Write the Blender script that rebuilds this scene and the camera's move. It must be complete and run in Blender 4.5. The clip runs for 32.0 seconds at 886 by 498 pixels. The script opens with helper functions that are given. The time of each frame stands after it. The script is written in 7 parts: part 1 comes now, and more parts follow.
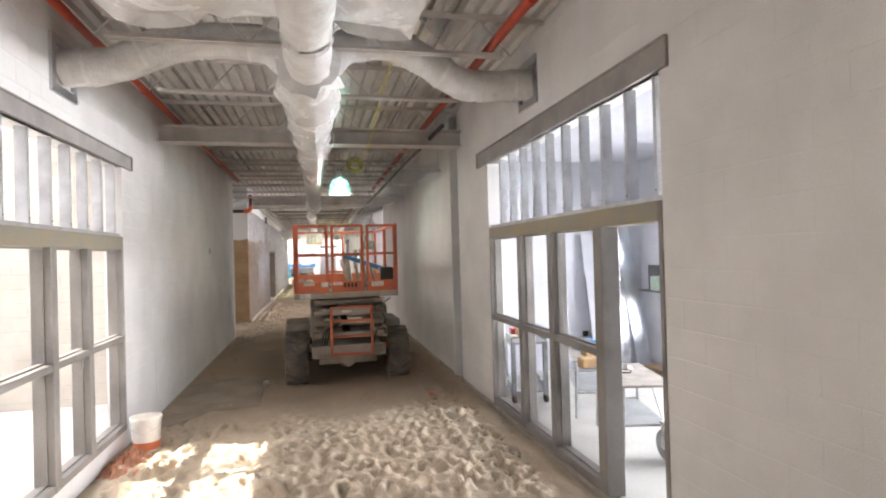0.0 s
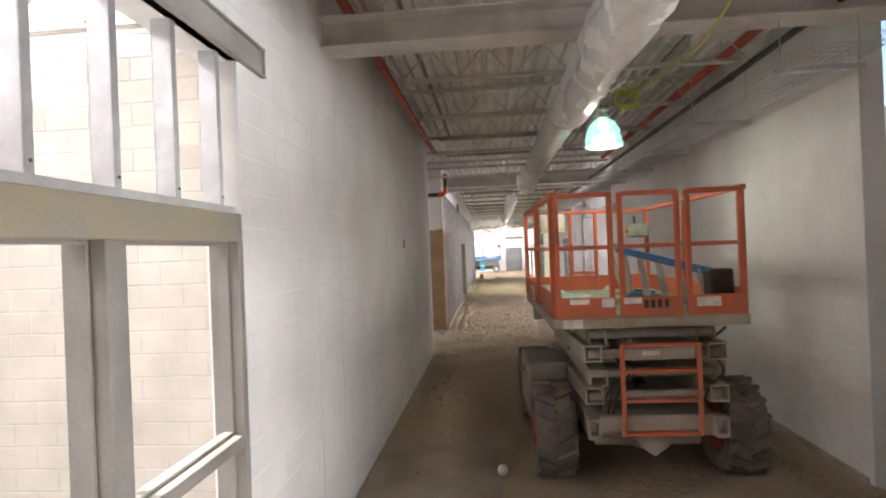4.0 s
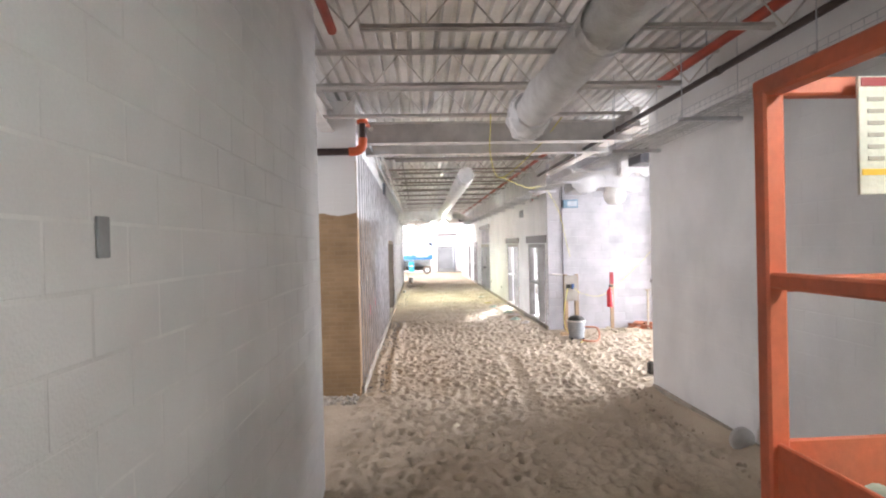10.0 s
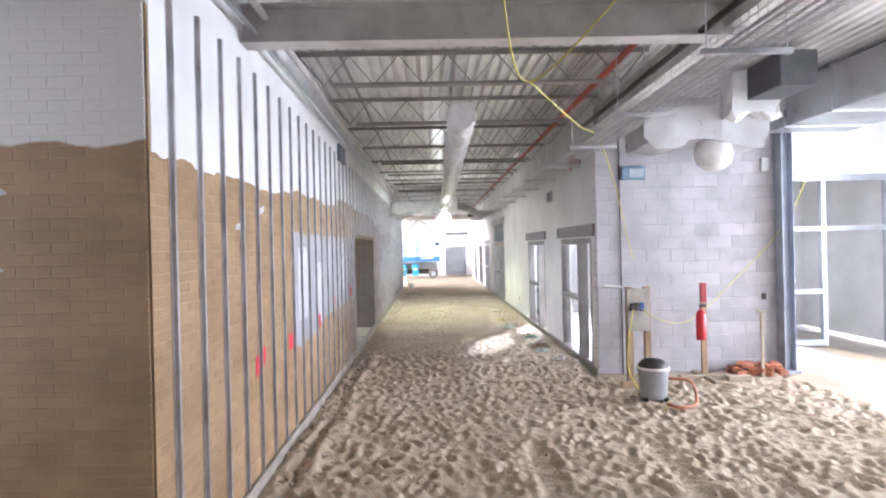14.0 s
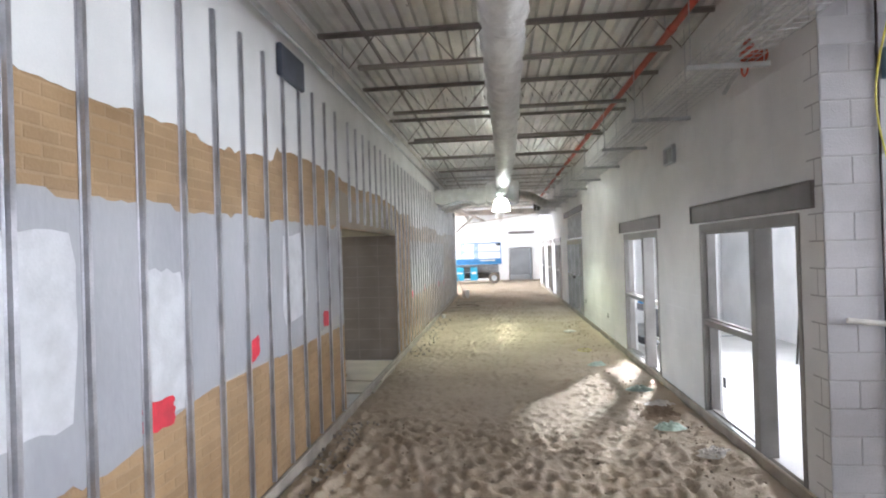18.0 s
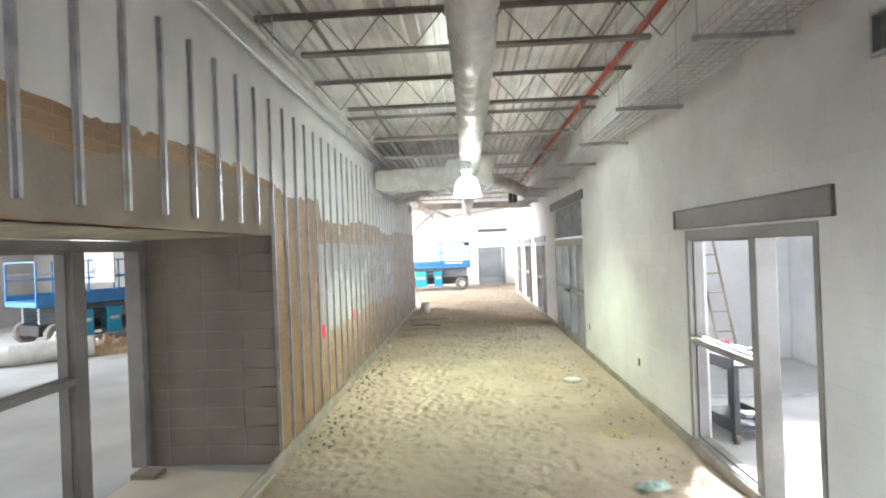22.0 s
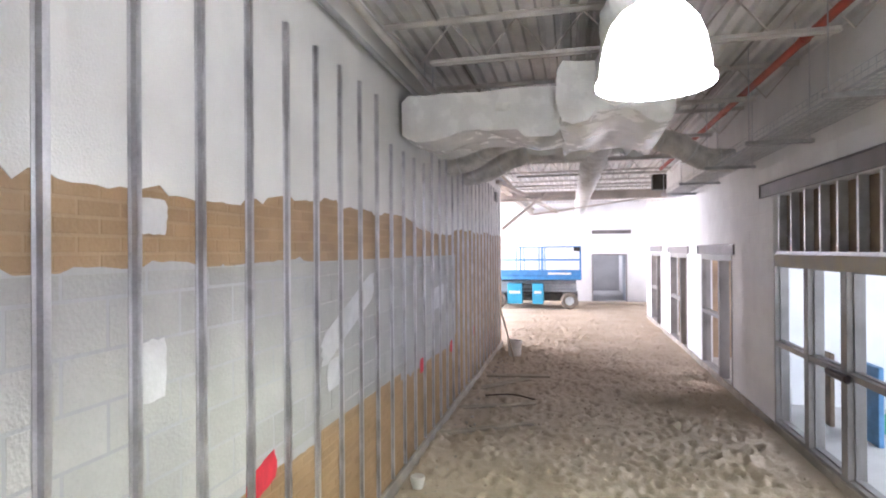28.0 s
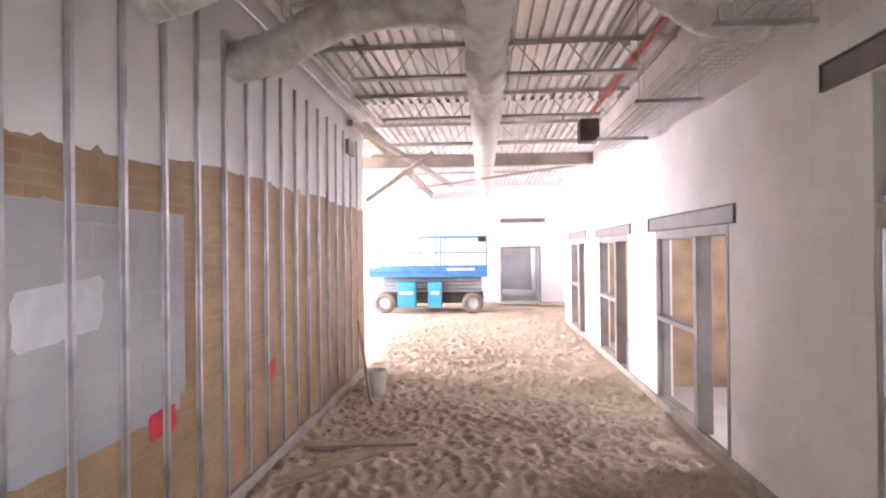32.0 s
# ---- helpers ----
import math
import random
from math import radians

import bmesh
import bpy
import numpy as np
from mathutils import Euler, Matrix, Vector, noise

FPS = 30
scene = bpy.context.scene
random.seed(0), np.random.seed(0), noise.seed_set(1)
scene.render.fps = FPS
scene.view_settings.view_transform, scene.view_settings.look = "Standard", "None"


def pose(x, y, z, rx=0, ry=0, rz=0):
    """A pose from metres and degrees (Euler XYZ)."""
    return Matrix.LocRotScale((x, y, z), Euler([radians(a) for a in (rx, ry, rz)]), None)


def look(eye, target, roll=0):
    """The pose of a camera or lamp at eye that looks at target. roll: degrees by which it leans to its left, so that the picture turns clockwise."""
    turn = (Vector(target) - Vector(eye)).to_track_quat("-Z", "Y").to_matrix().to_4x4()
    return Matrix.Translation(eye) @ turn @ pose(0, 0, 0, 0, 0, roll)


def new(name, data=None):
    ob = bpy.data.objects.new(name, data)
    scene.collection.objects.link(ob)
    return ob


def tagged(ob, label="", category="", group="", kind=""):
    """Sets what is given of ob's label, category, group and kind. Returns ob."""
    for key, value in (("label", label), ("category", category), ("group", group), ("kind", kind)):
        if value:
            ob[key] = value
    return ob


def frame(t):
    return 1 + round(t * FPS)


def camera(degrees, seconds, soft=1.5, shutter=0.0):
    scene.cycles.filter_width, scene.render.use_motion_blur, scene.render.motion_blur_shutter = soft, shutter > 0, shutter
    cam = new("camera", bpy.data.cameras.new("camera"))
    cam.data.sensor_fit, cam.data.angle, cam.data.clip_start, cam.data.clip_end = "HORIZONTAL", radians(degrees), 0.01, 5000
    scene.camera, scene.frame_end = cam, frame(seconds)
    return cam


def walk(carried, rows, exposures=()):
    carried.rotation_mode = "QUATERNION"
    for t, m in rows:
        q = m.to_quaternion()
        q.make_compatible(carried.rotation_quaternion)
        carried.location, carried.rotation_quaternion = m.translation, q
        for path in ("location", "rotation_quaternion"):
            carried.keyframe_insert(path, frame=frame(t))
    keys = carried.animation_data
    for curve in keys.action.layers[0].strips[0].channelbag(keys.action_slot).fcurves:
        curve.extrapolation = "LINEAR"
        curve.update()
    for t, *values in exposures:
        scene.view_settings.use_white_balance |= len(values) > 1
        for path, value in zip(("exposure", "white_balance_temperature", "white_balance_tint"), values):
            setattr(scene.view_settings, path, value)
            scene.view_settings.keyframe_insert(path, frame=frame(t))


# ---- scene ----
cam = camera(76.8, 32.0, soft=2.0)
PATH = [
    (0, (0.524, -0.397, 2.144), (0.967, 1.553, 2.160), -1.6),
    (0.5, (0.599, 0.209, 2.127), (0.885, 2.188, 2.147), -1.6),
    (1, (0.663, 0.816, 2.142), (0.875, 2.804, 2.159), -1.7),
    (1.5, (0.658, 1.450, 2.166), (0.487, 3.442, 2.186), -1.7),
    (2, (0.748, 1.972, 2.109), (0.393, 3.940, 2.149), -1.8),
    (2.5, (0.576, 2.439, 2.159), (0.180, 4.399, 2.178), -1.8),
    (4.5, (-0.473, 4.277, 2.207), (-0.601, 6.273, 2.210), -2.2),
    (5, (-0.453, 4.518, 2.190), (-0.583, 6.514, 2.188), -2.0),
    (5.5, (-0.447, 5.095, 2.173), (-0.575, 7.091, 2.169), -1.5),
    (6, (-0.483, 5.844, 2.141), (-0.598, 7.841, 2.137), -1.3),
    (6.5, (-0.549, 6.549, 2.145), (-0.637, 8.547, 2.141), -1.6),
    (7, (-0.619, 7.258, 2.175), (-0.683, 9.257, 2.170), -1.1),
    (7.5, (-0.632, 7.993, 2.228), (-0.687, 9.993, 2.217), -1.2),
    (8, (-0.813, 8.512, 2.229), (-0.774, 10.512, 2.221), -1.0),
    (8.5, (-0.902, 8.911, 2.266), (-0.838, 10.910, 2.257), -1.0),
    (9, (-0.840, 9.271, 2.295), (-0.766, 11.270, 2.285), -1.1),
    (9.5, (-0.798, 9.885, 2.276), (-0.713, 11.883, 2.270), -1.2),
    (10, (-0.767, 10.586, 2.285), (-0.676, 12.584, 2.271), -1.3),
    (10.5, (-0.722, 11.356, 2.297), (-0.639, 13.354, 2.280), -1.3),
    (11, (-0.683, 12.130, 2.313), (-0.620, 14.129, 2.295), -1.5),
    (11.5, (-0.675, 12.813, 2.292), (-0.625, 14.812, 2.275), -1.4),
    (12, (-0.502, 13.382, 2.249), (-0.461, 15.382, 2.233), -1.3),
    (12.5, (-0.336, 13.952, 2.292), (-0.292, 15.951, 2.272), -1.2),
    (13, (-0.187, 14.573, 2.258), (-0.144, 16.573, 2.246), -1.3),
    (13.5, (-0.098, 15.284, 2.199), (-0.054, 17.283, 2.191), -1.3),
    (15.5, (-0.027, 17.747, 2.095), (-0.054, 19.747, 2.094), -1.5),
    (16, (-0.145, 18.326, 2.101), (-0.198, 20.325, 2.102), -1.6),
    (16.5, (-0.261, 18.917, 2.092), (-0.346, 20.915, 2.095), -1.7),
    (17, (-0.193, 19.465, 2.062), (-0.312, 21.461, 2.069), -1.6),
    (17.5, (0.107, 20.068, 2.058), (-0.048, 22.062, 2.065), -1.8),
    (18, (0.291, 20.787, 2.042), (0.092, 22.777, 2.051), -1.8),
    (18.5, (0.283, 21.696, 2.032), (0.045, 23.682, 2.041), -1.9),
    (19, (0.261, 22.540, 2.033), (-0.018, 24.520, 2.043), -1.9),
    (19.5, (0.220, 23.232, 2.072), (-0.046, 25.214, 2.081), -2.0),
    (20, (0.143, 23.804, 2.093), (0.096, 25.803, 2.094), -2.1),
    (20.5, (0.147, 24.268, 2.068), (0.127, 26.268, 2.068), -2.1),
    (21, (0.299, 24.689, 2.045), (0.258, 26.689, 2.047), -2.2),
    (21.5, (0.380, 25.186, 2.088), (0.310, 27.185, 2.091), -2.2),
    (22, (0.354, 25.629, 2.167), (0.264, 27.627, 2.167), -2.2),
    (22.5, (0.303, 26.124, 2.209), (0.201, 28.121, 2.207), -2.0),
    (23, (0.295, 26.678, 2.183), (0.190, 28.675, 2.181), -1.9),
    (23.5, (0.372, 27.212, 2.157), (0.274, 29.210, 2.157), -2.0),
    (24, (0.514, 27.723, 2.153), (0.428, 29.721, 2.155), -2.0),
    (24.5, (0.686, 28.299, 2.173), (0.619, 30.298, 2.178), -2.0),
    (25, (0.954, 28.855, 2.173), (0.597, 30.823, 2.189), -1.9),
    (25.5, (1.074, 29.357, 2.161), (0.597, 31.299, 2.184), -1.8),
    (27.5, (-0.029, 31.719, 2.270), (-0.504, 33.662, 2.274), -0.5),
    (28, (0.062, 32.333, 2.372), (-0.387, 34.282, 2.377), -0.4),
    (28.5, (0.097, 32.931, 2.459), (-0.324, 34.886, 2.463), -0.4),
    (29, (0.022, 33.366, 2.154), (-0.368, 35.328, 2.158), -0.6),
    (29.5, (-0.152, 33.782, 2.097), (-0.511, 35.750, 2.099), -0.7),
    (30, (-0.214, 34.358, 2.112), (-0.541, 36.331, 2.115), -0.6),
    (30.5, (0.005, 34.878, 2.130), (-0.279, 36.858, 2.133), -0.6),
    (31, (0.220, 35.514, 2.095), (-0.021, 37.499, 2.097), -0.5),
    (31.5, (0.324, 36.227, 2.061), (0.128, 38.217, 2.064), -0.6),
    (32, (0.391, 37.023, 2.042), (0.238, 39.017, 2.046), -0.6),
]

EXPOSURES = [(0, 1.68, 6700, 9), (1, 1.4, 6800, 9), (2, 1.4, 6850, 10), (5, 1.5, 6800, 9), (6, 1.62, 6700, 8), (7, 1.78, 6900, 9), (8, 1.88, 6600, 9), (9, 2.05, 6350, 9), (10, 2.3, 6200, 9), (11, 2.35, 6000, 8), (12, 2.15, 5900, 8), (13, 1.95, 5850, 9),
             (16, 1.6, 5750, 7), (18, 1.38, 5900, 4), (19, 1.35, 6000, 3), (20, 1.55, 6100, 2), (22, 1.7, 6000, 1), (24, 1.38, 5900, 2), (25, 1.25, 5850, 2), (27, 1.32, 5900, 11), (29, 1.42, 5850, 18), (30, 1.52, 6000, 19), (32, 1.68, 6400, 23)]
walk(cam, [(t, look(eye, target, roll)) for t, eye, target, roll in PATH], EXPOSURES)

# ---- world, sun, large lights ----
world = bpy.data.worlds.new("sky")
scene.world = world
world.use_nodes = True
wn = world.node_tree.nodes
sky = wn.new("ShaderNodeTexSky")
sky.sky_type, sky.sun_disc, sky.sun_elevation, sky.sun_rotation = "NISHITA", False, radians(52), radians(281)
world.node_tree.links.new(sky.outputs[0], wn["Background"].inputs[0])
wn["Background"].inputs[1].default_value = 0.12

sun = new("sun", bpy.data.lights.new("sun", "SUN"))
sun.data.energy, sun.data.angle, sun.data.color = 5.0, radians(0.6), (1.0, 0.95, 0.88)
sun.matrix_world = look((-20, -4, 30), (-20 + 0.603, -4 - 0.118, 30 - 0.789))


def window_light(x, y, z, w, h, toward, power, colour=(1.0, 0.98, 0.96)):
    """Area lamp: sky light in a known opening, or fill added without one."""
    lamp = new("window_light", bpy.data.lights.new("window_light", "AREA"))
    lamp.data.shape, lamp.data.size, lamp.data.size_y = "RECTANGLE", w, h
    lamp.data.energy, lamp.data.color = power, colour
    lamp.matrix_world = look((x, y, z), (x + toward[0], y + toward[1], z + toward[2]))
    return lamp


DAY = (0.98, 0.945, 1.0)
window_light(-11.9, 52.6, 3.1, 10.5, 2.4, (1, 0, -0.7), 1950, DAY)
window_light(6.6, 5.3, 1.7, 5.2, 1.9, (-1, 0.0, 0), 265, (0.92, 0.93, 1.0)).data.spread = radians(115)
# Mid room fill in an added opening kept out of view.
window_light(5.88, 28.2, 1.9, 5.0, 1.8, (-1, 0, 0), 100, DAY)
# Unseen ceiling lamp, added to throw the bright patches by the doors.
window_light(4.7, 34.6, 4.09, 0.3, 0.3, (-2.1, -4.2, -3.0), 62, DAY).data.spread = radians(56)
# Glass room fill in an added, unseen opening.
window_light(6.95, 37.7, 1.8, 3.0, 1.6, (-1, 0, 0), 110, (0.90, 0.94, 1.0))
window_light(-15.9, 33.0, 2.6, 14.0, 3.0, (1, 0, 0), 560, DAY)
# Sky lamp added above the left room, whose roof is left out.
window_light(-4.6, 3.3, 6.1, 2.4, 9.5, (0, 0, -1), 450, DAY)
# Side hall fill, added in front of a solid wall.
window_light(11.7, 24.0, 2.2, 8.0, 3.6, (-1, 0, 0), 660, (0.95, 0.935, 1.0))
# Recess fill, added before a solid wall to brighten the brick return.
window_light(-5.95, 17.5, 2.2, 2.8, 3.4, (1, 0, 0), 22, DAY)
# Fill for the store rooms through holes added in their unseen back wall.
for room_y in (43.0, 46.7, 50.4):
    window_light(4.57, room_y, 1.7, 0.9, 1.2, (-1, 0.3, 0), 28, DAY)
# Fill added at the closed end of the far corridor.
window_light(1.7, 65.9, 1.7, 1.8, 2.0, (0, -1, 0), 14, DAY)


# ---- materials ----
def material(name, colour, rough=0.7, metal=0.0, vary=0.12, scale=6.0, grain=60.0, bump=0.15, second=None, island=0.0, each=0.0, stretch=(1, 1, 1)):
    """A surface with stains at one scale, grain at another and fine relief, in world metres."""
    m = bpy.data.materials.new(name)
    m.use_nodes = True
    n, l = m.node_tree.nodes, m.node_tree.links
    b = n["Principled BSDF"]
    b.inputs["Metallic"].default_value = metal
    geo = n.new("ShaderNodeNewGeometry")
    mp = n.new("ShaderNodeMapping")
    mp.inputs["Scale"].default_value = stretch
    l.new(geo.outputs["Position"], mp.inputs[0])
    n1, n2 = n.new("ShaderNodeTexNoise"), n.new("ShaderNodeTexNoise")
    n1.inputs["Scale"].default_value, n1.inputs["Detail"].default_value = scale, 5
    n2.inputs["Scale"].default_value, n2.inputs["Detail"].default_value = grain, 3
    l.new(mp.outputs[0], n1.inputs[0]), l.new(mp.outputs[0], n2.inputs[0])
    ramp = n.new("ShaderNodeValToRGB")
    dark = second or tuple(c * (1 - 2.2 * vary) for c in colour)
    light = colour if second else tuple(min(1, c * (1 + vary)) for c in colour)
    ramp.color_ramp.elements[0].color, ramp.color_ramp.elements[1].color = (*dark, 1), (*light, 1)
    ramp.color_ramp.elements[0].position, ramp.color_ramp.elements[1].position = 0.3, 0.62
    l.new(n1.outputs[0], ramp.inputs[0])
    last = ramp.outputs[0]

    def factor(socket, low, high, before):
        r = n.new("ShaderNodeMapRange")
        r.inputs[3].default_value, r.inputs[4].default_value = low, high
        l.new(socket, r.inputs[0])
        mix = n.new("ShaderNodeMix")
        mix.data_type, mix.blend_type = "RGBA", "MULTIPLY"
        mix.inputs[0].default_value = 1
        l.new(before, mix.inputs[6]), l.new(r.outputs[0], mix.inputs[7])
        return mix.outputs[2]

    last = factor(n2.outputs[0], 1 - vary, 1 + vary, last)
    if island:
        last = factor(geo.outputs["Random Per Island"], 1 - island, 1 + island, last)
    if each:
        last = factor(n.new("ShaderNodeObjectInfo").outputs["Random"], 1 - each, 1 + each, last)
    l.new(last, b.inputs["Base Color"])
    rr = n.new("ShaderNodeMapRange")
    rr.inputs[3].default_value, rr.inputs[4].default_value = max(0.05, rough - 0.1), min(1, rough + 0.12)
    l.new(n1.outputs[0], rr.inputs[0]), l.new(rr.outputs[0], b.inputs["Roughness"])
    if bump:
        bp = n.new("ShaderNodeBump")
        bp.inputs["Strength"].default_value, bp.inputs["Distance"].default_value = bump, 0.01
        l.new(n2.outputs[0], bp.inputs["Height"]), l.new(bp.outputs[0], b.inputs["Normal"])
    m["colour_out"] = last.node.name
    return m


def emitter(name, colour, strength):
    m = bpy.data.materials.new(name)
    m.use_nodes = True
    b = m.node_tree.nodes["Principled BSDF"]
    b.inputs["Base Color"].default_value = (*colour, 1)
    b.inputs["Emission Color"].default_value, b.inputs["Emission Strength"].default_value = (*colour, 1), strength
    return m


def masonry(name, colour, island, second=None, line=2.86, rough=0.6):
    """Brick or block that is painted white above a wavering line."""
    m = material(name, colour, rough, 0, 0.1, 2.5, 70, 0.25, second=second, island=island, each=island)
    n, l = m.node_tree.nodes, m.node_tree.links
    b = n["Principled BSDF"]
    before = b.inputs["Base Color"].links[0].from_socket
    geo = next(x for x in n if x.bl_idname == "ShaderNodeNewGeometry")
    sep = n.new("ShaderNodeSeparateXYZ")
    l.new(geo.outputs["Position"], sep.inputs[0])
    wav = n.new("ShaderNodeTexNoise")
    wav.inputs["Scale"].default_value, wav.inputs["Detail"].default_value = 1.1, 4
    l.new(geo.outputs["Position"], wav.inputs[0])
    add = n.new("ShaderNodeMath")
    add.operation = "MULTIPLY_ADD"
    add.inputs[1].default_value = 0.55
    l.new(wav.outputs[0], add.inputs[0]), l.new(sep.outputs[2], add.inputs[2])
    gt = n.new("ShaderNodeMapRange")
    gt.inputs[1].default_value, gt.inputs[2].default_value = line + 0.27, line + 0.29
    l.new(add.outputs[0], gt.inputs[0])
    mix = n.new("ShaderNodeMix")
    mix.data_type = "RGBA"
    mix.inputs[7].default_value = (0.78, 0.77, 0.75, 1)
    l.new(gt.outputs[0], mix.inputs[0]), l.new(before, mix.inputs[6]), l.new(mix.outputs[2], b.inputs["Base Color"])
    return m


WHITE = material("white_block_paint", (0.75, 0.745, 0.74), 0.6, 0, 0.05, 1.3, 90, 0.25)
WHITEJ = material("white_painted_joint", (0.765, 0.76, 0.75), 0.7, 0, 0.06, 2, 90, 0.3)
CREAM = material("cream_block", (0.46, 0.425, 0.37), 0.75, 0, 0.06, 2, 60, 0.3, island=0.1)
GREYCMU = material("grey_concrete_block", (0.44, 0.43, 0.45), 0.85, 0, 0.08, 2, 90, 0.4, island=0.12)
DARKCMU = material("dark_concrete_block", (0.30, 0.255, 0.215), 0.85, 0, 0.08, 2, 90, 0.4, island=0.12)
MORTAR = material("mortar", (0.415, 0.405, 0.41), 0.9, 0, 0.08, 4, 90, 0.4)
DARKMORTAR = material("dark_mortar", (0.35, 0.305, 0.26), 0.9, 0, 0.08, 4, 90, 0.4)
TANMORTAR = masonry("tan_mortar", (0.38, 0.262, 0.152), 0.0, line=2.80)
FURRBRICK = masonry("old_tan_brick", (0.385, 0.255, 0.135), 0.09, second=(0.30, 0.19, 0.095), line=3.6, rough=0.5)
FURRMORTAR = masonry("old_tan_mortar", (0.38, 0.262, 0.152), 0.0, line=3.6)
BRICK = masonry("tan_glazed_brick", (0.385, 0.255, 0.135), 0.09, second=(0.30, 0.19, 0.095), line=2.80, rough=0.45)
INFILL = material("patched_grey_block", (0.44, 0.435, 0.43), 0.8, 0, 0.09, 1.6, 60, 0.3, second=(0.35, 0.345, 0.345), island=0.05, each=0.05)
INFILLJ = material("grey_infill_joint", (0.47, 0.46, 0.455), 0.85, 0, 0.06, 2, 60, 0.3)
SAND = material("sand", (0.535, 0.447, 0.34), 0.95, 0, 0.11, 1.2, 45, 0.6, second=(0.45, 0.362, 0.262))
EARTH = material("packed_earth", (0.30, 0.22, 0.15), 0.95, 0, 0.1, 1.0, 40, 0.5, second=(0.22, 0.155, 0.10))
CONCRETE = material("concrete_floor", (0.50, 0.49, 0.47), 0.7, 0, 0.08, 1.0, 50, 0.2)
DECK = material("galvanised_deck", (0.80, 0.785, 0.765), 0.32, 0.35, 0.1, 1.5, 30, 0.1)
PRIMER = material("grey_primer_steel", (0.34, 0.32, 0.305), 0.55, 0.1, 0.1, 3, 50, 0.1)
LINTEL = material("dark_grey_lintel_steel", (0.19, 0.17, 0.165), 0.5, 0.2, 0.12, 3, 50, 0.1)
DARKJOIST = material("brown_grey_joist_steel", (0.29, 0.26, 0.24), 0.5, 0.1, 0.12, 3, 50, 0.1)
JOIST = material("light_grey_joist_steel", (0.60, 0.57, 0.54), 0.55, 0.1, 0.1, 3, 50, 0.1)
FRAME = material("grey_primed_frame", (0.27, 0.255, 0.24), 0.5, 0.1, 0.12, 2, 60, 0.1)
PATCHFRAME = material("frame_with_filler", (0.31, 0.29, 0.24), 0.6, 0.05, 0.1, 4, 60, 0.1, second=(0.36, 0.30, 0.19))
GALV = material("galvanised_channel", (0.55, 0.545, 0.575), 0.36, 0.85, 0.12, 5, 80, 0.05)
STUD = material("galvanised_stud", (0.55, 0.56, 0.58), 0.4, 0.7, 0.1, 5, 80, 0.05)
REDPIPE = material("red_pipe", (0.42, 0.055, 0.025), 0.45, 0, 0.12, 4, 60, 0.05)
BLACKPIPE = material("black_pipe", (0.045, 0.028, 0.025), 0.4, 0.3, 0.12, 4, 60, 0.05)
ORANGE = material("orange_lift_paint", (0.64, 0.145, 0.065), 0.5, 0, 0.18, 4, 40, 0.1, second=(0.47, 0.15, 0.085))
LIFTGREY = material("muddy_grey_lift_paint", (0.44, 0.40, 0.35), 0.6, 0.1, 0.15, 3, 40, 0.15, second=(0.32, 0.26, 0.20))
RUBBER = material("muddy_rubber", (0.12, 0.105, 0.09), 0.85, 0, 0.2, 5, 40, 0.3, second=(0.24, 0.20, 0.16))


def ground_blend():
    """Sand that gives way to darker, browner ground along the middle of the corridor."""
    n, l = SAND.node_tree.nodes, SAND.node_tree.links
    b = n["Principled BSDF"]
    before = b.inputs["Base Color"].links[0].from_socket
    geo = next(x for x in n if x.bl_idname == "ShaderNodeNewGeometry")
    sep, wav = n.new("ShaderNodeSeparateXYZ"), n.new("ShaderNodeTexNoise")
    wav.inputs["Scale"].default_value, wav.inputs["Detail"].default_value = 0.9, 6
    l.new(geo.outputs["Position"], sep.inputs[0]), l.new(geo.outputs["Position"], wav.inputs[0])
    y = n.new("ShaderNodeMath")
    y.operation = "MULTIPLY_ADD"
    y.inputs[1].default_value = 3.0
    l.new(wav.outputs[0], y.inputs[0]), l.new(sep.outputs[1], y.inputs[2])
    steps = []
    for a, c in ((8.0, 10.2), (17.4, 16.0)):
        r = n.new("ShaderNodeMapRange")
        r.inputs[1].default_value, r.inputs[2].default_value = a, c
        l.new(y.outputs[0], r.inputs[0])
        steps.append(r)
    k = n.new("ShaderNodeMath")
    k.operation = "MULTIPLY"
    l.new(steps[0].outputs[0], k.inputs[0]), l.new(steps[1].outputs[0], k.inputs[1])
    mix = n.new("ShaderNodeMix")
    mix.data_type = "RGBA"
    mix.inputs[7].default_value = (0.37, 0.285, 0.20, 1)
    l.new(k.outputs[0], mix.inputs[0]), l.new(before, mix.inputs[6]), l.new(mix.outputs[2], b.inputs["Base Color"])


ground_blend()


def clods():
    """Coarser crumbs in the relief of the sand."""
    n, l = SAND.node_tree.nodes, SAND.node_tree.links
    b = n["Principled BSDF"]
    geo = next(x for x in n if x.bl_idname == "ShaderNodeNewGeometry")
    t, bp = n.new("ShaderNodeTexNoise"), n.new("ShaderNodeBump")
    t.inputs["Scale"].default_value, t.inputs["Detail"].default_value, t.inputs["Roughness"].default_value = 13.0, 7, 0.62
    bp.inputs["Strength"].default_value, bp.inputs["Distance"].default_value = 0.75, 0.035
    l.new(geo.outputs["Position"], t.inputs[0]), l.new(t.outputs[0], bp.inputs["Height"])
    l.new(b.inputs["Normal"].links[0].from_socket, bp.inputs["Normal"]), l.new(bp.outputs[0], b.inputs["Normal"])


clods()


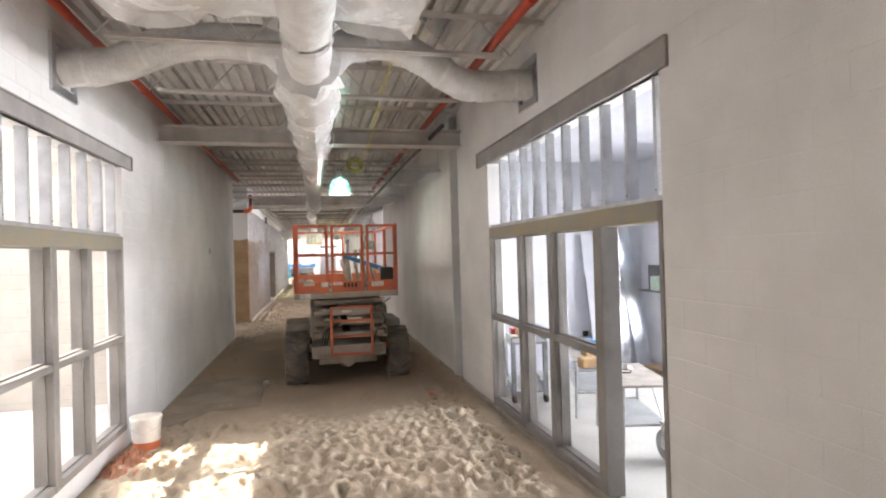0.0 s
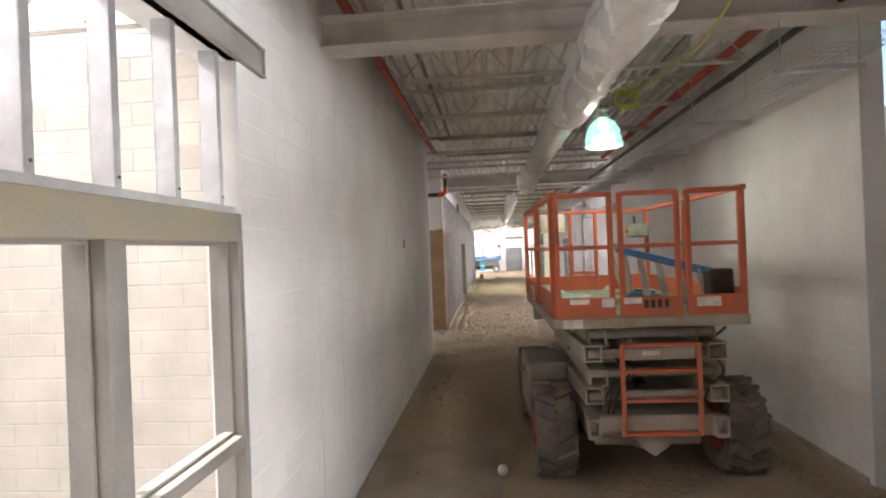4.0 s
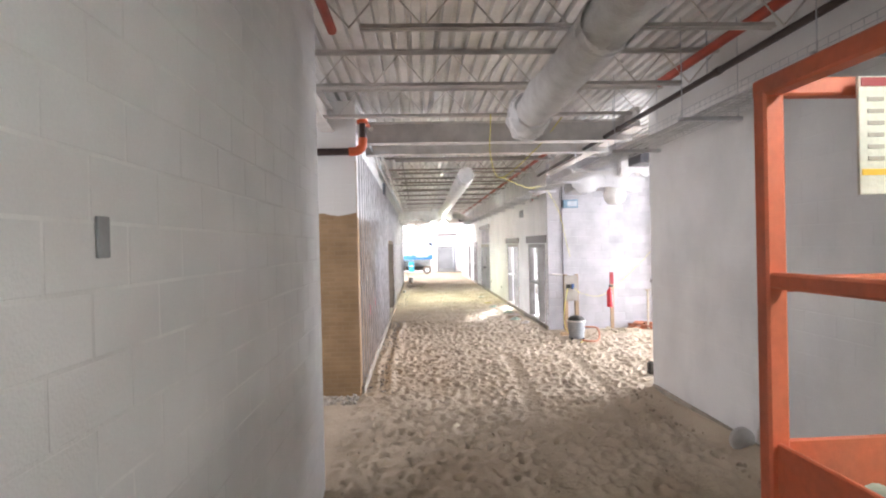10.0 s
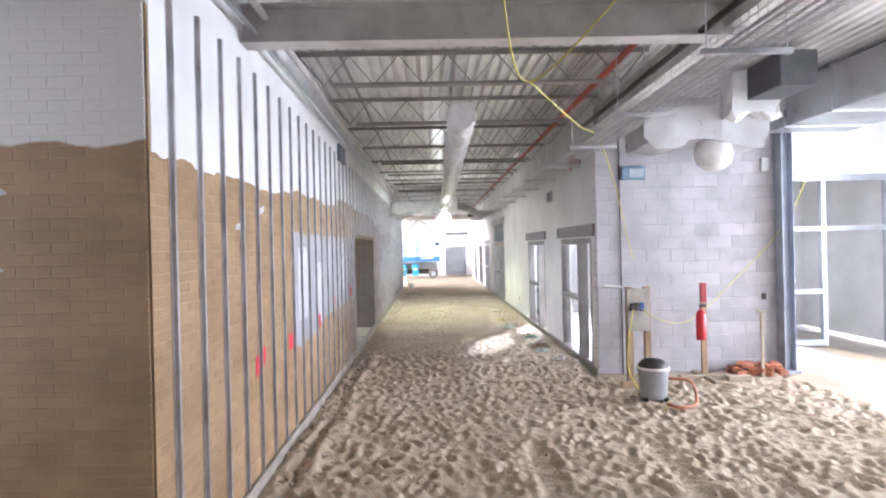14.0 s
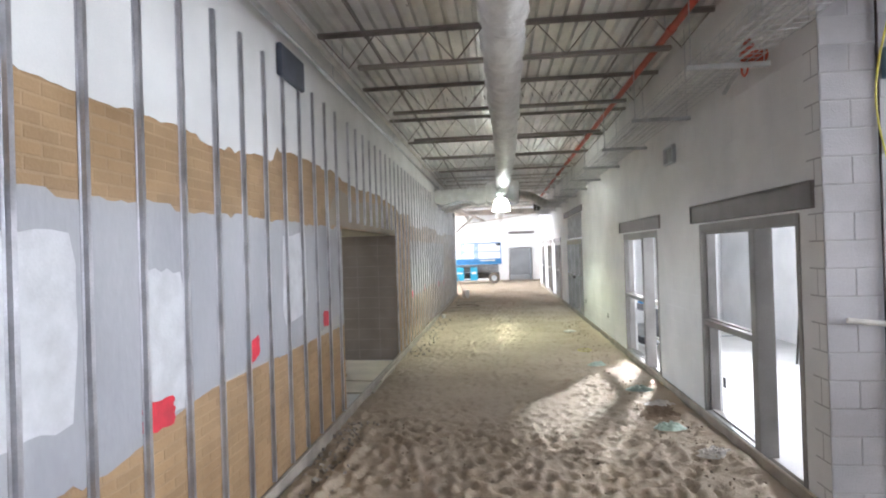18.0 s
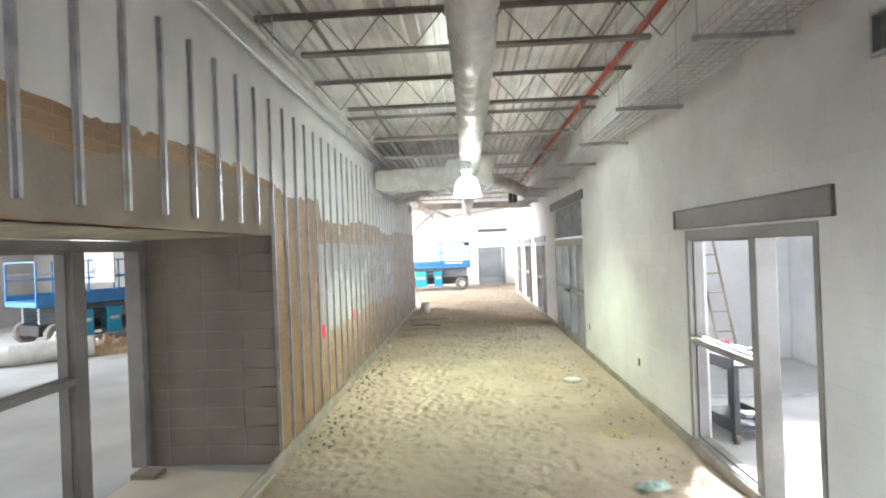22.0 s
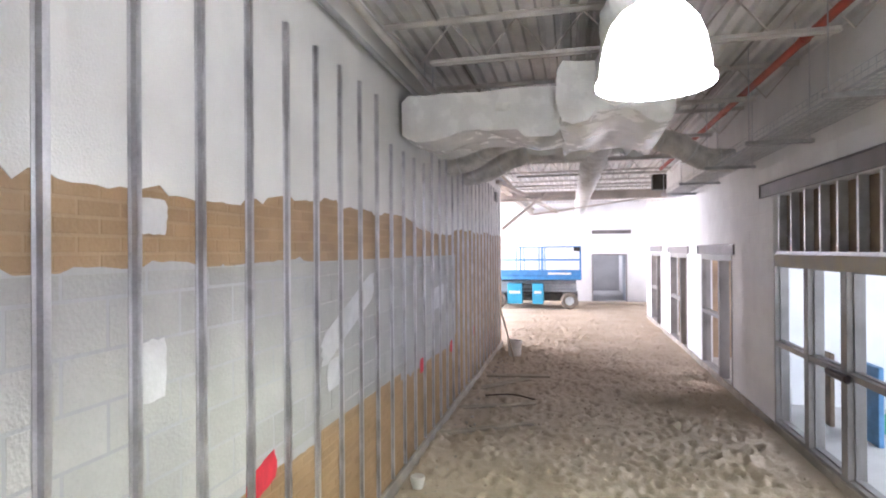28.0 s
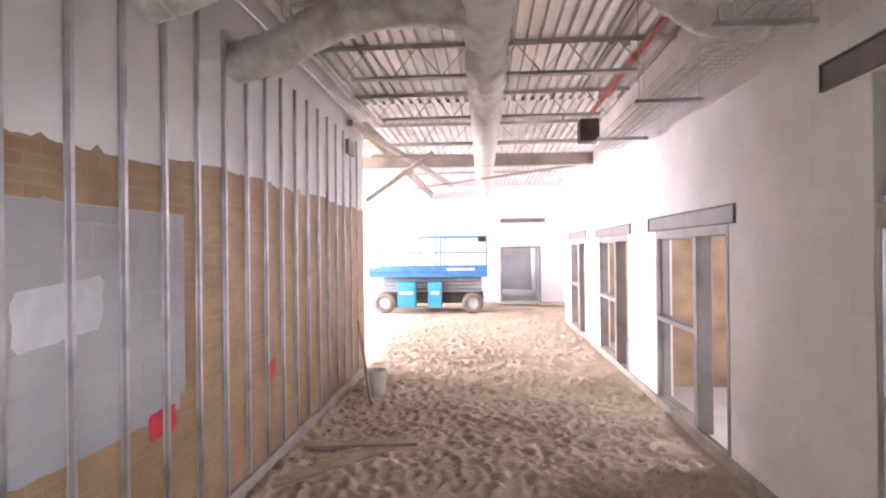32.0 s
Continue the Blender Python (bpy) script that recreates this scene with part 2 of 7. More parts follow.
# ---- builders ----
class Shape:
    """Vertices and faces of one mesh."""

    def __init__(self):
        self.v, self.f = [], []

    def add(self, verts, faces):
        k = len(self.v)
        self.v += [tuple(p) for p in verts]
        self.f += [tuple(k + i for i in face) for face in faces]
        return self

    def box(self, x0, x1, y0, y1, z0, z1, m=None):
        p = [(x, y, z) for z in (z0, z1) for y in (y0, y1) for x in (x0, x1)]
        if m is not None:
            p = [m @ Vector(q) for q in p]
        return self.add(p, [(0, 2, 3, 1), (4, 5, 7, 6), (0, 1, 5, 4), (2, 6, 7, 3), (0, 4, 6, 2), (1, 3, 7, 5)])

    def soft(self, x0, x1, y0, y1, z0, z1, c=0.006, m=None):
        """A box with chamfered edges."""
        c = min(c, (x1 - x0) / 2.5, (y1 - y0) / 2.5, (z1 - z0) / 2.5)
        bm = bmesh.new()
        bmesh.ops.create_cube(bm, size=1, matrix=Matrix.LocRotScale(((x0 + x1) / 2, (y0 + y1) / 2, (z0 + z1) / 2), None, (x1 - x0, y1 - y0, z1 - z0)))
        bmesh.ops.bevel(bm, geom=bm.edges[:], offset=c, segments=1, affect="EDGES")
        if m is not None:
            bm.transform(m)
        bm.verts.index_update()
        self.add([v.co for v in bm.verts], [[v.index for v in f.verts] for f in bm.faces])
        bm.free()
        return self

    def tube(self, path, r, n=8, caps=True, wobble=0.0):
        """A round bar or hose along a path; r is one radius or one for each point."""
        pts = [Vector(p) for p in path]
        rs = r if isinstance(r, (list, tuple)) else [r] * len(pts)
        k = len(self.v)
        up = Vector((0, 0, 1)) if abs((pts[-1] - pts[0]).normalized().z) < 0.9 else Vector((0, 1, 0))
        for i, p in enumerate(pts):
            d = (pts[min(i + 1, len(pts) - 1)] - pts[max(i - 1, 0)]).normalized()
            a = d.cross(up)
            a = a.normalized() if a.length > 1e-4 else d.orthogonal().normalized()
            b = a.cross(d)
            for j in range(n):
                t = 2 * math.pi * j / n
                q = rs[i] * (1 + (wobble * noise.noise((i * 0.9, j * 1.7, p.y * 2.1)) if wobble else 0))
                self.v.append(tuple(p + a * q * math.cos(t) + b * q * math.sin(t)))
        for i in range(len(pts) - 1):
            for j in range(n):
                j2 = (j + 1) % n
                self.f.append((k + i * n + j, k + i * n + j2, k + (i + 1) * n + j2, k + (i + 1) * n + j))
        if caps:
            self.f.append(tuple(k + j for j in range(n)))
            self.f.append(tuple(k + (len(pts) - 1) * n + j for j in reversed(range(n))))
        return self

    def lathe(self, centre, profile, n=24, axis="z"):
        """Turns (radius, height) pairs round an axis."""
        k = len(self.v)
        cx, cy, cz = centre
        for r, h in profile:
            for j in range(n):
                a = 2 * math.pi * j / n
                u, w = r * math.cos(a), r * math.sin(a)
                self.v.append({"z": (cx + u, cy + w, cz + h), "x": (cx + h, cy + u, cz + w), "y": (cx + w, cy + h, cz + u)}[axis])
        for i in range(len(profile) - 1):
            for j in range(n):
                j2 = (j + 1) % n
                self.f.append((k + i * n + j, k + i * n + j2, k + (i + 1) * n + j2, k + (i + 1) * n + j))
        return self

    def flat(self, pts, thick):
        """A plate from an outline of points, thickened along a vector."""
        n, k = len(pts), len(self.v)
        t = Vector(thick)
        self.v += [tuple(p) for p in pts] + [tuple(Vector(p) + t) for p in pts]
        self.f += [tuple(k + i for i in range(n)), tuple(k + n + i for i in reversed(range(n)))]
        self.f += [(k + i, k + n + i, k + n + (i + 1) % n, k + (i + 1) % n) for i in range(n)]
        return self

    def weld(self, near=0.09):
        """Joins edges that almost meet."""
        bm = bmesh.new()
        vs = [bm.verts.new(p) for p in self.v]
        for f in self.f:
            bm.faces.new([vs[i] for i in f])
        edge = [v for v in bm.verts if v.is_boundary]
        bmesh.ops.remove_doubles(bm, verts=edge, dist=near)
        bm.verts.index_update()
        self.v, self.f = [tuple(v.co) for v in bm.verts], [tuple(v.index for v in f.verts) for f in bm.faces]
        bm.free()
        return self

    def mesh(self, name, mat, smooth=False, origin=(0, 0, 0)):
        o = Vector(origin)
        me = bpy.data.meshes.new(name)
        me.from_pydata([Vector(p) - o for p in self.v], [], self.f)
        bm = bmesh.new()
        bm.from_mesh(me)
        if len(bm.faces) < 60000:
            bmesh.ops.recalc_face_normals(bm, faces=bm.faces[:])
        bm.to_mesh(me)
        bm.free()
        if smooth:
            me.polygons.foreach_set("use_smooth", [True] * len(me.polygons))
            me.set_sharp_from_angle(angle=radians(40))
        if mat:
            me.materials.append(mat)
        return me


def structure(name, shape, mat, label="", smooth=False):
    return tagged(new(name, shape.mesh(name, mat, smooth)), label, kind="structure")


def thing(name, label, category, at=(0, 0, 0), group=""):
    ob = tagged(new(name), label, category, group)
    ob.empty_display_size = 0.1
    ob.location = at
    return ob


def part(name, shape, mat, parent, label="", smooth=False):
    """Links a shape, given in world metres, as one mesh under a thing or part."""
    root = parent
    while root.parent:
        root = root.parent
    ob = new(name, shape.mesh(name, mat, smooth, root.location))
    ob.parent = parent
    return tagged(ob, label)


def single(name, shape, mat, label, category, at, group="", smooth=False):
    ob = tagged(new(name, shape.mesh(name, mat, smooth, at)), label, category, group)
    ob.location = at
    return ob


def curve_points(pts, steps=6):
    """A smooth line through points."""
    p = [Vector(q) for q in pts]
    p = [2 * p[0] - p[1]] + p + [2 * p[-1] - p[-2]]
    out = []
    for i in range(1, len(p) - 2):
        for s in range(steps):
            t = s / steps
            a, b, c, d = p[i - 1], p[i], p[i + 1], p[i + 2]
            out.append(0.5 * (2 * b + (c - a) * t + (2 * a - 5 * b + 4 * c - d) * t * t + (3 * b - a - 3 * c + d) * t ** 3))
    return out + [p[-2]]


# ---- the large structure ----
XL, XR, XR1, XR2 = -1.68, 2.64, 2.88, 2.83
TOP = 4.52
T = 0.2


def pieces(axis, face, out, u0, u1, z0, z1, du, dz, joint, depth, holes=(), shift=0.5, zphase=0.0, uphase=0.0):
    """Cells of a running bond on a plane: (u0, u1, z0, z1) clipped to the field and cut at the holes."""
    cells = []
    row = math.floor((z0 - zphase) / dz)
    while row * dz + zphase < z1:
        a, b = max(z0, row * dz + zphase), min(z1, (row + 1) * dz + zphase)
        u = math.floor((u0 - uphase) / du) * du + uphase - (du * shift if row % 2 else 0)
        while u < u1:
            spans = [(max(u, u0), min(u + du, u1))]
            for h0, h1, hz0, hz1 in holes:
                if (a + b) / 2 > hz0 and (a + b) / 2 < hz1:
                    spans = [s for c, d in spans for s in ((c, min(d, h0)), (max(c, h1), d)) if s[1] - s[0] > 0.02]
            for c, d in spans:
                if d - c > 0.03 and b - a > 0.025:
                    cells.append((c + joint / 2, d - joint / 2, a + joint / 2, b - joint / 2))
            u += du
        row += 1
    return cells


def piece_shape(axis, face, out, cells, depth):
    s = Shape()
    for c, d, a, b in cells:
        ch = 0.004
        f1, f0 = face + out * depth, face - out * 0.004
        f2 = face + out * (depth - ch)
        pts = []
        for f, g in ((f0, 0), (f2, 0), (f1, ch)):
            for u, z in ((c + g, a + g), (d - g, a + g), (d - g, b - g), (c + g, b - g)):
                pts.append((f, u, z) if axis == "x" else (u, f, z))
        q = [(8, 9, 10, 11)]
        for k in (0, 4):
            q += [(k + i, k + (i + 1) % 4, k + 4 + (i + 1) % 4, k + 4 + i) for i in range(4)]
        s.add(pts, q)
    return s


LATER = []


def bond(parent, name, axis, face, out, cells, depth, mat, near=None, limit=0):
    """Lays masonry on a wall: pieces in the near stretch as single parts, the rest joined."""
    LATER.append((parent, name, axis, face, out, cells, depth, mat, near, limit))


def wall_with_holes(s, axis, f0, f1, u0, u1, z0, z1, holes):
    """A solid wall between two faces, cut by rectangular holes."""
    us = sorted({u0, u1, *(h[0] for h in holes), *(h[1] for h in holes)})
    for a, b in zip(us, us[1:]):
        zs = [(z0, z1)]
        for h0, h1, hz0, hz1 in holes:
            if a >= h0 - 1e-6 and b <= h1 + 1e-6:
                zs = [q for c, d in zs for q in ((c, min(d, hz0)), (max(c, hz1), d)) if q[1] - q[0] > 1e-4]
        for c, d in zs:
            s.box(f0, f1, a, b, c, d) if axis == "x" else s.box(a, b, f0, f1, c, d)
    return s


# openings: (from, to, sill, head)
LWIN = [(-1.0, 6.82, 0.2, 3.26)]
RWIN = [(3.05, 7.05, 0.0, 3.37)]
RDOORS = [(25.42, 27.62, 0.0, 2.27), (29.38, 31.62, 0.0, 2.27), (36.95, 40.45, 0.0, 3.05), (42.4, 44.62, 0.0, 2.27), (46.1, 48.35, 0.0, 2.27), (49.95, 52.05, 0.0, 2.27)]
ALCOVE = (27.68, 31.36, 0.0, 2.38)

wl = structure("wall_left_start", wall_with_holes(Shape(), "x", XL - T, XL, -4.2, 15.85, 0, TOP, LWIN), WHITEJ, "white painted concrete block wall")
bond(wl, "block", "x", XL, 1, pieces("x", XL, 1, -4.2, 15.85, 0, TOP, 0.4064, 0.1935, 0.007, 0.0013, LWIN, zphase=0.05), 0.0013, WHITE, (6.3, 13.5), 300)
for jy in (8.06, 8.7):
    cj = new("control_joint", Shape().box(XL - 0.001, XL + 0.0034, jy - 0.008, jy + 0.008, 0.02, TOP - 0.02).mesh("control_joint", WHITEJ))
    cj.parent = wl
for ty, tz in ((12.4, 3.95), (9.9, 2.62)):
    tp = new("tape_strip", Shape().box(XL + 0.0032, XL + 0.006, ty, ty + 0.13, tz, tz + 0.025).mesh("tape_strip", WHITE))
    tp.parent = wl
wr = structure("wall_right_start", wall_with_holes(Shape(), "x", XR1, XR1 + T, -4.2, 8.7, 0, TOP, RWIN), WHITE, "white painted concrete block wall")
bond(wr, "block", "x", XR1, -1, pieces("x", XR1, -1, -4.2, 8.7, 0, TOP, 0.4064, 0.2, 0.006, 0.0015, RWIN), 0.0015, WHITE, (2.0, 8.7), 220)
wr2 = structure("wall_right_hall", wall_with_holes(Shape(), "x", XR2, XR2 + T, 9.05, 19.05, 0, TOP, []).box(XR1 + T, XR1 + 2 * T, 8.5, 9.05, 0, TOP), WHITE, "white painted concrete block wall past a narrow recess")
bond(wr2, "block", "x", XR2, -1, pieces("x", XR2, -1, 9.05, 19.05, 0, TOP, 0.4064, 0.2, 0.006, 0.0015, []), 0.0015, WHITE, (12.0, 18.8), 200)
# recess on the left with its brick return
wret = structure("wall_recess", Shape().box(-6.0, XL - T, 15.85 - T, 15.85, 0, TOP).box(-6.2, -6.0, 15.65, 19.4, 0, TOP), WHITE, "white painted block wall of the recess")
wbr = structure("wall_brick_return", Shape().box(-6.0, XL - 0.02, 19.2, 19.4, 0, TOP), TANMORTAR, "tan glazed brick wall, painted white above")
bond(wbr, "brick", "y", 19.2, -1, pieces("y", 19.2, -1, -4.6, XL - 0.005, 0, TOP, 0.203, 0.0677, 0.006, 0.0018, []), 0.0018, BRICK, (-3.2, XL), 300)
# long furred wall on the left
wf = structure("wall_left_furred", wall_with_holes(Shape(), "x", XL - T, XL, 19.22, 46.4, 0, TOP, [ALCOVE]), FURRMORTAR, "old tan brick and grey block wall, painted white above and fitted with steel furring")
PAINTLINE = [(19.2, 2.74), (22.0, 2.75), (22.6, 2.84), (23.0, 2.88), (24.5, 2.85), (25.55, 2.87), (25.66, 3.01), (27.4, 3.04), (27.7, 2.99), (28.4, 3.0), (28.7, 2.97), (29.6, 3.01), (30.1, 3.0), (30.9, 2.96), (31.4, 2.94), (31.8, 2.83), (33.22, 2.9), (33.3, 2.64), (35.2, 2.64), (35.5, 2.70), (36.0, 2.74), (38.2, 2.71), (39.2, 2.60), (40.5, 2.63), (41.2, 2.70), (46.4, 2.72)]


def line_at(y):
    return float(np.interp(y, [p[0] for p in PAINTLINE], [p[1] for p in PAINTLINE]))


GREY = [(22.55, ALCOVE[0], 1.16, 2.34), (33.2, 40.72, 1.1, 2.3)]
bricks = [c for c in pieces("x", XL, 1, 19.22, 46.4, 0, 3.1, 0.203, 0.0677, 0.007, 0.0014, [ALCOVE, *GREY]) if c[2] < line_at(c[0]) + 0.04]
bond(wf, "brick", "x", XL, 1, bricks, 0.0014, FURRBRICK, (20.0, 24.0), 300)
for g in GREY:
    bd = new("infill_bed", Shape().box(XL - 0.01, XL + 0.001, *g).mesh("infill_bed", INFILLJ))
    bd.parent = wf
    bond(wf, "infill_block", "x", XL, 1, pieces("x", XL, 1, *g[:2], *g[2:], 0.4064, 0.2, 0.008, 0.004, [ALCOVE]), 0.0026, INFILL, g[:2], 130)


def paint_coat(name, y0, y1, low, high, mat, lift, thick, seed, step=0.055, ragged=0.03):
    """A coat brushed on the furred wall, with ragged lower and upper edges."""
    rng = random.Random(seed)
    sh, y, a, b = Shape(), y0, 0.0, 0.0
    rows = []
    while y < y1 + 1e-6:
        if rng.random() < 0.3:
            a = rng.uniform(-ragged, ragged)
        if rng.random() < 0.3:
            b = rng.uniform(-ragged, ragged)
        rows.append((y, low(y) + a + rng.uniform(-0.006, 0.006), high(y) + (b + rng.uniform(-0.006, 0.006) if high(y) < 4 else 0)))
        y += step
    for f in (lift, lift + thick):
        for y, c, d in rows:
            sh.v += [(XL + f, y, c), (XL + f, y, d)]
    n = 2 * len(rows)
    for i in range(len(rows) - 1):
        k = 2 * i
        sh.f += [(k, k + 2, k + 3, k + 1), (n + k, n + k + 1, n + k + 3, n + k + 2), (k, n + k, n + k + 2, k + 2), (k + 1, k + 3, n + k + 3, n + k + 1)]
    sh.f += [(0, 1, n + 1, n), (n - 2, 2 * n - 2, 2 * n - 1, n - 1)]
    ob = new(name, sh.mesh(name, mat))
    ob.parent = wf
    return ob


tagged(paint_coat("white_paint_coat", 19.24, 46.38, line_at, lambda y: TOP - 0.01, WHITE, 0.0, 0.0042, 3), "ragged coat of white paint over old brick")
SKIM = material("streaky_skim_coat", (0.44, 0.44, 0.465), 0.75, 0, 0.07, 1.1, 30, 0.25, second=(0.33, 0.33, 0.36), stretch=(1, 1, 0.45))
paint_coat("skim_coat", 22.5, 27.66, lambda y: 1.02 + 0.05 * (y - 22.5) + 0.05 * math.sin(2.1 * y), lambda y: 2.36, SKIM, 0.0, 0.0034, 8, ragged=0.025)
paint_coat("skim_coat", 27.12, 31.38, lambda y: 2.384, lambda y: float(np.interp(y, [27.12, 27.3, 27.6, 28.0, 28.4, 29.0, 30.1, 31.1, 31.4], [2.42, 2.68, 2.86, 2.82, 2.72, 2.81, 2.86, 2.88, 2.84])), material("muddy_skim_coat", (0.33, 0.28, 0.22), 0.8, 0, 0.08, 1.5, 40, 0.25), 0.0, 0.0032, 12, ragged=0.02)
paint_coat("skim_coat", 33.22, 36.0, lambda y: 1.06, lambda y: 2.31 + 0.02 * math.sin(3 * y), SKIM, 0.0, 0.0022, 9)
paint_coat("skim_coat", 37.9, 40.7, lambda y: 1.02, lambda y: 2.29, SKIM, 0.0, 0.0022, 10)
# alcove
al = structure("alcove", Shape().box(-3.2, XL - T, ALCOVE[0] - 0.2, ALCOVE[0], 0, 2.6).box(-3.2, XL - T, ALCOVE[1], ALCOVE[1] + 0.2, 0, 2.6).box(XL - T, XL - 0.02, ALCOVE[1], ALCOVE[1] + 0.02, 0, 2.38), DARKMORTAR, "dark grey concrete block reveal")
bond(al, "block", "y", ALCOVE[1], -1, pieces("y", ALCOVE[1], -1, -3.05, XL, 0, 2.38, 0.4064, 0.2, 0.012, 0.004, [], shift=0), 0.004, DARKCMU, (-3.1, XL), 60)
bond(al, "block", "y", ALCOVE[0], 1, pieces("y", ALCOVE[0], 1, -3.05, XL, 0, 2.38, 0.4064, 0.2, 0.012, 0.004, [], shift=0), 0.004, DARKCMU)
structure("alcove_ceiling", Shape().box(-3.2, XL - 0.005, ALCOVE[0], ALCOVE[1], 2.38, 2.6), material("cream_soffit", (0.60, 0.55, 0.40), 0.7), "cream soffit over the alcove")
# right side beyond the open area
wc = structure("wall_block_cross", Shape().box(XR, 5.85, 25.1, 25.3, 0, TOP), MORTAR, "bare grey concrete block wall")
bond(wc, "block", "y", 25.1, -1, pieces("y", 25.1, -1, XR - 0.004, 5.85, 0, TOP, 0.4064, 0.2032, 0.009, 0.004, []), 0.004, GREYCMU, (XR, 4.6), 160)
wr3 = structure("wall_right_long", wall_with_holes(Shape(), "x", XR, XR + T, 25.302, 53.2, 0, TOP, RDOORS), WHITE, "white painted concrete block wall")
bond(wr3, "block", "x", XR, -1, pieces("x", XR, -1, 25.1, 53.2, 0, TOP, 0.4064, 0.2032, 0.006, 0.0014, RDOORS), 0.0014, WHITE, (27.6, 36.9), 280)
wfar = structure("wall_far", wall_with_holes(Shape(), "y", 58.9, 59.1, -12.0, 6.0, 0, 5.2, [(0.95, 2.5, 0, 2.16)]), WHITE, "white painted wall at the end")
structure("wall_far_right", Shape().box(3.4, 3.6, 53.2, 58.9, 0, 5.2).box(XR + T, 3.6, 53.0, 53.2, 0, 5.2), WHITE, "white painted wall")
structure("wall_far_left", wall_with_holes(Shape(), "x", -12.2, -12.0, 46.4, 58.9, 0, 5.2, [(47.2, 58.0, 0.3, 4.2)]).box(-12.0, XL - T, 46.2, 46.4, 0, 5.2), WHITE, "white wall of the end room with a wide window opening")
# behind the camera
structure("wall_start", Shape().box(XL - T, XR1 + T, -4.4, -4.2, 0, TOP), WHITE, "white painted wall")
# room behind the left storefront, left open above for sun and added light
structure("wall_left_room", wall_with_holes(Shape(), "x", -6.2, -6.0, -2.0, 8.8, 0, 6.2, []).box(-6.0, XL - T, 8.6, 8.8, 0, 6.2).box(-6.0, XL - T, -2.2, -2.0, 0, 6.2), MORTAR, "cream block wall of the side room")
# room behind the right storefront
PRIMED = material("primed_drywall", (0.54, 0.55, 0.60), 0.7, 0, 0.05, 1.2, 60, 0.15)
EASTWIN = [(2.6, 8.0, 0.77, 1.34), (2.6, 8.0, 2.09, 2.61)]
structure("wall_right_room", wall_with_holes(Shape(), "x", 6.3, 6.5, -0.2, 8.95, 0, 3.7, EASTWIN).box(XR1 + T, 6.3, 8.75, 8.95, 0, 3.7).box(XR1 + T, 6.3, -0.2, 0.0, 0, 3.7), PRIMED, "pale blue-grey primed room wall with two long windows")
structure("ceiling_right_room", Shape().box(XR1 + T, 6.5, -0.2, 8.95, 3.7, 3.85), PRIMED)
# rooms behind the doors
# The hole at y 25.7 is added for the room's fill lamp.
structure("wall_mid_room", wall_with_holes(Shape(), "x", 5.9, 6.05, 25.3, 35.6, 0, TOP, [(25.7, 30.7, 1.0, 2.8)]).box(XR + T, 6.05, 35.6, 35.8, 0, TOP), WHITE, "white room wall with an added opening out of view")
# The gap at y 34.4 is added for the patch lamp.
structure("ceiling_mid_room", Shape().box(XR + T, 5.9, 25.3, 34.4, 4.1, 4.25).box(XR + T, 5.9, 34.8, 35.6, 4.1, 4.25).box(XR + T, 4.5, 34.4, 34.8, 4.1, 4.25).box(4.9, 5.9, 34.4, 34.8, 4.1, 4.25), WHITE)
structure("wall_glass_room", wall_with_holes(Shape(), "x", 7.0, 7.2, 35.8, 41.6, 0, 3.6, [(36.2, 39.2, 1.0, 2.6)]).box(XR + T, 7.2, 41.6, 41.8, 0, 3.6), WHITE, "white room wall")
structure("ceiling_glass_room", Shape().box(XR + T, 7.2, 35.8, 41.8, 3.6, 3.75), WHITE)
BROWNWALL = material("brown_board", (0.40, 0.29, 0.19), 0.8, 0, 0.15, 2, 40, 0.2)
# The three holes are added, out of view, for the fill lamps.
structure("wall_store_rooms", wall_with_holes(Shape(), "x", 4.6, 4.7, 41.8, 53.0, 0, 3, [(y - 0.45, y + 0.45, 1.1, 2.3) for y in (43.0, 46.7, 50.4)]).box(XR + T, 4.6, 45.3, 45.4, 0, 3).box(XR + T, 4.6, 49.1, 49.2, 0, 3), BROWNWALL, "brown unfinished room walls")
structure("ceiling_store_rooms", Shape().box(XR + T, 4.7, 41.8, 53.0, 3, 3.1), BROWNWALL)
# open area to the right between the two walls
structure("wall_open_area", Shape().box(XR2 + T, 12, 18.85, 19.05, 0, TOP).box(11.8, 12, 19.05, 30, 0, TOP).box(6.05, 12, 29.8, 30, 0, TOP), WHITE, "white wall of the side hall")
# room behind the alcove
structure("wall_left_hall", wall_with_holes(Shape(), "x", -16.2, -16.0, 22, 46.2, 0, 5, [(26, 40, 1.0, 4.2)]).box(-16, -2.0, 46.0, 46.18, 0, 5).box(-16, -2.0, 22, 22.2, 0, 5), material("beige_hall_wall", (0.56, 0.53, 0.50), 0.7, 0, 0.06, 1.2, 60, 0.2), "beige wall of the large side hall")
structure("ceiling_left_hall", Shape().box(-16.2, XL - T, 22, 46.2, 5, 5.1), WHITE)

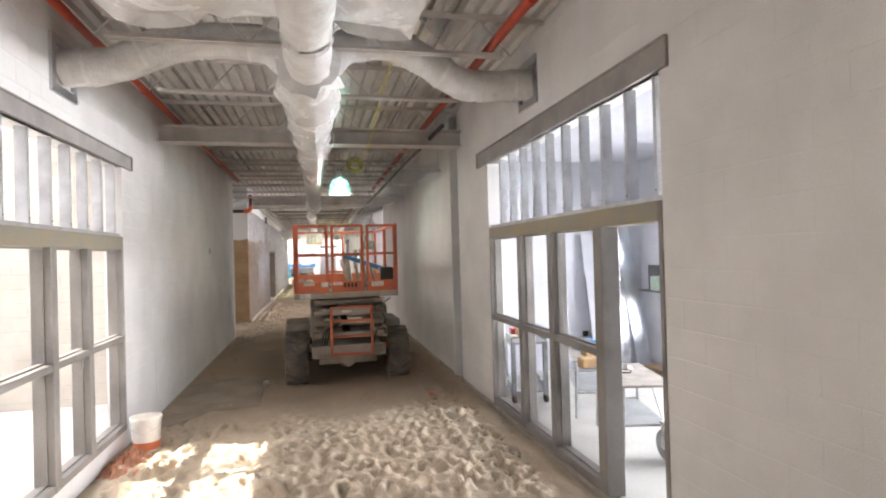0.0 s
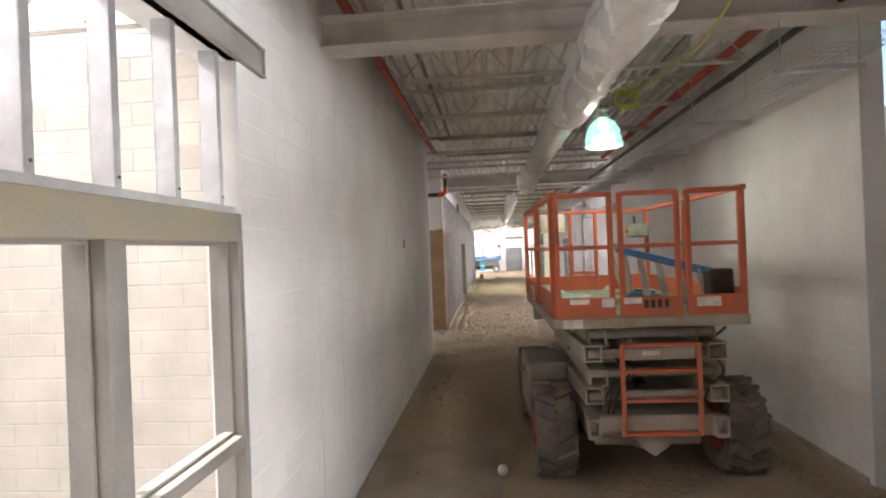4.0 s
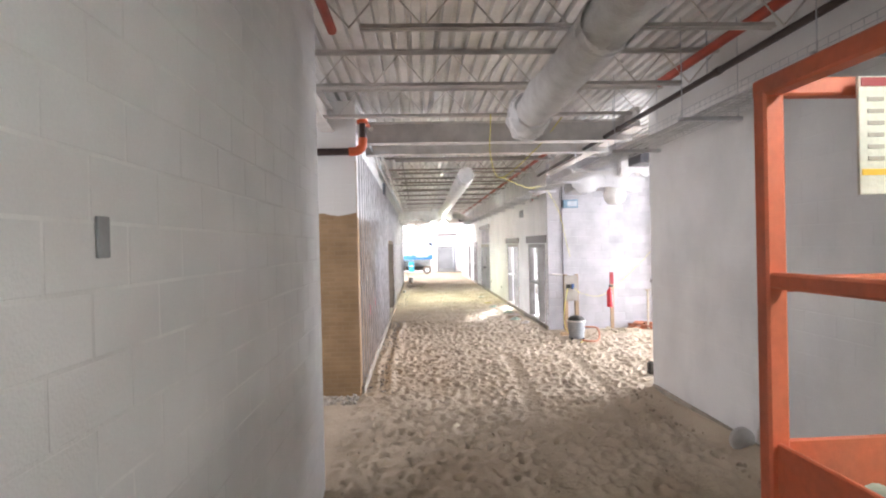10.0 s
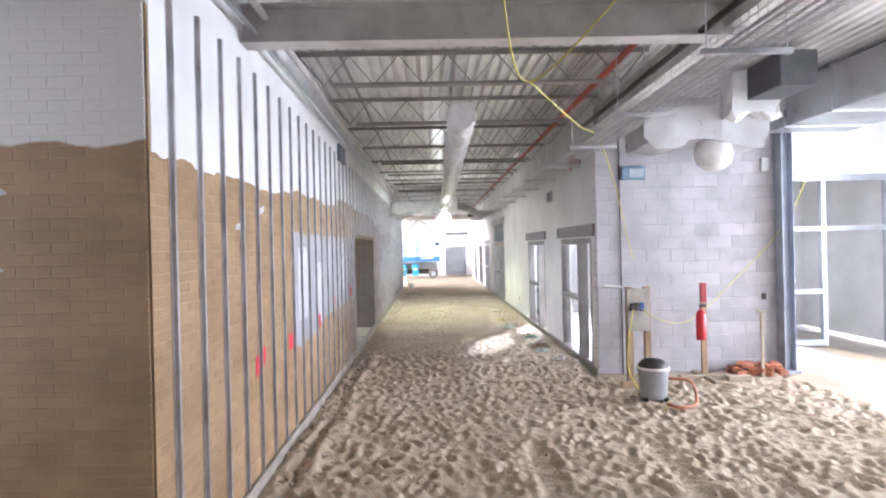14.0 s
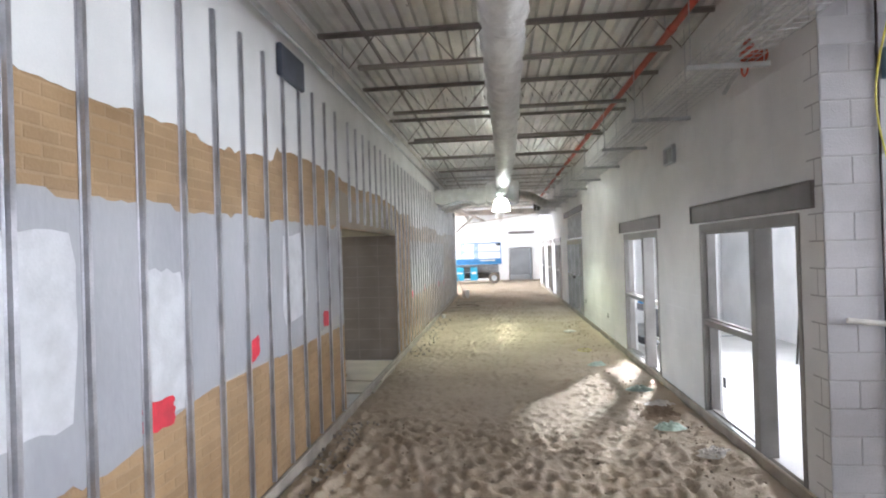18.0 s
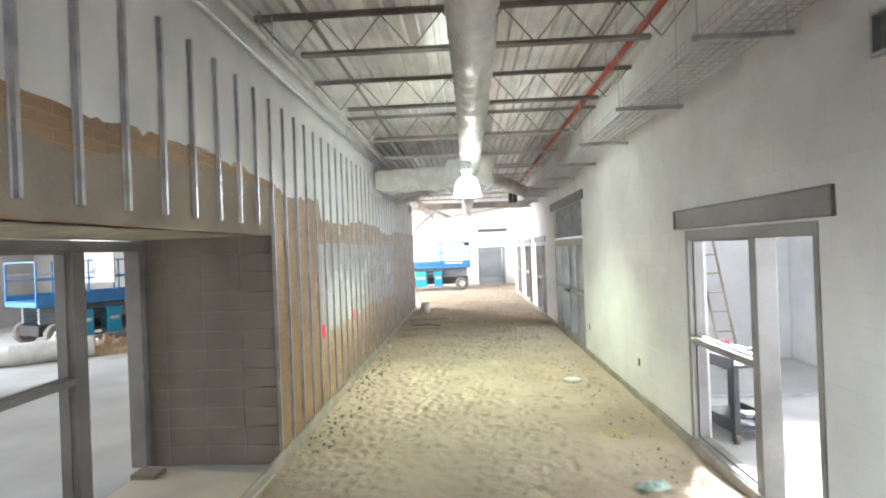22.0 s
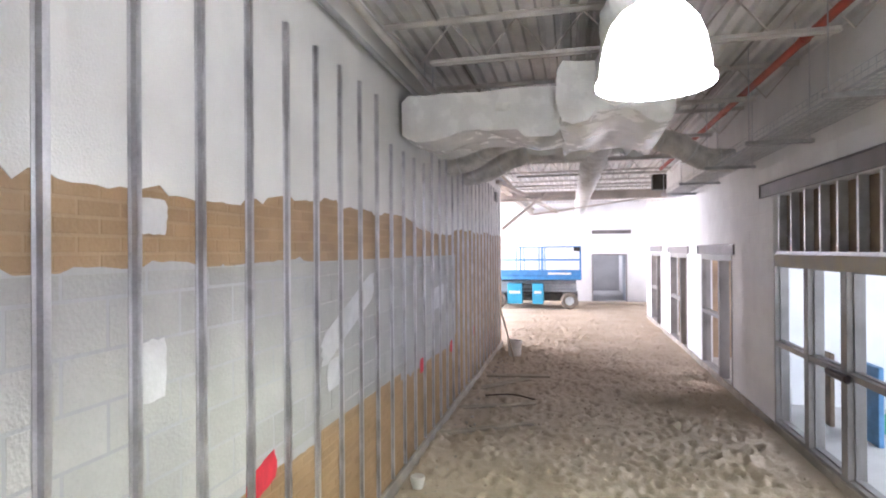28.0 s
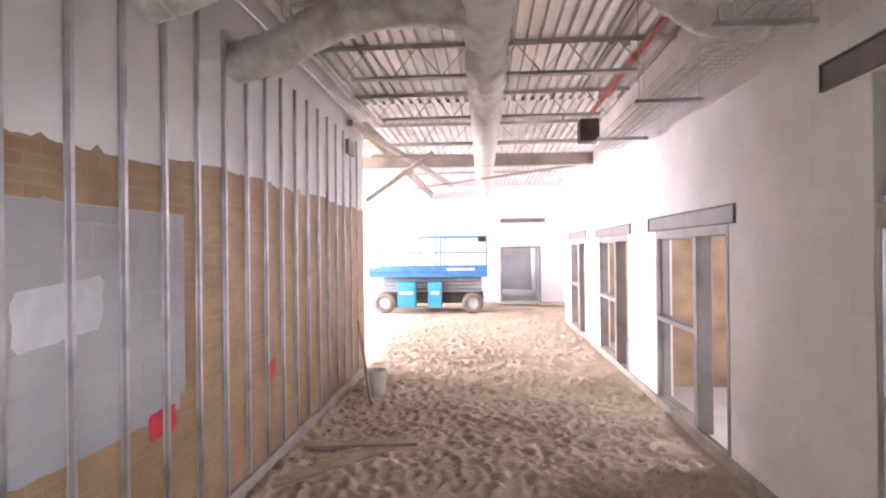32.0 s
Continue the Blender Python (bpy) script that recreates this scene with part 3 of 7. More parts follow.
# ---- ground ----
def ground_height(X, Y):
    """Trodden sand: mounds, footprints and wheel ruts."""
    rng = np.random.default_rng(5)
    h = np.zeros_like(X)
    for k, amp in ((0.9, 0.012), (2.3, 0.008), (5.1, 0.005)):
        for _ in range(5):
            a, p = rng.uniform(0, 6.28), rng.uniform(0, 6.28)
            h += amp / 2.2 * np.sin(k * 2.2 * (X * np.cos(a) + Y * np.sin(a)) + p)
    rough = np.interp(Y + 0.4 * np.sin(X * 2.1), [6.2, 6.9, 7.7, 14.6, 15.8, 27.0, 28.0, 36.5, 37.5, 50.0, 53.0], [1.7, 1.3, 0.14, 0.14, 1.0, 1.05, 0.45, 0.45, 1.2, 1.1, 0.6])
    prints = np.zeros_like(X)
    x0, y0 = X[0, 0], Y[0, 0]
    dx, dy = X[1, 0] - X[0, 0], Y[0, 1] - Y[0, 0]
    for _ in range(36000):
        cx, cy, a = rng.uniform(-1.6, 5.5) if rng.uniform() < 0.8 else rng.uniform(-8, -1.6), rng.uniform(-3, 57), rng.normal(0, 0.6)
        if (cx > 2.5 and not 19 < cy < 25 and cy < 53) or (cx < -1.7 and cy < 46 and not 15.8 < cy < 19.2):
            continue
        l, w, d = rng.uniform(0.045, 0.105), rng.uniform(0.032, 0.055), rng.uniform(0.013, 0.036)
        i0, i1 = int((cx - 0.3 - x0) / dx), int((cx + 0.3 - x0) / dx)
        j0, j1 = int((cy - 0.3 - y0) / dy), int((cy + 0.3 - y0) / dy)
        i0, j0, i1, j1 = max(0, i0), max(0, j0), min(i1, X.shape[0]), min(j1, X.shape[1])
        if i1 <= i0 or j1 <= j0:
            continue
        u, v = X[i0:i1, j0:j1] - cx, Y[i0:i1, j0:j1] - cy
        e = ((u * np.cos(a) + v * np.sin(a)) / w) ** 2 + ((v * np.cos(a) - u * np.sin(a)) / l) ** 2
        prints[i0:i1, j0:j1] += d * (-np.exp(-e) + 0.42 * np.exp(-((np.sqrt(e) - 1.6) ** 2) * 3))
    h += np.clip(prints, -0.055, 0.05) * rough
    for rx, s in ((0.75, 1), (2.0, 1)):
        track = rx + 0.18 * np.sin(Y * 0.35) + 0.02 * (Y - 18)
        m = np.exp(-(((X - track) / 0.13) ** 4)) * ((Y > 15) & (Y < 22))
        h = h * (1 - 0.7 * m) - m * (0.02 + 0.012 * np.sign(np.sin(Y * 60 + 5 * np.abs(X - track) * 8)))
    wob = 0.5 + 0.5 * np.sin(Y * 2.3 + 1.3 * np.sin(Y * 0.9))
    for x0, w, a, b, amp in ((2.74, 0.16, 9.0, 19.0, 0.075), (2.66, 0.12, 1.0, 8.7, 0.05), (2.36, 0.09, 2.0, 8.9, 0.04), (2.1, 0.06, 3.0, 8.6, 0.025), (-1.28, 0.07, 19.3, 27.4, 0.045), (-1.5, 0.06, 19.3, 27.4, 0.03), (2.42, 0.12, 26.0, 36.0, 0.04), (-1.56, 0.09, 38.0, 46.0, 0.035)):
        h += amp * (0.55 + 0.6 * wob) * np.exp(-(((X - x0 - 0.04 * np.sin(Y * 1.7)) / w) ** 2)) * ((Y > a) & (Y < b))
    h -= 0.035 * np.exp(-(((X + 1.39) / 0.05) ** 2)) * ((Y > 19.3) & (Y < 27.4))
    return h - 0.01


def ground_patch(name, x0, x1, y0, y1, step, mat, label, drop=0.0):
    nx, ny = int((x1 - x0) / step) + 1, int((y1 - y0) / step) + 1
    X, Y = np.meshgrid(np.linspace(x0, x1, nx), np.linspace(y0, y1, ny), indexing="ij")
    Z = ground_height(X, Y) - drop
    co = np.stack([X, Y, Z], -1).reshape(-1, 3)
    idx = np.arange(nx * ny).reshape(nx, ny)
    faces = np.stack([idx[:-1, :-1], idx[1:, :-1], idx[1:, 1:], idx[:-1, 1:]], -1).reshape(-1, 4)
    me = bpy.data.meshes.new(name)
    me.from_pydata(co.tolist(), [], faces.tolist())
    me.polygons.foreach_set("use_smooth", [True] * len(me.polygons))
    me.materials.append(mat)
    return tagged(new(name, me), label, kind="structure")


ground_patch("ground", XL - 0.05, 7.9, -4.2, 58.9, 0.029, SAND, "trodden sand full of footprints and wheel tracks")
ground_patch("ground_end_room", -12.0, XL - 0.05, 46.4, 58.9, 0.08, SAND, "trodden sand in the end room")
ground_patch("ground_recess", -6.0, XL - 0.05, 15.85, 19.2, 0.08, SAND, "trodden sand in the recess")
structure("floor_side_rooms", Shape().box(-16, XL - 0.06, 22, 46.2, -0.1, 0.0).box(-6, XL - 0.06, -2.2, 9.6, -0.1, 0.1), CONCRETE, "pale concrete slab")
structure("floor_right_rooms", Shape().box(XR1 + 0.1, 6.3, -0.2, 8.75, -0.1, 0.045).box(XR + 0.1, 7.2, 25.302, 41.8, -0.1, 0.045).box(XR + 0.1, 4.7, 41.8, 53, -0.1, 0.045), CONCRETE, "pale concrete slab")
structure("ground_outer", Shape().box(-60, 60, -40, 100, -0.3, -0.12), material("pale_site_ground", (0.46, 0.42, 0.37), 0.95, 0, 0.12, 0.6, 20, 0.4), "bare pale earth around the building")

# ---- roof deck, joists and beams ----
deck = Shape()
def ribs(x0, x1, y0, y1, z):
    x, prof = x0, []
    while x < x1:
        prof += [(x, z), (x + 0.082, z), (x + 0.096, z + 0.064), (x + 0.141, z + 0.064)]
        x += 0.155
    k = len(deck.v)
    deck.v += [(a, y, b) for a, b in prof for y in (y0, y1)]
    deck.f += [(k + 2 * i, k + 2 * i + 1, k + 2 * i + 3, k + 2 * i + 2) for i in range(len(prof) - 1)]
ribs(-6.2, 12.0, 15.6, 30.0, TOP)
ribs(XL - T, 3.1, -4.4, 15.6, TOP)
# Strip over the left room, with its slab, added to block high sun.
ribs(-3.3, XL - T, -2.0, 8.6, TOP)
ribs(XL - T, 3.1, 30.0, 46.4, TOP)
ribs(-12.2, 3.7, 46.4, 59.1, TOP)
structure("ceiling", deck, DECK, "fluted galvanised steel roof deck")
structure("roof", Shape().box(-6.2, 12.0, 15.6, 30.0, TOP + 0.07, TOP + 0.17).box(XL - T, 3.1, -4.4, 15.6, TOP + 0.07, TOP + 0.17).box(-3.3, XL - T, -2.0, 8.6, TOP + 0.07, TOP + 0.17).box(XL - T, 3.1, 30.0, 46.4, TOP + 0.07, TOP + 0.17).box(-12.2, 3.7, 46.4, 59.1, TOP + 0.07, TOP + 0.17), PRIMER, "roof slab over the deck")


def joist(y, x0, x1, mat=JOIST):
    """A bar joist: two-angle chords and a zigzag of rods."""
    ob = thing("bar_joist", "grey primed open-web steel bar joist under the roof deck", "joist", (0, y, 0), "roof joists")
    zt, zb = TOP - 0.005, 4.10
    for sg in (-1, 1):
        for nm, a, b, z, up in (("top_chord", x0, x1, zt, -1), ("bottom_chord", x0 + 0.45, x1 - 0.45, zb, 1)):
            prof = [(0.012, 0), (0.05, 0), (0.05, 0.006), (0.018, 0.006), (0.018, 0.045), (0.012, 0.045)]
            s = Shape()
            s.v = [(x, y + sg * p, z + up * q) for x in (a, b) for p, q in prof]
            s.f = [(k, (k + 1) % 6, 6 + (k + 1) % 6, 6 + k) for k in range(6)] + [tuple(range(6)), tuple(range(11, 5, -1))]
            part(nm, s, mat, ob)
    n = max(6, round((x1 - x0 - 0.5) / 0.3))
    n += n % 2
    xs = np.linspace(x0 + 0.05, x1 - 0.05, n + 1)
    s = Shape().tube([(xs[i], y, zt - 0.04 if i % 2 == 0 else zb + 0.02) for i in range(n + 1)], 0.011, 6)
    part("web", s, mat, ob)
    return ob


def h_beam(name, x0, x1, y0, y1, z, depth, width, label, mat=PRIMER):
    along_x = abs(x1 - x0) > abs(y1 - y0)
    w = width / 2
    ob = thing(name, label, "beam", ((x0 + x1) / 2, (y0 + y1) / 2, z))
    for nm, z0, z1, h in (("bottom_flange", z, z + 0.014, w), ("top_flange", z + depth - 0.014, z + depth, w), ("web", z + 0.014, z + depth - 0.014, 0.006)):
        part(nm, Shape().soft(x0, x1, y0 - h, y0 + h, z0, z1, 0.002) if along_x else Shape().soft(x0 - h, x0 + h, y0, y1, z0, z1, 0.002), mat, ob)
    return ob


JY = [-2.0, -0.3, 1.4, 3.2, 4.95, 6.6, 8.5, 10.2, 11.94, 13.6, 15.3, 17.0, 18.5]
for y in JY:
    joist(y, XL + 0.02 if y < 15.8 else -5.9, XR1 - 0.02 if y < 8.6 else XR2 - 0.02)
# Past y 36 the paler steel imitates strong light on the joists.
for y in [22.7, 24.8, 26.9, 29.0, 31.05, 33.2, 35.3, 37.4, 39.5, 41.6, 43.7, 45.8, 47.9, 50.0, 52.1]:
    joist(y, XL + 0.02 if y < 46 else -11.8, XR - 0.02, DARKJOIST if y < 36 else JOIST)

def bridging(x, ys):
    """A run of light angles tying the joists' top chords together."""
    ob = thing("joist_bridging", "thin dark steel angle tying the roof joists together", "bracing", (x, ys[0], TOP - 0.07), "joist bridging")
    for a, b in zip(ys, ys[1:]):
        part("angle", Shape().box(x - 0.016, x + 0.016, a + 0.052, b - 0.052, TOP - 0.012, TOP - 0.008).box(x - 0.016, x - 0.012, a + 0.052, b - 0.052, TOP - 0.04, TOP - 0.012), PRIMER, ob)
        part("clip", Shape().box(x - 0.02, x + 0.02, a + 0.0505, a + 0.0525, TOP - 0.06, TOP - 0.006), PRIMER, ob)


for x in (-1.12, 1.9):
    bridging(x, [-0.3, 1.4, 3.2, 4.95, 6.6, 8.5, 10.2, 11.94, 13.6, 15.3])
    bridging(x, [22.7, 24.8, 26.9, 29.0, 31.05, 33.2, 35.3, 37.4, 39.5, 41.6, 43.7, 45.8])
h_beam("steel_beam", XL, XR1 + 0.15, 8.5, 8.5, 3.88, 0.25, 0.3, "grey primed steel beam across the corridor", JOIST)
h_beam("steel_beam", XL + 0.01, XR2, 19.75, 19.75, 3.95, 0.34, 0.2, "grey primed steel beam across the corridor", JOIST)
h_beam("steel_beam", XL + 0.01, XR2, 20.9, 20.9, 3.95, 0.34, 0.2, "grey primed steel beam across the corridor", JOIST)
h_beam("steel_beam", 2.7, 2.7, 19.06, 25.09, 4.05, 0.3, 0.2, "grey primed steel beam over the side hall opening", JOIST)
h_beam("steel_beam", -2.1, -2.1, 15.9, 19.19, 4.05, 0.35, 0.2, "grey primed steel beam over the recess", JOIST)

# ---- lintels, storefront frames and doors ----
def lintel(axis, face, out, u0, u1, z0, z1, mat=LINTEL):
    """A steel channel let into the wall above an opening, its hollow side showing."""
    s = Shape()
    def bar(f0, f1, a, b, c, d):
        lo, hi = min(f0, f1), max(f0, f1)
        s.soft(lo, hi, a, b, c, d, 0.003) if axis == "x" else s.soft(a, b, lo, hi, c, d, 0.003)
    bar(face - out * 0.05, face + out * 0.012, u0, u1, z0 + 0.012, z1 - 0.012)
    bar(face - out * 0.05, face + out * 0.035, u0, u1, z0, z0 + 0.012)
    bar(face - out * 0.05, face + out * 0.035, u0, u1, z1 - 0.012, z1)
    bar(face + out * 0.012, face + out * 0.03, u0, u0 + 0.01, z0 + 0.012, z1 - 0.012)
    bar(face + out * 0.012, face + out * 0.03, u1 - 0.01, u1, z0 + 0.012, z1 - 0.012)
    c = ((u0 + u1) / 2, z0)
    return single("lintel", s, mat, "dark grey steel lintel set in the white block wall above an opening", "lintel", (face, c[0], c[1]) if axis == "x" else (c[0], face, c[1]), "steel lintels")


lintel("x", XL, 1, -1.3, 7.15, 3.26, 3.43, PRIMER)
lintel("x", XR1, -1, 2.93, 7.5, 3.37, 3.585, PRIMER)
for u0, u1, z0, z1 in ((25.2, 27.85, 2.28, 2.49), (29.2, 31.87, 2.28, 2.48), (36.7, 40.92, 3.06, 3.245), (42.24, 44.9, 2.26, 2.44), (45.88, 48.6, 2.26, 2.43), (49.73, 52.2, 2.28, 2.47)):
    lintel("x", XR, -1, u0, u1, z0, z1)
lintel("y", 58.9, -1, 0.96, 2.68, 3.08, 3.25)


def bar_part(ob, name, f0, f1, u0, u1, z0, z1, mat=None, axis="x", c=0.004):
    lo, hi = min(f0, f1), max(f0, f1)
    s = Shape().soft(lo, hi, u0, u1, z0, z1, c) if axis == "x" else Shape().soft(u0, u1, lo, hi, z0, z1, c)
    return part(name, s, mat or FRAME, ob)


def stop(ob, f, u0, u1, z0, z1, w=0.016):
    """The rebate round a glazing opening."""
    for n, a, b, c, d in (("glazing_stop", u0, u0 + w, z0, z1), ("glazing_stop", u1 - w, u1, z0, z1), ("glazing_stop", u0 + w, u1 - w, z0, z0 + w), ("glazing_stop", u0 + w, u1 - w, z1 - w, z1)):
        bar_part(ob, n, f - 0.025, f + 0.025, a, b, c, d, c=0.002)


def storefront(face, out, u0, u1, z0, head, posts, transom, rail, sill, door=None, label="", wide=0.05):
    """A hollow-metal frame of posts and rails, unglazed; door is an open leaf's bay with no sill."""
    f0, f1 = face - out * 0.155, face + out * 0.008
    mid = (f0 + f1) / 2
    posts = sorted(posts)
    ob = thing("storefront_frame", label, "frame", (mid, (u0 + u1) / 2, z0), "storefront frames")
    top = transom[1] if transom else head
    bar_part(ob, "jamb", f0, f1, u0, u0 + wide, z0, head)
    bar_part(ob, "jamb", f0, f1, u1 - wide, u1, z0, head)
    if transom:
        bar_part(ob, "transom", f0, f1 + out * 0.004, u0 + wide, u1 - wide, transom[0], transom[1], PATCHFRAME)
    else:
        bar_part(ob, "head", f0, f1, u0 + wide, u1 - wide, head - 0.1, head)
    ztop = transom[0] if transom else head - 0.1
    for p, w in posts:
        bar_part(ob, "mullion", f0, f1 + out * 0.003, p - w / 2, p + w / 2, z0, ztop)
    starts = [u0 + wide] + [p + w / 2 for p, w in posts]
    ends = [p - w / 2 for p, w in posts] + [u1 - wide]
    for a, b in zip(starts, ends):
        if door and door[0] < (a + b) / 2 < door[1]:
            continue
        bar_part(ob, "sill", f0, f1, a, b, z0, z0 + sill)
        bar_part(ob, "mid_rail", f0 + out * 0.02, f1, a, b, rail - 0.032, rail + 0.032)
        stop(ob, mid, a, b, z0 + sill, rail - 0.032)
        stop(ob, mid, a, b, rail + 0.032, ztop)
    return ob


DARKSCREW = material("dark_screw_head", (0.08, 0.08, 0.085), 0.4, 0.6, 0.05, 10, 60, 0.0)


def cripple_studs(face, out, u0, u1, z0, z1, step=0.385):
    """Steel studs that fill the gap between a frame and its lintel."""
    u, f = u0, face - out * 0.075
    while u < u1:
        ob = thing("steel_stud", "short galvanised steel stud above the door frame", "stud", (f, u, z0), "studs over the frames")
        part("web", Shape().soft(f - 0.042, f + 0.042, u, u + 0.003, z0, z1, 0.001), STUD, ob)
        for g in (f - 0.045, f + 0.042):
            part("flange", Shape().soft(g, g + 0.003, u, u + 0.035, z0, z1, 0.001).soft(g, g + 0.003, u + 0.035, u + 0.037, z0, z1, 0.0005), STUD, ob)
        part("clip", Shape().soft(f + 0.046, f + 0.048, u - 0.004, u + 0.036, z0 + 0.22, z0 + 0.26, 0.0005), STUD, ob)
        part("screw", Shape().lathe((f - out * -0.049, u + 0.018, z0 + 0.08), [(0.001, 0.004 * out), (0.006, 0.003 * out), (0.007, 0.0)], 8, "x"), DARKSCREW, ob)
        u += step
    s = Shape().soft(f - 0.05, f + 0.05, u0 - 0.05, u1 + 0.05, z0 - 0.001, z0 + 0.003, 0.0005)
    for g in (f - 0.05, f + 0.047):
        s.soft(g, g + 0.003, u0 - 0.05, u1 + 0.05, z0, z0 + 0.04, 0.0005)
    single("stud_track", s, STUD, "galvanised steel track under short studs", "track", (f, (u0 + u1) / 2, z0))


storefront(XL, 1, -0.98, 6.8, 0.2, 2.44, [(5.8, 0.11), (5.02, 0.11), (3.6, 0.11), (2.2, 0.11), (0.8, 0.11)], (2.29, 2.44), 1.265, 0.07, label="grey primed steel storefront frame without glass, smeared with filler")
cripple_studs(XL, 1, -0.44, 6.75, 2.44, 3.26, 0.394)
storefront(XR1, -1, 3.05, 7.03, 0.045, 2.475, [(5.885, 0.11), (4.995, 0.11), (3.98, 0.14)], (2.33, 2.475), 1.25, 0.09, door=(3.05, 3.95), label="grey primed steel storefront frame without glass beside an open doorway")
cripple_studs(XR1, -1, 3.14, 6.98, 2.475, 3.37)
for u0, u1 in ((25.42, 27.62), (29.38, 31.62), (42.4, 44.62), (46.1, 48.35), (49.95, 52.05)):
    w = (u1 - u0)
    storefront(XR, -1, u0, u1, 0.045, 2.26, [(u1 - 0.62 * w, 0.11)], None, 1.13, 0.06, door=(u0, u1 - 0.62 * w), label="grey primed steel door frame with an unglazed sidelight", wide=0.06)
fr = storefront(XR, -1, 36.97, 40.43, 0.045, 2.29, [(39.4, 0.12), (38.5, 0.13), (37.62, 0.12)], (2.14, 2.29), 1.14, 0.09, label="grey primed steel storefront frame with a black push bar")
part("push_bar", Shape().soft(XR - 0.10, XR - 0.03, 38.28, 38.72, 1.09, 1.17, 0.02), BLACKPIPE, fr, "black push bar")
cripple_studs(XR, -1, 37.05, 40.4, 2.29, 3.06, 0.41)
DARKBOARD = material("dark_brown_board", (0.20, 0.145, 0.10), 0.8, 0, 0.15, 3, 40, 0.2)
single("backing_board", Shape().soft(XR + 0.135, XR + 0.16, 36.97, 40.43, 2.3, 3.05), DARKBOARD, "dark brown board behind the studs over the storefront", "board", (XR + 0.15, 38.7, 2.3))
# frame at the far opening and inside the alcove
ff = thing("door_frame", "grey steel door frame in the end wall", "door frame", (1.72, 58.98, 0))
for n, a, b, c, d in (("jamb", 0.95, 1.0, 0, 2.16), ("jamb", 2.45, 2.5, 0, 2.16), ("head", 1.0, 2.45, 2.1, 2.16)):
    bar_part(ff, n, 58.88, 59.08, a, b, c, d, axis="y")
af = storefront(-3.05, 1, ALCOVE[0] + 0.01, ALCOVE[1] - 0.01, 0.03, 2.36, [(30.35, 0.16), (29.2, 0.12)], None, 1.15, 0.1, door=(30.4, 31.4), label="dark grey steel door frame with unglazed sidelights in the alcove", wide=0.1)

# ---- furring channels on the left wall ----
def furring():
    lengths = {}
    ys = [20.33 + 0.4215 * k for k in range(-2, 18)] + [28.48 + 0.4138 * k for k in range(-1, 43)]
    for y in ys:
        over = ALCOVE[0] - 0.03 < y < ALCOVE[1] + 0.01
        z0, z1 = (2.47, 3.8) if over else (0.13, 3.8)
        if 37.2 < y < 39.2:
            z1 = 3.42
        key = (round(z0, 2), z1)
        if key not in lengths:
            s = Shape()
            prof = [(0, -0.036), (0.002, -0.036), (0.002, -0.019), (0.024, -0.014), (0.024, 0.014), (0.002, 0.019), (0.002, 0.036), (0, 0.036)]
            k = len(s.v)
            for z in (z0, z1):
                s.v += [(a, b, z) for a, b in prof]
            n = len(prof)
            s.f += [(k + i, k + (i + 1) % n, k + n + (i + 1) % n, k + n + i) for i in range(n)] + [tuple(range(n)), tuple(range(2 * n - 1, n - 1, -1))]
            for z in np.arange(z0 + 0.15, z1, 0.45):
                s.box(0.002, 0.006, 0.022, 0.032, z, z + 0.012)
            lengths[key] = s.mesh("furring_channel", GALV)
        ob = new("furring_channel", lengths[key])
        ob.location = (XL + 0.0045, y, 0)
        ob.parent = wf
        tagged(ob, "galvanised steel furring channel")


furring()

# paint marks, plaster patches and openings on the left wall
RED = material("red_spray_paint", (0.62, 0.035, 0.06), 0.6, 0, 0.12, 8, 60, 0.1)
PLASTER = material("white_plaster_patch", (0.60, 0.60, 0.62), 0.8, 0, 0.06, 6, 60, 0.2)


def blot(name, y0, y1, z0, z1, mat, seed, lift=0.006, rough=0.12, slant=0.0):
    rng = random.Random(seed)
    pts, n = [], 22
    for i in range(n):
        a = 2 * math.pi * i / n
        c, d = math.cos(a), math.sin(a)
        k = 1 / max(abs(c), abs(d)) ** 0.97
        u, w = c * k * (1 + rng.uniform(-rough, rough)), d * k * (1 + rng.uniform(-rough, rough))
        y = (y0 + y1) / 2 + u * (y1 - y0) / 2
        pts.append((XL + lift, y, (z0 + z1) / 2 + w * (z1 - z0) / 2 + slant * (y - (y0 + y1) / 2)))
    ob = new(name, Shape().flat(pts, (0.0015, 0, 0)).mesh(name, mat))
    ob.parent = wf


for i, (y, z) in enumerate(((21.21, 1.14), (22.32, 1.13), (23.83, 1.16), (25.08, 1.31), (27.02, 1.33), (33.24, 1.11), (35.24, 1.08), (38.76, 1.02), (40.46, 0.97), (42.26, 0.91))):
    w = 0.17 if i % 2 == 0 else 0.12
    blot("red_paint_mark", y - w, y + w * 0.8, z - 0.09, z + 0.08, RED, i, 0.0048, 0.1, 0.25 if i % 3 == 0 else 0.0)
for i, (y0, y1, z0, z1, sl) in enumerate(((23.7, 24.1, 1.12, 1.98, 0), (25.7, 26.35, 1.45, 2.25, 0.1), (22.7, 23.2, 1.3, 2.2, 0), (34.26, 34.45, 1.74, 2.0, 0), (34.27, 34.46, 2.45, 2.6, 0), (36.0, 37.1, 1.74, 1.98, 0.42), (36.1, 36.37, 1.35, 1.57, 0.1), (39.3, 39.9, 1.62, 1.9, 0.1), (21.15, 21.4, 2.5, 2.56, 0.3), (20.6, 20.85, 2.35, 2.4, 0.2))):
    blot("plaster_patch", y0, y1, z0, z1, PLASTER, 50 + i, 0.0044, 0.05, sl)
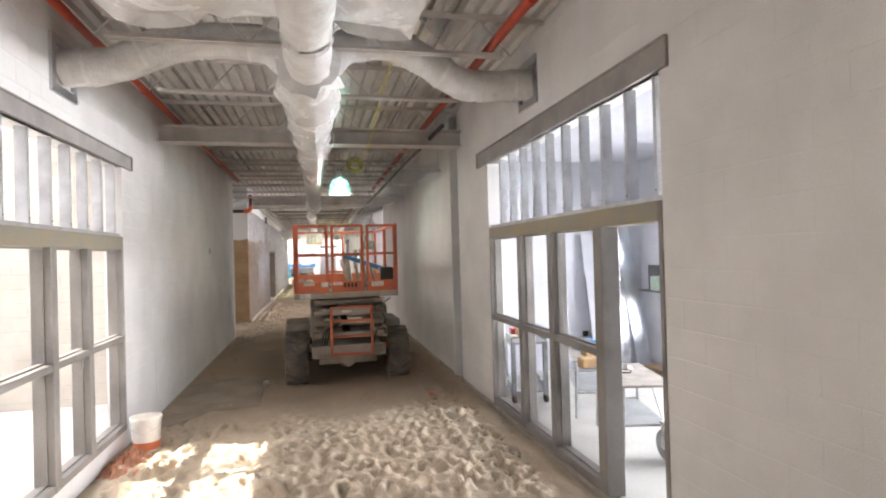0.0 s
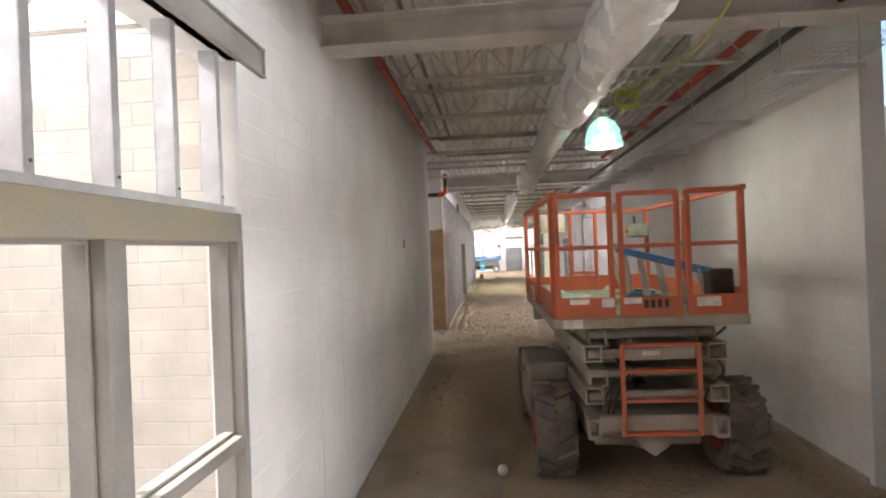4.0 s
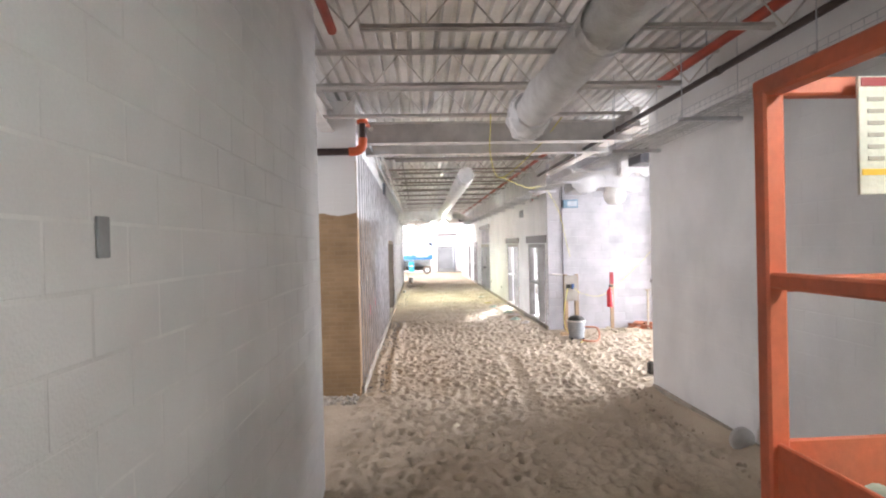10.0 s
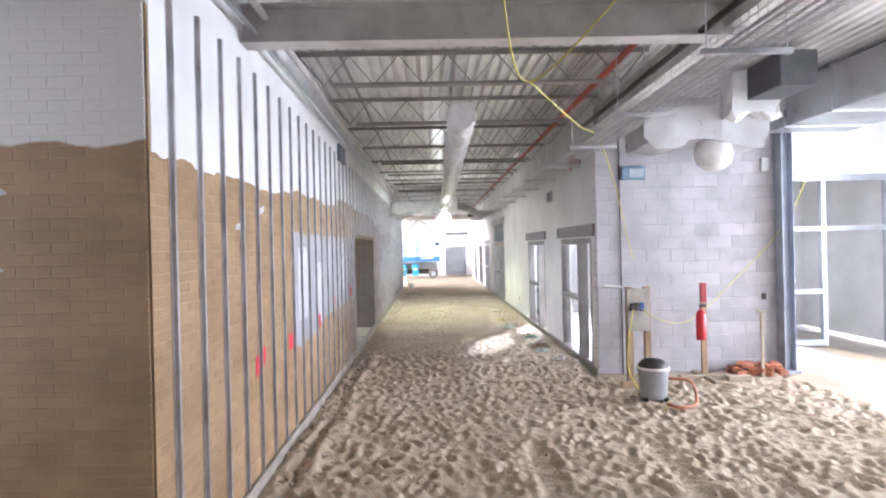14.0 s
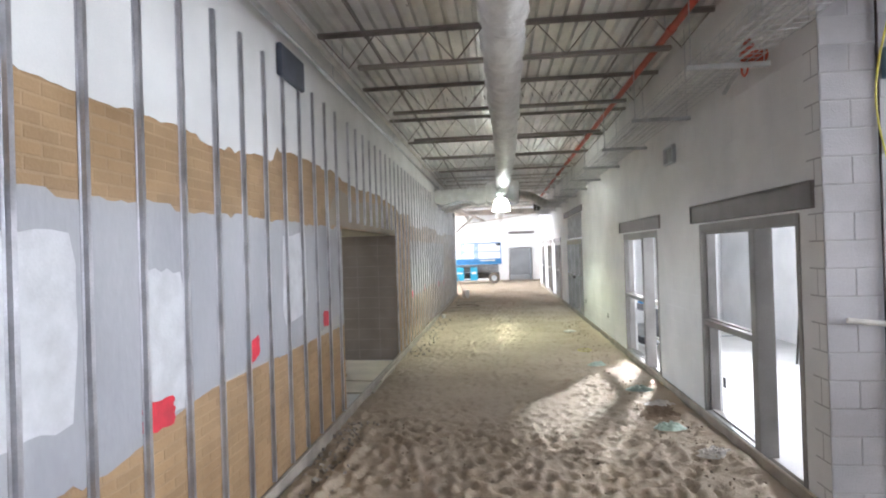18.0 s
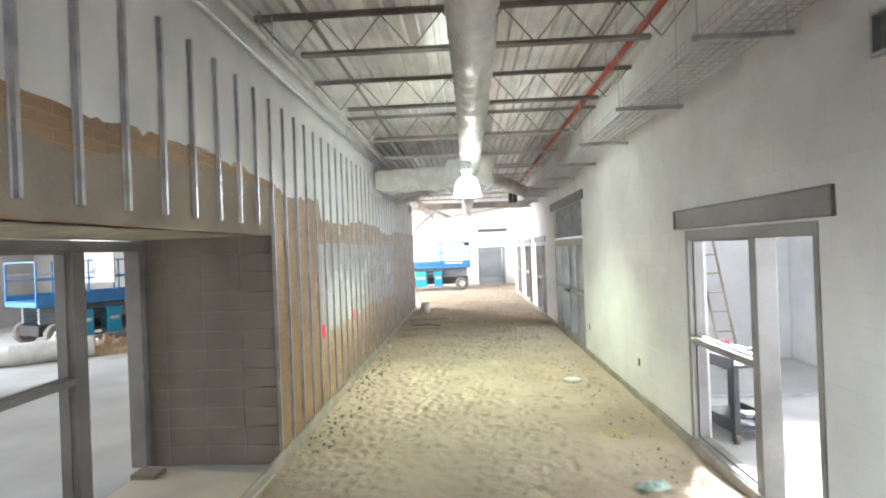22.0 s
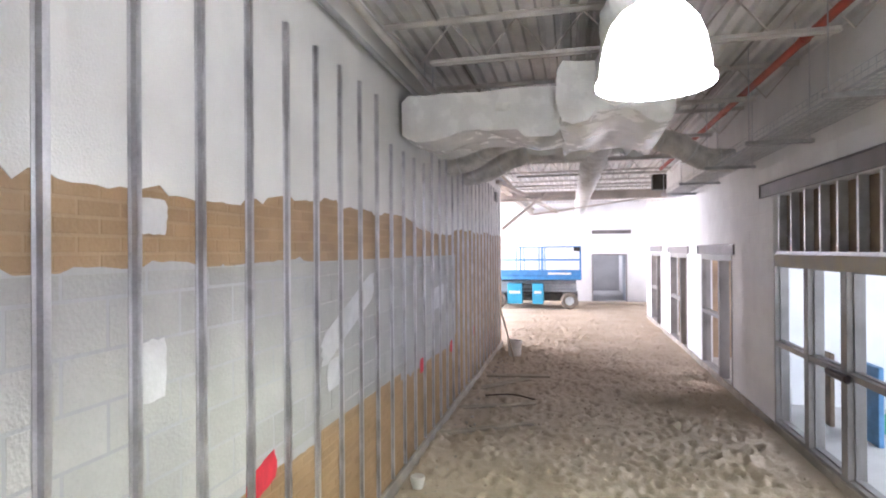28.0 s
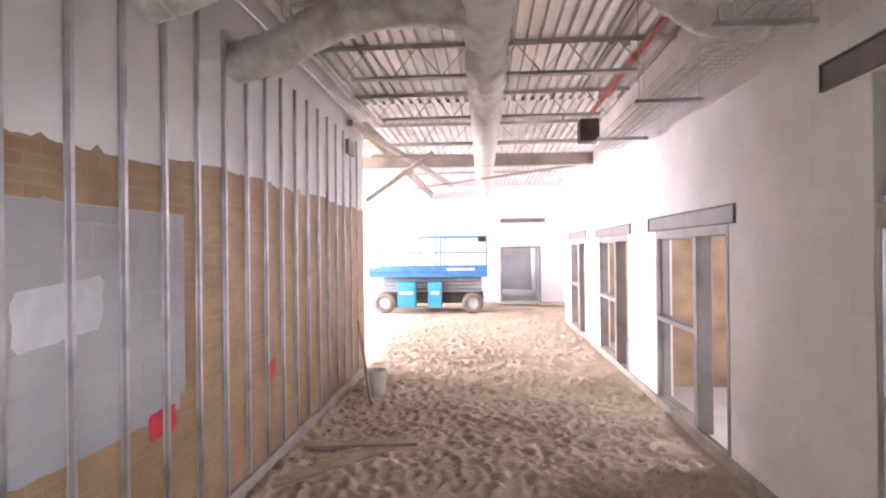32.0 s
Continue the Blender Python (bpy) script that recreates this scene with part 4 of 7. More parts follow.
for i, (x, z) in enumerate(((-2.78, 2.61), (-2.6, 2.5), (-2.63, 2.06))):
    sm = new("plaster_smear", Shape().flat([(x - 0.12, 19.1965, z), (x + 0.02, 19.1965, z - 0.012), (x + 0.13, 19.1965, z + 0.012), (x + 0.1, 19.1965, z + 0.04), (x - 0.1, 19.1965, z + 0.025)], (0, -0.002, 0)).mesh("plaster_smear", PLASTER))
    sm.parent = wbr

# ---- lamps ----
GLASSTEAL = material("teal_prismatic_shade", (0.35, 0.62, 0.56), 0.25, 0, 0.1, 6, 80, 0.2)
tn = GLASSTEAL.node_tree.nodes["Principled BSDF"]
tn.inputs["Transmission Weight"].default_value = 0.6
tn.inputs["Emission Color"].default_value = (0.50, 0.88, 0.78, 1)
tn.inputs["Emission Strength"].default_value = 0.1
GLASSHOT = material("glowing_prismatic_shade", (0.9, 0.9, 0.85), 0.3, 0, 0.05, 6, 80, 0.1)
tn = GLASSHOT.node_tree.nodes["Principled BSDF"]
tn.inputs["Emission Color"].default_value = (1.0, 0.99, 0.93, 1)
tn.inputs["Emission Strength"].default_value = 19.0
CASE = material("white_lamp_housing", (0.62, 0.63, 0.62), 0.45, 0.1, 0.08, 6, 60, 0.1)
YELLOW = material("yellow_cable", (0.62, 0.55, 0.08), 0.5, 0, 0.1, 8, 60, 0.1)


def high_bay(x, y, z, shade_mat, power, colour, radius, label, drop=0.08, soft=0.04):
    ob = thing("high_bay_lamp", label, "lamp", (x, y, z), "high bay lamps")
    h = radius * 1.5
    prof = [(radius, 0), (radius * 0.975, h * 0.1), (radius * 0.94, h * 0.3), (radius * 0.88, h * 0.52), (radius * 0.77, h * 0.72), (radius * 0.6, h * 0.87), (radius * 0.28, h)]
    inner = [(r - 0.006, q) for r, q in reversed(prof)]
    part("shade", Shape().lathe((x, y, z), prof + inner, 32), shade_mat, ob, smooth=True)
    part("shade_rim", Shape().lathe((x, y, z), [(radius + 0.008, -0.004), (radius + 0.008, 0.014), (radius - 0.012, 0.014), (radius - 0.012, -0.004), (radius + 0.008, -0.004)], 32), shade_mat, ob)
    part("collar", Shape().lathe((x, y, z + h), [(0.001, 0.09), (0.05, 0.085), (0.06, 0.03), (radius * 0.32, 0.0), (0.001, -0.005)], 20), CASE, ob, smooth=True)
    part("ballast_box", Shape().soft(x - 0.09, x + 0.09, y - 0.07, y + 0.07, z + h + 0.08, z + h + 0.24, 0.012), CASE, ob)
    for dx in (-0.03, 0.03):
        part("knob", Shape().lathe((x + dx, y - 0.085, z + h + 0.13), [(0.001, 0.0), (0.014, 0.002), (0.014, 0.015)], 10, "y"), BLACKPIPE, ob)
    part("hook", Shape().tube([(x, y, z + h + 0.24), (x, y, TOP + 0.01)], 0.006, 6), STUD, ob)
    part("bulb", Shape().lathe((x, y, z + 0.185), [(0.001, 0), (0.035, 0.015), (0.042, 0.05), (0.025, 0.09), (0.018, 0.11)], 16), emitter("lamp_bulb", colour, 14), ob, smooth=True)
    lamp = new("lamp_light", bpy.data.lights.new("lamp_light", "POINT"))
    lamp.data.energy, lamp.data.color, lamp.data.shadow_soft_size = power, colour, soft
    lamp.location = (x, y, z + drop)
    return ob


high_bay(1.01, 10.75, 3.37, GLASSTEAL, 30, (1.0, 0.97, 0.90), 0.22, "lit high bay lamp with a teal glass shade", 0.02, 0.12)
high_bay(0.375, 34.6, 3.0, GLASSHOT, 92, (0.93, 1.0, 0.70), 0.21, "brightly lit high bay lamp with a glowing white shade", 0.13)


def cable_coil(x, y, z, r, n, seed):
    rng = random.Random(seed)
    pts = []
    for i in range(n):
        k, tz, sq = r * rng.uniform(0.7, 1.1), rng.uniform(0.05, 0.12), rng.uniform(0.3, 0.5)
        pts += [(x + k * math.cos(a), y + rng.uniform(-0.03, 0.03) + sq * k * math.sin(a + i), z + k * 0.8 * math.sin(a) + tz) for a in np.linspace(0, 6.0, 16)]
    s = Shape().tube(curve_points(pts, 2), 0.006, 5)
    return single("cable_coil", s, YELLOW, "coil of yellow extension cable hung over the lamp", "cable", (x, y, z), smooth=True)


cable_coil(1.32, 10.83, 3.86, 0.15, 9, 4)


def cable(pts, mat, label, r=0.006, steps=8):
    q = curve_points(pts, steps)
    return single("cable", Shape().tube(q, r, 5), mat, label, "cable", q[0], smooth=True)


cable([(1.38, 5.4, 4.42), (1.4, 5.5, 4.3), (1.38, 6.4, 4.2), (1.37, 7.4, 4.02), (1.34, 8.3, 3.78), (1.3, 9.2, 3.76), (1.3, 10.8, 3.94)], YELLOW, "yellow extension cable slung under the beam", 0.009)
cable([(0.3, 18.4, 4.1), (0.45, 19.6, 3.7), (0.75, 20.4, 3.45), (1.3, 20.0, 3.9), (1.6, 19.5, 4.3)], YELLOW, "yellow extension cable hanging from the joists", 0.008)
cable([(0.75, 20.4, 3.45), (1.5, 21.8, 3.4), (2.2, 23.4, 3.55), (2.9, 24.9, 3.1), (3.1, 25.05, 2.4), (3.2, 25.0, 1.9)], YELLOW, "pale cable running down the block wall", 0.007)

# ---- ducts, wrapped in plastic ----
FILM = material("dusty_plastic_film_over_duct", (0.74, 0.735, 0.73), 0.42, 0.0, 0.08, 7, 40, 0.8, second=(0.60, 0.59, 0.58))
FLEX = material("grey_flexible_duct", (0.72, 0.70, 0.68), 0.5, 0.2, 0.14, 6, 50, 0.4)
CLEARFILM = material("cloudy_plastic_sheet", (0.76, 0.76, 0.76), 0.25, 0, 0.04, 4, 30, 0.5)
CLEARFILM.node_tree.nodes["Principled BSDF"].inputs["Transmission Weight"].default_value = 0.0
SHEET = material("galvanised_sheet_duct", (0.55, 0.56, 0.58), 0.3, 0.85, 0.1, 2, 60, 0.05)


def wrapped_duct(name, pts, r, label, mat=None, steps=14, swell=0.10, n=20, cat="duct", crease=0.0):
    """A round duct in loose film: creases, tape bands and sags along it."""
    q = curve_points(pts, steps)
    rs = [r * (1 + swell * noise.noise((i * 0.41, r * 9, len(q))) + 0.5 * swell * noise.noise((i * 1.3, 3, 1))) for i in range(len(q))]
    s = Shape().tube(q, rs, n, wobble=swell * 1.1)
    if crease:
        s.v = [tuple(Vector(v) + crease * noise.noise_vector(Vector(v) * 6.5) + 0.5 * crease * noise.noise_vector(Vector(v) * 15.0)) for v in s.v]
    ob = thing(name, label, cat, q[0], "ducts")
    part("film", s, mat or FILM, ob, smooth=True)
    for i in range(steps // 2, len(q) - 1, steps):
        part("tape_band", Shape().tube([q[i] - (q[i + 1] - q[i]) * 0.2, q[i] + (q[i + 1] - q[i]) * 0.2], r * 1.06, n, caps=False), CLEARFILM, ob)
    return ob


d1 = wrapped_duct("round_duct", [(0.50, -2, 3.74), (0.50, 2, 3.74), (0.50, 5, 3.72), (0.51, 7.4, 3.69), (0.51, 9, 3.69), (0.50, 12, 3.7), (0.50, 16.6, 3.7)], 0.18, "round metal duct wrapped in dusty plastic, passing under the beam")
part("end_bag", Shape().tube(curve_points([(0.50, 16.5, 3.7), (0.50, 16.8, 3.67), (0.51, 17.0, 3.62), (0.51, 17.1, 3.57)], 4), [0.21, 0.23, 0.24, 0.235, 0.23, 0.22, 0.21, 0.2, 0.18, 0.15, 0.1, 0.06, 0.02], 18, wobble=0.2), CLEARFILM, d1, "cloudy plastic bag tied over the end", True)
hang = thing("plastic_bag", "torn cloudy plastic bag hanging from the duct", "plastic", (0.5, 5.6, 3.6))
part("film", Shape().tube(curve_points([(0.50, 4.3, 3.72), (0.50, 5.4, 3.68), (0.51, 6.5, 3.63), (0.51, 7.7, 3.57), (0.51, 8.9, 3.54), (0.51, 10.1, 3.48)], 6), [0.26, 0.27, 0.27, 0.26, 0.26, 0.25, 0.25, 0.24, 0.24, 0.23, 0.22, 0.22, 0.21, 0.21, 0.2, 0.2, 0.2, 0.19, 0.19, 0.18, 0.17, 0.17, 0.16, 0.16, 0.16, 0.15, 0.14, 0.13, 0.1, 0.07, 0.03], 18, wobble=0.35), CLEARFILM, hang, smooth=True)
for q, w in (((0.50, 5.2, 3.69), 0.285), ((0.51, 6.7, 3.62), 0.265), ((0.51, 8.2, 3.56), 0.22)):
    part("tape_band", Shape().tube([q, (q[0] + 0.01, q[1] + 0.06, q[2] - 0.004)], w, 18, caps=False), FILM, hang, "band of clear tape")
wrapped_duct("round_duct", [(0.37, 23.2, 3.85), (0.40, 27, 3.85), (0.46, 31, 3.85), (0.46, 34.5, 3.85), (0.45, 37.6, 3.82)], 0.18, "round metal duct wrapped in shiny crinkled plastic", None, 56, 0.10, 28, crease=0.03)
wrapped_duct("round_duct", [(0.45, 39.2, 3.85), (0.42, 42, 3.85), (0.40, 46, 3.86), (0.38, 50, 3.86), (0.38, 54, 3.86)], 0.19, "round metal duct wrapped in shiny crinkled plastic", None, 56, 0.10, 28, crease=0.03)
for pts, lab in (([(0.4, 5.22, 3.95), (0.15, 5.22, 4.18), (-0.26, 5.22, 4.22), (-0.75, 5.24, 4.16), (-1.23, 5.26, 3.97), (-1.66, 5.28, 3.91)], "flexible duct branch in plastic film running into the block wall"),
                 ([(0.6, 5.22, 3.95), (0.85, 5.22, 4.22), (1.31, 5.22, 4.27), (1.65, 5.24, 4.14), (2.06, 5.32, 3.94), (2.45, 5.4, 3.95), (2.86, 5.44, 4.0)], "flexible duct branch in plastic film running into the block wall"),
                 ([(0.4, 39.6, 3.85), (-0.4, 39.7, 3.9), (-0.9, 39.9, 3.84), (-1.3, 40.2, 3.68), (-1.66, 40.3, 3.62)], "grey flexible duct branch running to the furred wall"),
                 ([(0.4, 41.2, 3.86), (-0.35, 41.3, 3.92), (-0.85, 41.35, 3.84), (-1.25, 41.4, 3.66), (-1.66, 41.5, 3.6)], "grey flexible duct branch running to the furred wall"),
                 ([(0.5, 40.6, 3.86), (1.05, 40.7, 3.95), (1.5, 40.8, 3.86), (1.9, 40.95, 3.66), (2.3, 41.0, 3.62)], "grey flexible duct branch running to the tray")):
    wrapped_duct("flexible_duct", pts, 0.165, lab, FLEX if pts[0][1] > 39 else FILM, 6, 0.08, 16)
for x, y, z in ((XL + 0.015, 5.28, 3.91), (XR1 - 0.015, 5.44, 4.0)):
    s = Shape()
    wall_with_holes(s, "x", x - 0.012, x + 0.012, y - 0.26, y + 0.26, z - 0.26, z + 0.26, [(y - 0.18, y + 0.18, z - 0.18, z + 0.18)])
    single("wall_sleeve", s, SHEET, "galvanised sleeve where a duct enters the wall", "sleeve", (x, y, z))
# plenum box wrapped in film near the second lamp
pl = thing("plenum_box", "large sheet-metal duct box sagging in cloudy plastic", "duct", (-0.4, 38.3, 3.5), "ducts")
def draped(s, x0, x1, y0, y1, z0, z1, seed):
    nx, ny = 22, 6
    def surf(f, n, m):
        k = len(s.v)
        for i in range(n + 1):
            for j in range(m + 1):
                p = Vector(f(i / n, j / m))
                p += 0.045 * noise.noise_vector(p * 2.3 + Vector((seed, 0, 0)))
                s.v.append(tuple(p))
        s.f += [(k + i * (m + 1) + j, k + (i + 1) * (m + 1) + j, k + (i + 1) * (m + 1) + j + 1, k + i * (m + 1) + j + 1) for i in range(n) for j in range(m)]
    sag = lambda a, b: -0.07 * math.sin(a * 9) * math.sin(b * 3.1) - 0.05 * math.sin(b * math.pi)
    surf(lambda a, b: (x0 + a * (x1 - x0), y0, z0 + b * (z1 - z0) + sag(a, 0.5) * (1 - b)), nx, ny)
    surf(lambda a, b: (x0 + a * (x1 - x0), y1, z0 + b * (z1 - z0) + sag(a, 0.5) * (1 - b)), nx, ny)
    surf(lambda a, b: (x0 + a * (x1 - x0), y0 + b * (y1 - y0), z0 + sag(a, b)), nx, ny)
    surf(lambda a, b: (x0 + a * (x1 - x0), y0 + b * (y1 - y0), z1), nx, ny)
    surf(lambda a, b: (x0, y0 + a * (y1 - y0), z0 + b * (z1 - z0)), ny, ny)
    surf(lambda a, b: (x1, y0 + a * (y1 - y0), z0 + b * (z1 - z0)), ny, ny)
    return s.weld()
part("box", Shape().soft(XL + 0.08, -0.15, 38.02, 38.5, 3.66, 3.85, 0.01), SHEET, pl)
part("film", draped(Shape(), XL + 0.05, -0.02, 37.8, 38.8, 3.57, 3.95, 3), CLEARFILM, pl, "sagging cloudy plastic film", True)
part("end_box", draped(Shape(), -0.05, 0.95, 37.4, 39.4, 3.58, 4.06, 9), CLEARFILM, pl, "cloudy plastic film round the main duct", True)
part("label", Shape().soft(-0.65, -0.5, 37.72, 37.735, 3.72, 3.8, 0.003), material("white_label", (0.75, 0.75, 0.73), 0.6), pl)

p0 = thing("plenum_box", "large duct box in cloudy plastic across the start of the corridor", "duct", (0.2, 3.7, 4.1), "ducts")
part("box", Shape().soft(-0.9, 1.25, 3.35, 4.1, 4.1, 4.3, 0.01), SHEET, p0)
part("film", draped(Shape(), -1.0, 1.36, 3.27, 4.25, 4.06, 4.36, 31), CLEARFILM, p0, "sagging cloudy plastic film", True)

# ---- pipes ----
def pipe_run(name, pts, r, mat, label, couplings=3.0, n=12):
    ob = thing(name, label, "pipe", pts[0], "pipes")
    part("pipe", Shape().tube(pts, r, n), mat, ob, smooth=True)
    for a, b in zip(pts, pts[1:]):
        a, b = Vector(a), Vector(b)
        k = int((b - a).length / couplings)
        for i in range(1, k + 1):
            c, d = a + (b - a) * i / (k + 1), (b - a).normalized() * 0.045
            part("coupling", Shape().tube([c - d, c + d], r * 1.22, n), mat, ob, smooth=True)
            part("hanger", Shape().box(c.x - 0.004, c.x + 0.004, c.y + 0.2, c.y + 0.22, c.z + r * 0.8, TOP), STUD, ob)
    return ob


pipe_run("sprinkler_pipe", [(XL + 0.17, -4.1, 4.29), (XL + 0.17, 15.8, 4.29)], 0.045, REDPIPE, "red sprinkler pipe along the wall under the deck")
pipe_run("sprinkler_pipe", [(2.36, -4.1, 4.29), (2.36, 17.6, 4.29)], 0.05, REDPIPE, "red sprinkler pipe under the deck")
pipe_run("sprinkler_pipe", [(2.15, 21.2, 4.28), (2.15, 46.5, 4.28)], 0.04, REDPIPE, "dark red sprinkler pipe under the deck")
pipe_run("conduit", [(2.38, 7.6, 4.02), (2.38, 24.9, 4.02)], 0.035, BLACKPIPE, "dark pipe beside the cable tray")
pipe_run("conduit", [(XL + 0.12, 19.3, 4.05), (XL + 0.12, 45.9, 4.05)], 0.024, STUD, "thin steel conduit along the furred wall", 4.0)
pipe_run("conduit", [(XL + 0.2, 19.5, 4.2), (XL + 0.2, 45.9, 4.2)], 0.035, JOIST, "painted pipe along the furred wall", 4.0)
bp = thing("drain_pipe", "black steel pipe with bright orange couplings on the brick wall", "pipe", (-3, 19.05, 3.72))
OC = material("orange_coupling", (0.55, 0.10, 0.03), 0.45, 0, 0.12, 6, 60, 0.1)
part("pipe", Shape().tube([(-5.9, 19.05, 3.72), (-1.72, 19.05, 3.72)], 0.055, 14), BLACKPIPE, bp, smooth=True)
part("elbow", Shape().tube(curve_points([(-1.76, 19.05, 3.72), (-1.64, 19.05, 3.73), (-1.56, 19.05, 3.8), (-1.55, 19.05, 3.92)], 5), 0.066, 14), OC, bp, smooth=True)
part("riser", Shape().tube([(-1.55, 19.05, 3.9), (-1.55, 19.05, 4.14)], 0.05, 14), BLACKPIPE, bp, smooth=True)
part("coupling", Shape().lathe((-1.55, 19.05, 4.14), [(0.06, 0), (0.085, 0.0), (0.085, 0.05), (0.06, 0.05), (0.06, 0.12), (0.04, 0.13), (0.001, 0.13)], 16), OC, bp, smooth=True)
part("branch", Shape().tube([(-1.55, 19.06, 4.16), (-1.5, 19.5, 4.2)], 0.03, 10), OC, bp, smooth=True)
for x in (-3.4, -4.8):
    part("clamp", Shape().soft(x - 0.02, x + 0.02, 18.98, 19.195, 3.66, 3.79, 0.004).soft(x - 0.006, x + 0.006, 19.1, 19.112, 3.79, TOP, 0.001), STUD, bp)
single("pipe_stub", Shape().tube([(-2.52, 19.197, 4.3), (-2.52, 19.05, 4.3)], 0.075, 16), BLACKPIPE, "dark open pipe end in the painted brick wall", "pipe", (-2.52, 19.19, 4.3))
single("socket_box", Shape().soft(-3.58, -3.47, 19.175, 19.197, 0.45, 0.56, 0.006), SHEET, "small metal socket box in the brick wall", "socket", (-3.52, 19.19, 0.45))
vl = thing("sprinkler_valve", "red sprinkler valve and pipe fittings high on the wall", "valve", (2.5, 25.7, 3.55))
part("body", Shape().tube([(2.56, 25.7, 3.6), (2.42, 25.7, 3.6)], 0.05, 12), REDPIPE, vl, smooth=True)
part("bonnet", Shape().lathe((2.42, 25.7, 3.62), [(0.06, -0.05), (0.07, 0), (0.05, 0.06), (0.02, 0.12)], 14), REDPIPE, vl, smooth=True)
part("handwheel", Shape().lathe((2.38, 25.7, 3.5), [(0.06, 0), (0.075, 0.01), (0.06, 0.02), (0.05, 0.01), (0.06, 0)], 16, "x"), REDPIPE, vl, smooth=True)
part("side_pipe", Shape().tube([(2.45, 25.7, 3.6), (2.45, 26.1, 3.52), (2.45, 26.3, 3.45)], 0.02, 8), STUD, vl)

# ---- cable tray ----
CABLEGREY = material("pale_grey_cable_sheath", (0.62, 0.63, 0.62), 0.4, 0.25, 0.08, 6, 60, 0.05)
def cable_tray(y0, y1, x0, x1, z):
    ob = thing("cable_tray", "galvanised wire basket cable tray hung along the wall", "cable tray", ((x0 + x1) / 2, y0, z))
    for x, h in [(x, 0) for x in np.linspace(x0, x1, 7)] + [(x0, 0.05), (x0, 0.1), (x1, 0.05), (x1, 0.1)]:
        part("long_wire", Shape().tube([(x, y0, z + h), (x, y1, z + h)], 0.0035, 5), STUD, ob)
    s, y = Shape(), y0
    while y < y1:
        s.tube([(x0, y, z + 0.1), (x0, y, z), (x1, y, z), (x1, y, z + 0.1)], 0.003, 4, caps=False)
        y += 0.1
    tagged(part("wire_mesh", s, STUD, ob), kind="stuff")
    rng = random.Random(12)
    for k in range(4):
        x = x0 + 0.05 + 0.085 * k
        r = rng.choice((0.009, 0.011, 0.014))
        ys = np.arange(max(y0, 12.0), y1 + 0.1, 2.4)
        pts = [(x + rng.uniform(-0.012, 0.012), float(y), z + 0.006 + r + rng.uniform(0, 0.008)) for y in ys]
        part("cable", Shape().tube(pts, r, 7), CABLEGREY if k % 4 else GALV, ob, "pale grey cable", True)
    y = y0 + 0.5
    while y < y1:
        part("bracket", Shape().soft(x0 - 0.12, x1 + 0.12, y - 0.02, y + 0.02, z - 0.045, z - 0.005, 0.004), STUD, ob)
        for x in (x0 - 0.08, x1 + 0.08):
            part("hanger_rod", Shape().tube([(x, y, z - 0.06), (x, y, TOP)], 0.005, 5), STUD, ob)
        y += 1.9
    return ob


cable_tray(8.0, 45.6, 2.0, 2.42, 3.52)

# ---- orange scissor lift ----
LABELW = material("worn_white_label", (0.70, 0.66, 0.60), 0.6, 0, 0.12, 12, 60, 0.05)
GREENDECK = material("dusty_green_deck", (0.30, 0.36, 0.25), 0.75, 0, 0.12, 3, 50, 0.15)
DARKIRON = material("dark_greasy_iron", (0.05, 0.045, 0.04), 0.5, 0.4, 0.15, 5, 50, 0.1)
STICKERRED = material("dark_red_sticker", (0.33, 0.035, 0.04), 0.4, 0, 0.08, 10, 60, 0.02)
STICKERYEL = material("yellow_sticker", (0.72, 0.45, 0.05), 0.4, 0, 0.08, 10, 60, 0.02)
BLUEPAINT = material("blue_ladder_fibreglass", (0.05, 0.22, 0.50), 0.4, 0, 0.12, 6, 60, 0.05)
ALUM = material("scuffed_aluminium", (0.55, 0.55, 0.54), 0.4, 0.75, 0.12, 8, 60, 0.1)
WOOD = material("raw_timber", (0.36, 0.25, 0.15), 0.75, 0, 0.14, 3, 50, 0.2, stretch=(4, 4, 1))
PALEWOOD = material("dusty_plank", (0.42, 0.36, 0.27), 0.8, 0, 0.14, 3, 50, 0.2)


def rect_tube(ob, name, a, b, w, mat, label=""):
    """A square bar from a to b with softened edges."""
    a, b = Vector(a), Vector(b)
    d = b - a
    m = Matrix.Translation(a) @ d.to_track_quat("X", "Z").to_matrix().to_4x4()
    return part(name, Shape().soft(-w / 2, d.length + w / 2, -w / 2, w / 2, -w / 2, w / 2, 0.006, m), mat, ob, label)


